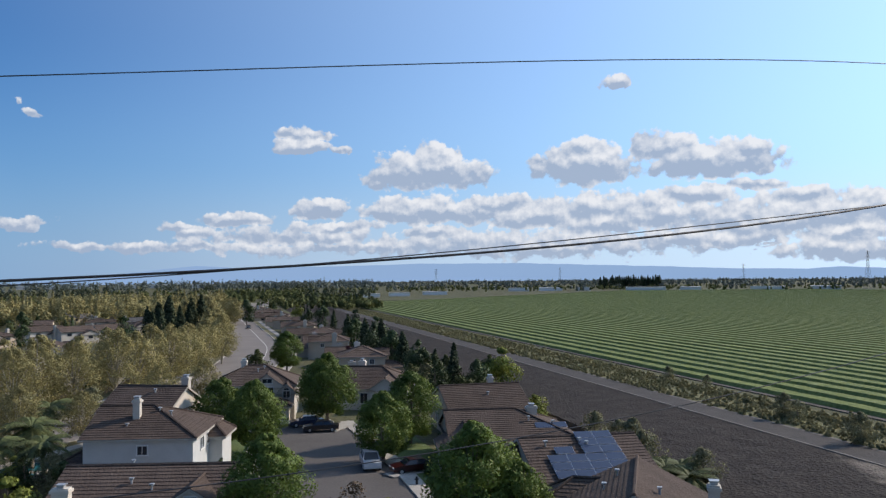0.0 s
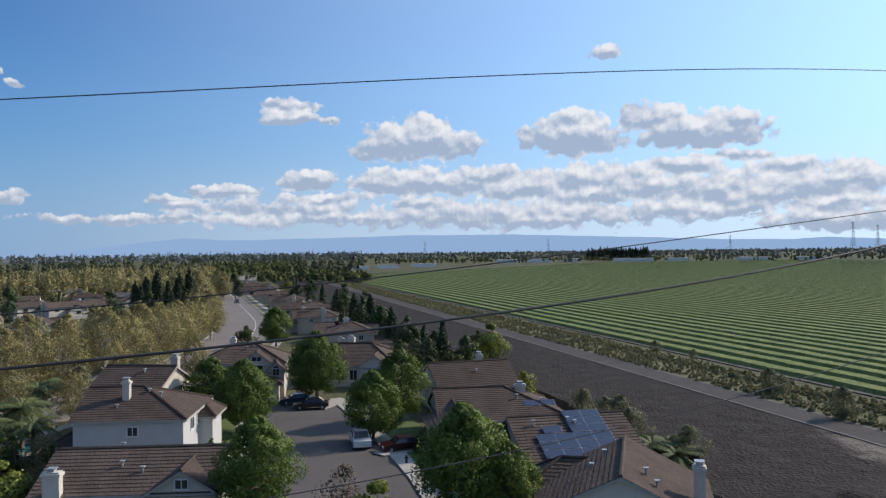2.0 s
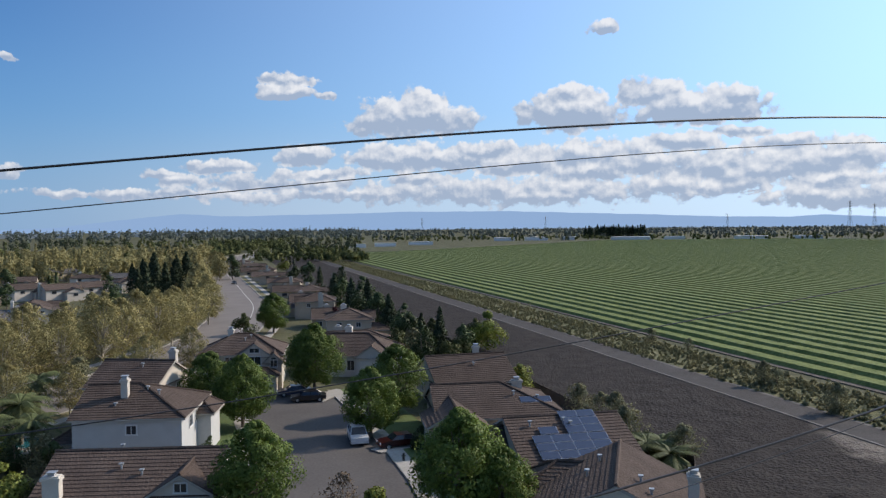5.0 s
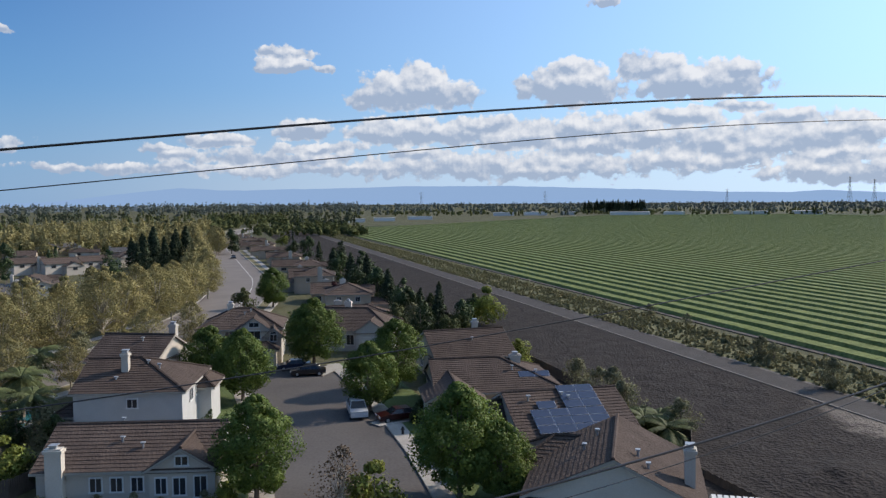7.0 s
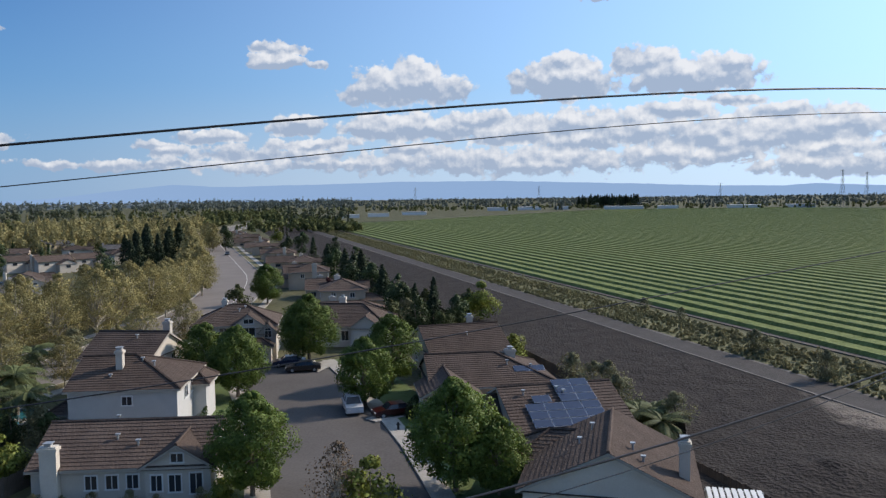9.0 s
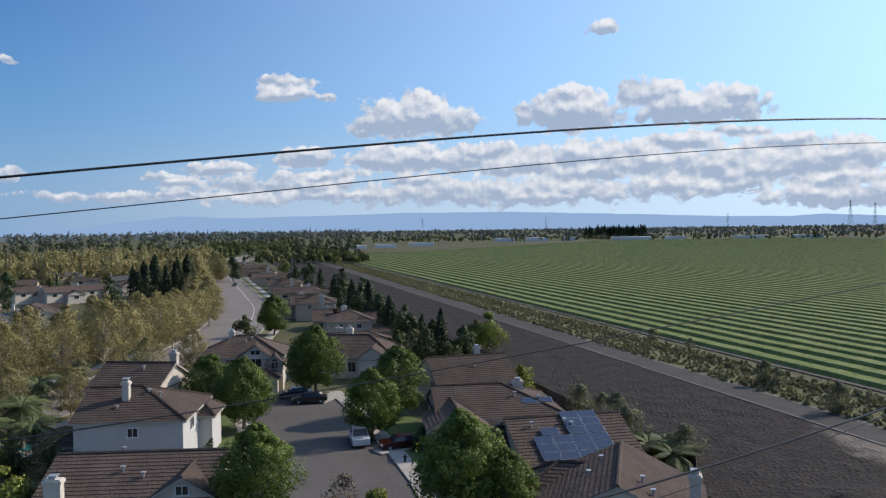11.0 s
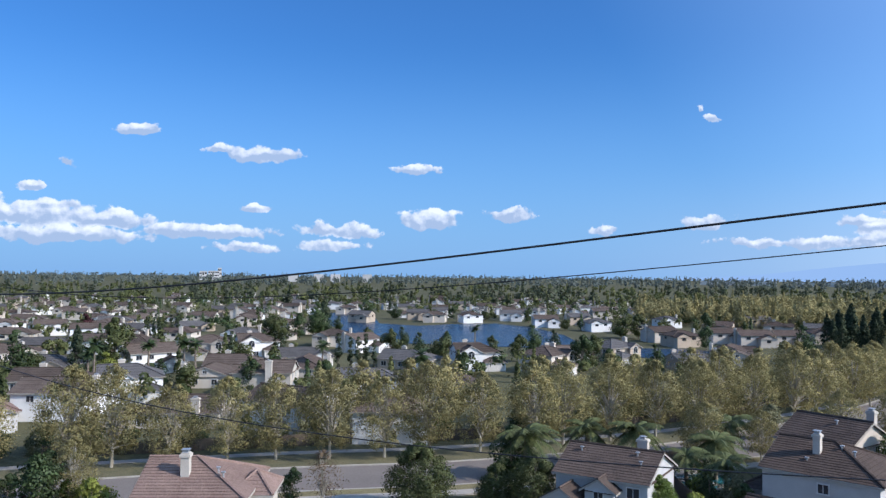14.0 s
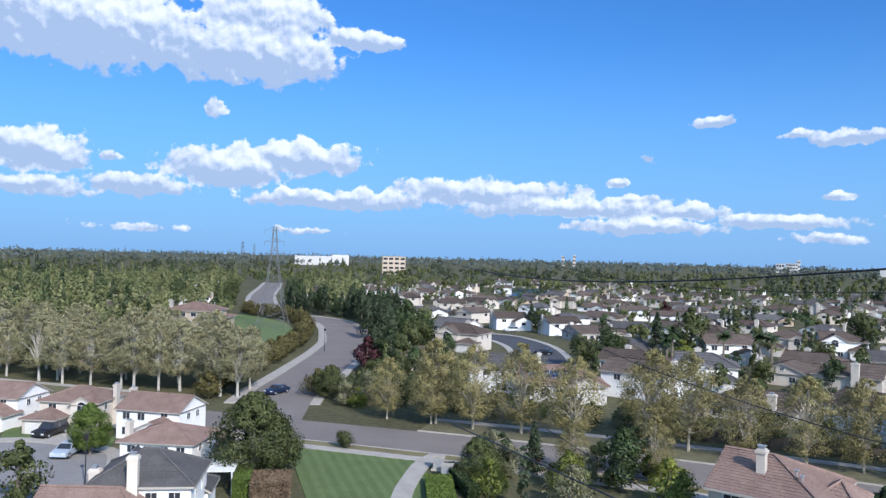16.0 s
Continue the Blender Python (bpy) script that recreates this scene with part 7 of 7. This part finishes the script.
# ---------------------------------------------------------------- cars
def car(x, y, turn, paint, label, tall=False):
    root = thing("car", label, "car", "parked cars", m=pose(x, y, 0.06, 0, 0, turn))
    L, W, H = (4.6, 1.85, 1.75) if tall else (4.6, 1.8, 1.42)
    prof = [(-L / 2, 0.32), (-L / 2 + 0.05, 0.75), (-L / 2 + 0.9, 0.92), (-L / 2 + 1.0, 0.93), (L / 2 - 0.75, 0.95), (L / 2 - 0.08, 0.86), (L / 2, 0.4)]
    if tall:
        prof = [(-L / 2, 0.35), (-L / 2 + 0.05, 0.95), (-L / 2 + 0.9, 1.05), (L / 2 - 0.3, 1.08), (L / 2 - 0.05, 0.95), (L / 2, 0.4)]
    g = Geo()
    for s in (-1, 1):
        pts = [(px, s * W / 2, pz) for px, pz in prof]
        g.face(*(pts if s > 0 else pts[::-1]))
    for (ax, az), (bx, bz) in zip(prof, prof[1:] + prof[:1]):
        g.face((ax, -W / 2, az), (bx, -W / 2, bz), (bx, W / 2, bz), (ax, W / 2, az))
    part("body", g, paint, root)
    top = [(-L / 2 + 1.2, 0.92), (-L / 2 + 1.85, H), (L / 2 - 1.3, H), (L / 2 - 0.65, 0.94)]
    if tall:
        top = [(-L / 2 + 1.1, 1.04), (-L / 2 + 1.7, H), (L / 2 - 0.45, H), (L / 2 - 0.2, 1.06)]
    g, glass = Geo(), Geo()
    w0, w1 = W / 2 - 0.06, W / 2 - 0.22
    low, high = [(top[0][0], top[0][1]), (top[3][0], top[3][1])], [(top[1][0], top[1][1]), (top[2][0], top[2][1])]
    for s in (-1, 1):
        glass.face((low[0][0], s * w0, low[0][1]), (low[1][0], s * w0, low[1][1]), (high[1][0], s * w1, H - 0.04), (high[0][0], s * w1, H - 0.04))
    for i in (0, 1):
        glass.face((low[i][0], -w0, low[i][1]), (low[i][0], w0, low[i][1]), (high[i][0], w1, H - 0.04), (high[i][0], -w1, H - 0.04))
    g.box(high[0][0] - 0.05, high[1][0] + 0.05, -w1 - 0.02, w1 + 0.02, H - 0.05, H)
    for s in (-1, 1):
        for (px, pz), (qx, qz) in zip(low, high):
            g.tube([(px, s * w0, pz), (qx, s * w1, H - 0.03)], [0.05, 0.04], 4)
        g.tube([((low[0][0] + low[1][0]) / 2, s * w0, 0.95), ((high[0][0] + high[1][0]) / 2, s * w1, H - 0.03)], [0.05, 0.04], 4)
    part("roof", g, paint, root)
    part("glazing", glass, M_glass, root, "dark tinted car windows")
    for px in (-L / 2 + 0.85, L / 2 - 0.85):
        for s in (-1, 1):
            g = Geo()
            g.tube([(px, s * (W / 2 - 0.2), 0.33), (px, s * (W / 2 + 0.02), 0.33)], [0.33, 0.33], 12)
            wheel = part("wheel", g, M_black, root)
            g = Geo()
            g.tube([(px, s * (W / 2), 0.33), (px, s * (W / 2 + 0.035), 0.33)], [0.2, 0.18], 8)
            part("rim", g, M_metal, wheel)
    for s in (-1, 1):
        g = Geo()
        g.box(-L / 2 - 0.02, -L / 2 + 0.1, s * W * 0.36 - 0.2, s * W * 0.36 + 0.2, 0.6, 0.74)
        part("headlight", g, M_trim, root)
        g = Geo()
        g.box(L / 2 - 0.12, L / 2 + 0.02, s * W * 0.38 - 0.16, s * W * 0.38 + 0.16, 0.66, 0.82)
        part("tail_light", g, M_red, root)
    return root


def coat(name, c):
    return material(name, c, tuple(min(1, v * 1.15) for v in c), 0.8, rough=0.28, spec=0.6)


M_red = coat("dark_red_lacquer", (0.035, 0.005, 0.005))
M_white_car = coat("white_lacquer", (0.45, 0.46, 0.47))
M_silver = coat("silver_blue_lacquer", (0.33, 0.38, 0.44))
M_black_car = coat("black_lacquer", (0.012, 0.012, 0.014))
M_blue_car = coat("dark_blue_lacquer", (0.012, 0.02, 0.05))
car(-7.9, 83.8, 102, M_white_car, "white car parked at the kerb", True)
car(-3.3, 81.6, 20, M_red, "dark red car in a shaded driveway")
car(-16.2, 103.7, 8, M_black_car, "black car parked at the head of the street")
car(-18.7, 107.3, 12, M_blue_car, "dark blue car parked in a driveway")
car(-80.1, 322.1, 100, M_black_car, "black car parked along the far road")
car(-89.1, -36.7, 176, M_silver, "silver-blue car parked in the court")
car(-98.0, -42.5, 165, M_black_car, "black car in front of a garage", True)
car(-129.2, -20.1, 150, M_blue_car, "dark blue car on the side road")
car(-242.3, 34.0, 100, M_white_car, "white car in front of a house", True)
car(-187.1, 34.2, 70, M_black_car, "black car parked on the curved street")
g = Geo()
ribbon(g, curve, -5.5, 5.5, -0.1, 0.06)
solid("curved_street", g, M_asphalt_new, "curved street of dark new asphalt", "street", kind="structure")
for a, b in ((-7.2, -5.5), (5.5, 7.2)):
    g = Geo()
    ribbon(g, curve, a, b, -0.1, 0.18)
    solid("pavement", g, M_concrete, "pale concrete pavement along the curved street", "pavement", kind="structure")
sheet("driveway", [(-14.2, 102.6), (-12.5, 107.0), (-13.3, 110.7), (-15.6, 107.1)], 0.21, M_concrete, "pale concrete driveway at the head of the street", "driveway")
sheet("driveway", [(-6.2, 80.2), (-5.1, 79.0), (-0.9, 81.5), (-2.8, 84.4)], 0.21, M_concrete, "concrete driveway in the shade of trees", "driveway")
sheet("park_lawn", [(-198.0, -41.5), (-196.0, -33.5), (-226.0, -29.5), (-258.0, -38.0), (-290.0, -56.0), (-285.0, -64.0), (-240.0, -50.0)], 0.06, M_lawn2, "bright green grass under the pylon", "lawn")


# ---------------------------------------------------------------- pools and fences
def pool(x, y, turn, w, d):
    root = thing("swimming_pool", "small turquoise garden swimming pool", "pool", m=pose(x, y, 0, 0, 0, turn))
    g = Geo()
    g.face(*[(w * math.cos(a / 10 * math.pi) * (1 + 0.15 * math.sin(a / 5 * math.pi)), d * math.sin(a / 10 * math.pi), 0.1) for a in range(20)])
    part("water", g, M_pool, root)
    g = Geo()
    ring = [Vector((w * 1.12 * math.cos(a / 10 * math.pi) * (1 + 0.15 * math.sin(a / 5 * math.pi)), d * 1.15 * math.sin(a / 10 * math.pi), 0)) for a in range(21)]
    ribbon(g, ring, -0.25, 0.25, 0.0, 0.14)
    part("coping", g, M_concrete, root)


pool(-45.8, 84.1, 10, 4.0, 2.6)
pool(-45.7, 79.9, 20, 3.6, 2.2)


def fence(points, h, label):
    """A board fence: posts as parts, boards between them."""
    root = thing("fence", label, "fence")
    g = Geo()
    for (ax, ay), (bx, by) in zip(points, points[1:]):
        a, b = Vector((ax, ay, 0)), Vector((bx, by, 0))
        n = max(1, int((b - a).length / 2.4))
        side = Vector((-(b - a).y, (b - a).x, 0)).normalized() * 0.02
        for i in range(n):
            p, q = a.lerp(b, i / n), a.lerp(b, (i + 1) / n)
            post = Geo()
            post.tube([(p.x, p.y, -0.1), (p.x, p.y, h + 0.1)], [0.07, 0.07], 4)
            part("post", post, M_fence, root)
            for j in range(12):
                u, v = p.lerp(q, (j + 0.06) / 12), p.lerp(q, (j + 0.94) / 12)
                top = h - 0.03 * ((j * 7 + i) % 3)
                c = [(u + side), (v + side), (v - side), (u - side)]
                k = len(g.v)
                g.v += [(w.x, w.y, 0.04) for w in c] + [(w.x, w.y, top) for w in c]
                g.f += [tuple(k + e for e in f) for f in ((0, 1, 5, 4), (1, 2, 6, 5), (2, 3, 7, 6), (3, 0, 4, 7), (4, 5, 6, 7))]
    boards = part("boarding", g, M_fence, root)
    boards["kind"] = "stuff"
    return root


fence([(23.5, 79.8), (25.3, 74.2), (22.3, 64.6), (24.5, 58.0), (25.8, 54.3)], 0.8, "low dark board fence between garden and soil strip")
fence([(along(43.6, y), y) for y in (92, 105, 120)], 1.4, "weathered wooden board fence along the soil strip")
fence([(along(43.6, y), y) for y in (120, 160, 200, 250)], 1.8, "weathered grey board fence behind far gardens")
fence([(-41, 58), (-33, 60.5), (-31.6, 66)], 1.7, "weathered board fence beside the low house")
fence([(-40, 72), (-52, 84), (-50, 96)], 1.7, "weathered board fence round the pool garden")
wall_line = offset_line(main_far, -7.5)
fence([(p.x, p.y) for p in wall_line[22:58:4]], 1.6, "dark board fence behind the sycamores")


# ---------------------------------------------------------------- pylons and far buildings
def pylon(x, y, h, turn, spread, label, arm=0.0):
    """A lattice pylon: four legs, braces and three pairs of arms."""
    root = thing("pylon", label, "pylon", m=pose(x, y, 0, 0, 0, turn))
    r, arm = max(0.05, h * 0.0018), arm or spread * 0.55

    def wid(t):
        return spread / 2 * (1 - t) ** 1.7 + 0.45

    for sx in (-1, 1):
        for sy in (-1, 1):
            g = Geo()
            g.tube([(sx * wid(t), sy * wid(t), h * t) for t in (0, 0.2, 0.4, 0.6, 0.8, 0.97)], [r * 1.3] * 6, 4)
            part("leg", g, M_pylon, root)
    g = Geo()
    n = 11
    for i in range(n):
        t, u = i / n * 0.97, (i + 1) / n * 0.97
        for sx, sy, ex, ey in ((-1, -1, 1, -1), (1, -1, 1, 1), (1, 1, -1, 1), (-1, 1, -1, -1)):
            g.tube([(sx * wid(t), sy * wid(t), h * t), (ex * wid(u), ey * wid(u), h * u)], [r * 0.7] * 2, 3)
            g.tube([(ex * wid(t), ey * wid(t), h * t), (sx * wid(u), sy * wid(u), h * u)], [r * 0.7] * 2, 3)
    part("bracing", g, M_pylon, root)
    for t in (0.72, 0.83, 0.94):
        g = Geo()
        for s in (-1, 1):
            g.tube([(0, 0, h * t), (s * arm, 0, h * t)], [r, r * 0.6], 4)
            g.tube([(0, 0, h * t + h * 0.035), (s * arm, 0, h * t)], [r * 0.8, r * 0.5], 4)
            g.tube([(s * arm, 0, h * t), (s * arm, 0, h * (t - 0.04))], [r, r], 4)
        part("arm", g, M_pylon, root)
    return root


pylon(-236, -38.6, 31.5, 90, 8.2, "grey steel lattice pylon on the grass", 3.0)


def polar(az, dist):
    return -math.sin(radians(az)) * dist, math.cos(radians(az)) * dist


for az, dist, h in ((101.5, 700, 32), (100.7, 1100, 34), (-28.5, 1150, 52), (-29.9, 1350, 52), (-31.3, 1500, 54), (-21.0, 1400, 40), (-8.5, 1700, 42), (0.5, 1900, 44)):
    pylon(*polar(az, dist), h, 30, 9, "distant grey lattice pylon")


def block(az, dist, turn, w, d, h, mat, floors, label, name="far_building"):
    """A plain far building with a parapet and rows of windows."""
    x, y = polar(az, dist)
    root = thing(name, label, "building", m=pose(x, y, 0, 0, 0, turn))
    g = Geo()
    g.box(-w / 2, w / 2, -d / 2, d / 2, 0, h)
    part("wall", g, mat, root)
    g = Geo()
    g.box(-w / 2 - 0.3, w / 2 + 0.3, -d / 2 - 0.3, d / 2 + 0.3, h, h + 0.7)
    part("roof", g, M_trim if floors == 0 else M_concrete, root)
    for i in range(floors):
        z = h * (i + 0.55) / floors
        n = max(3, int(w / 6))
        for j in range(n):
            u = -w / 2 + w * (j + 0.5) / n
            g = Geo()
            g.box(u - w / n * 0.36, u + w / n * 0.36, -d / 2 - 0.1, -d / 2 + 0.05, z - h / floors * 0.22, z + h / floors * 0.22)
            part("window", g, M_glass, root)
    return root


block(96.0, 1500, 96, 96, 24, 16, M_stucco_white, 0, "long low white commercial building among trees")
block(94.6, 1500, 96, 32, 16, 19, M_stucco_white, 0, "white block of a commercial building")
block(90.7, 900, 91, 26, 14, 20.5, M_stucco_tan, 4, "tan four-storey office building with window bands")
block(63.1, 2300, 63, 30, 30, 25, M_stucco_white, 3, "distant white hospital building")
block(62.7, 2320, 63, 10, 14, 34, M_stucco_white, 3, "distant white tower block")
block(63.8, 2280, 63, 20, 20, 24, M_stucco_white, 2, "distant white low wing")
block(78.4, 2500, 78, 9, 9, 31, M_stucco, 3, "distant pale tower on the horizon")
block(77.6, 2500, 78, 9, 9, 34, M_stucco, 3, "distant pale tower on the horizon")
for az in (57.6, 55.8, 54.6, 52.3):
    block(az, 2000, az, 24, 20, 19, M_stucco_white, 0, "distant white shed on the horizon")
for az, w in ((20, 70), (22, 60), (24.5, 80), (26.5, 50), (28, 60), (17.5, 60)):
    block(az, 2300, az, w * 0.8, 30, 9, M_stucco_white, 0, "distant white warehouse on the horizon")
for az, dist, w in ((-5.5, 1160, 60), (-7.8, 1180, 70), (-10.2, 1190, 40), (-14.5, 1165, 110), (-17.5, 1180, 60), (-22.5, 1200, 90), (-26.0, 1230, 80)):
    block(az, dist, az, w * 0.5, 20, 4.2, M_stucco_bright, 0, "distant low white shed beyond the field", "shed")
for az, dist, w in ((3.2, 900, 40), (0.6, 960, 50), (5.2, 860, 30)):
    block(az, dist, az, w * 0.6, 8, 3.2, M_stucco_bright, 0, "distant low pale shed by the field corner", "shed")

# low clutter on the street lawns
g = Geo()
g.tube([(0, 0, 0), (0, 0, 0.55), (0, 0, 0.75)], [0.13, 0.12, 0.09], 8)
g.tube([(-0.2, 0, 0.5), (0.2, 0, 0.5)], [0.07, 0.07], 6)
solid("fire_hydrant", g, M_black, "dark fire hydrant on the front lawn", "hydrant", m=pose(-2.7, 76.2, 0.18))

pergola(pose(-76.8, -17.4, 0, 0, 0, 5), [(-2.4 + i * 0.5, -2.15 + i * 0.5, -1.8, 1.8, 2.4, 2.5) for i in range(10)],
        [(-2.5, 2.6, y - 0.06, y + 0.06, 2.25, 2.4) for y in (-1.6, 1.6)],
        [(x - 0.06, x + 0.06, y - 0.06, y + 0.06, 0, 2.25) for x in (-2.3, 2.4) for y in (-1.6, 1.6)], "white slatted patio cover behind the grey-roofed house")
for x, y, size in ((-29.5, 58.2, 0.3), (-27.6, 58.6, 0.22), (-25.4, 58.5, 0.28), (-22.6, 58.6, 0.3), (-20.4, 58.2, 0.25), (-17.2, 58.6, 0.32), (-15.6, 60.5, 0.3), (-15.2, 63.5, 0.35)):
    plant("grey_shrub", x, y, size)
for x, y, size in ((-35.5, 73.4, 0.45), (-22.9, 74.0, 0.3), (-21.8, 77.0, 0.35), (0.2, 96.5, 0.35), (-1.4, 80.2, 0.3), (-0.6, 83.0, 0.3), (3.4, 63.2, 0.35)):
    plant("dark_tree", x, y, size)
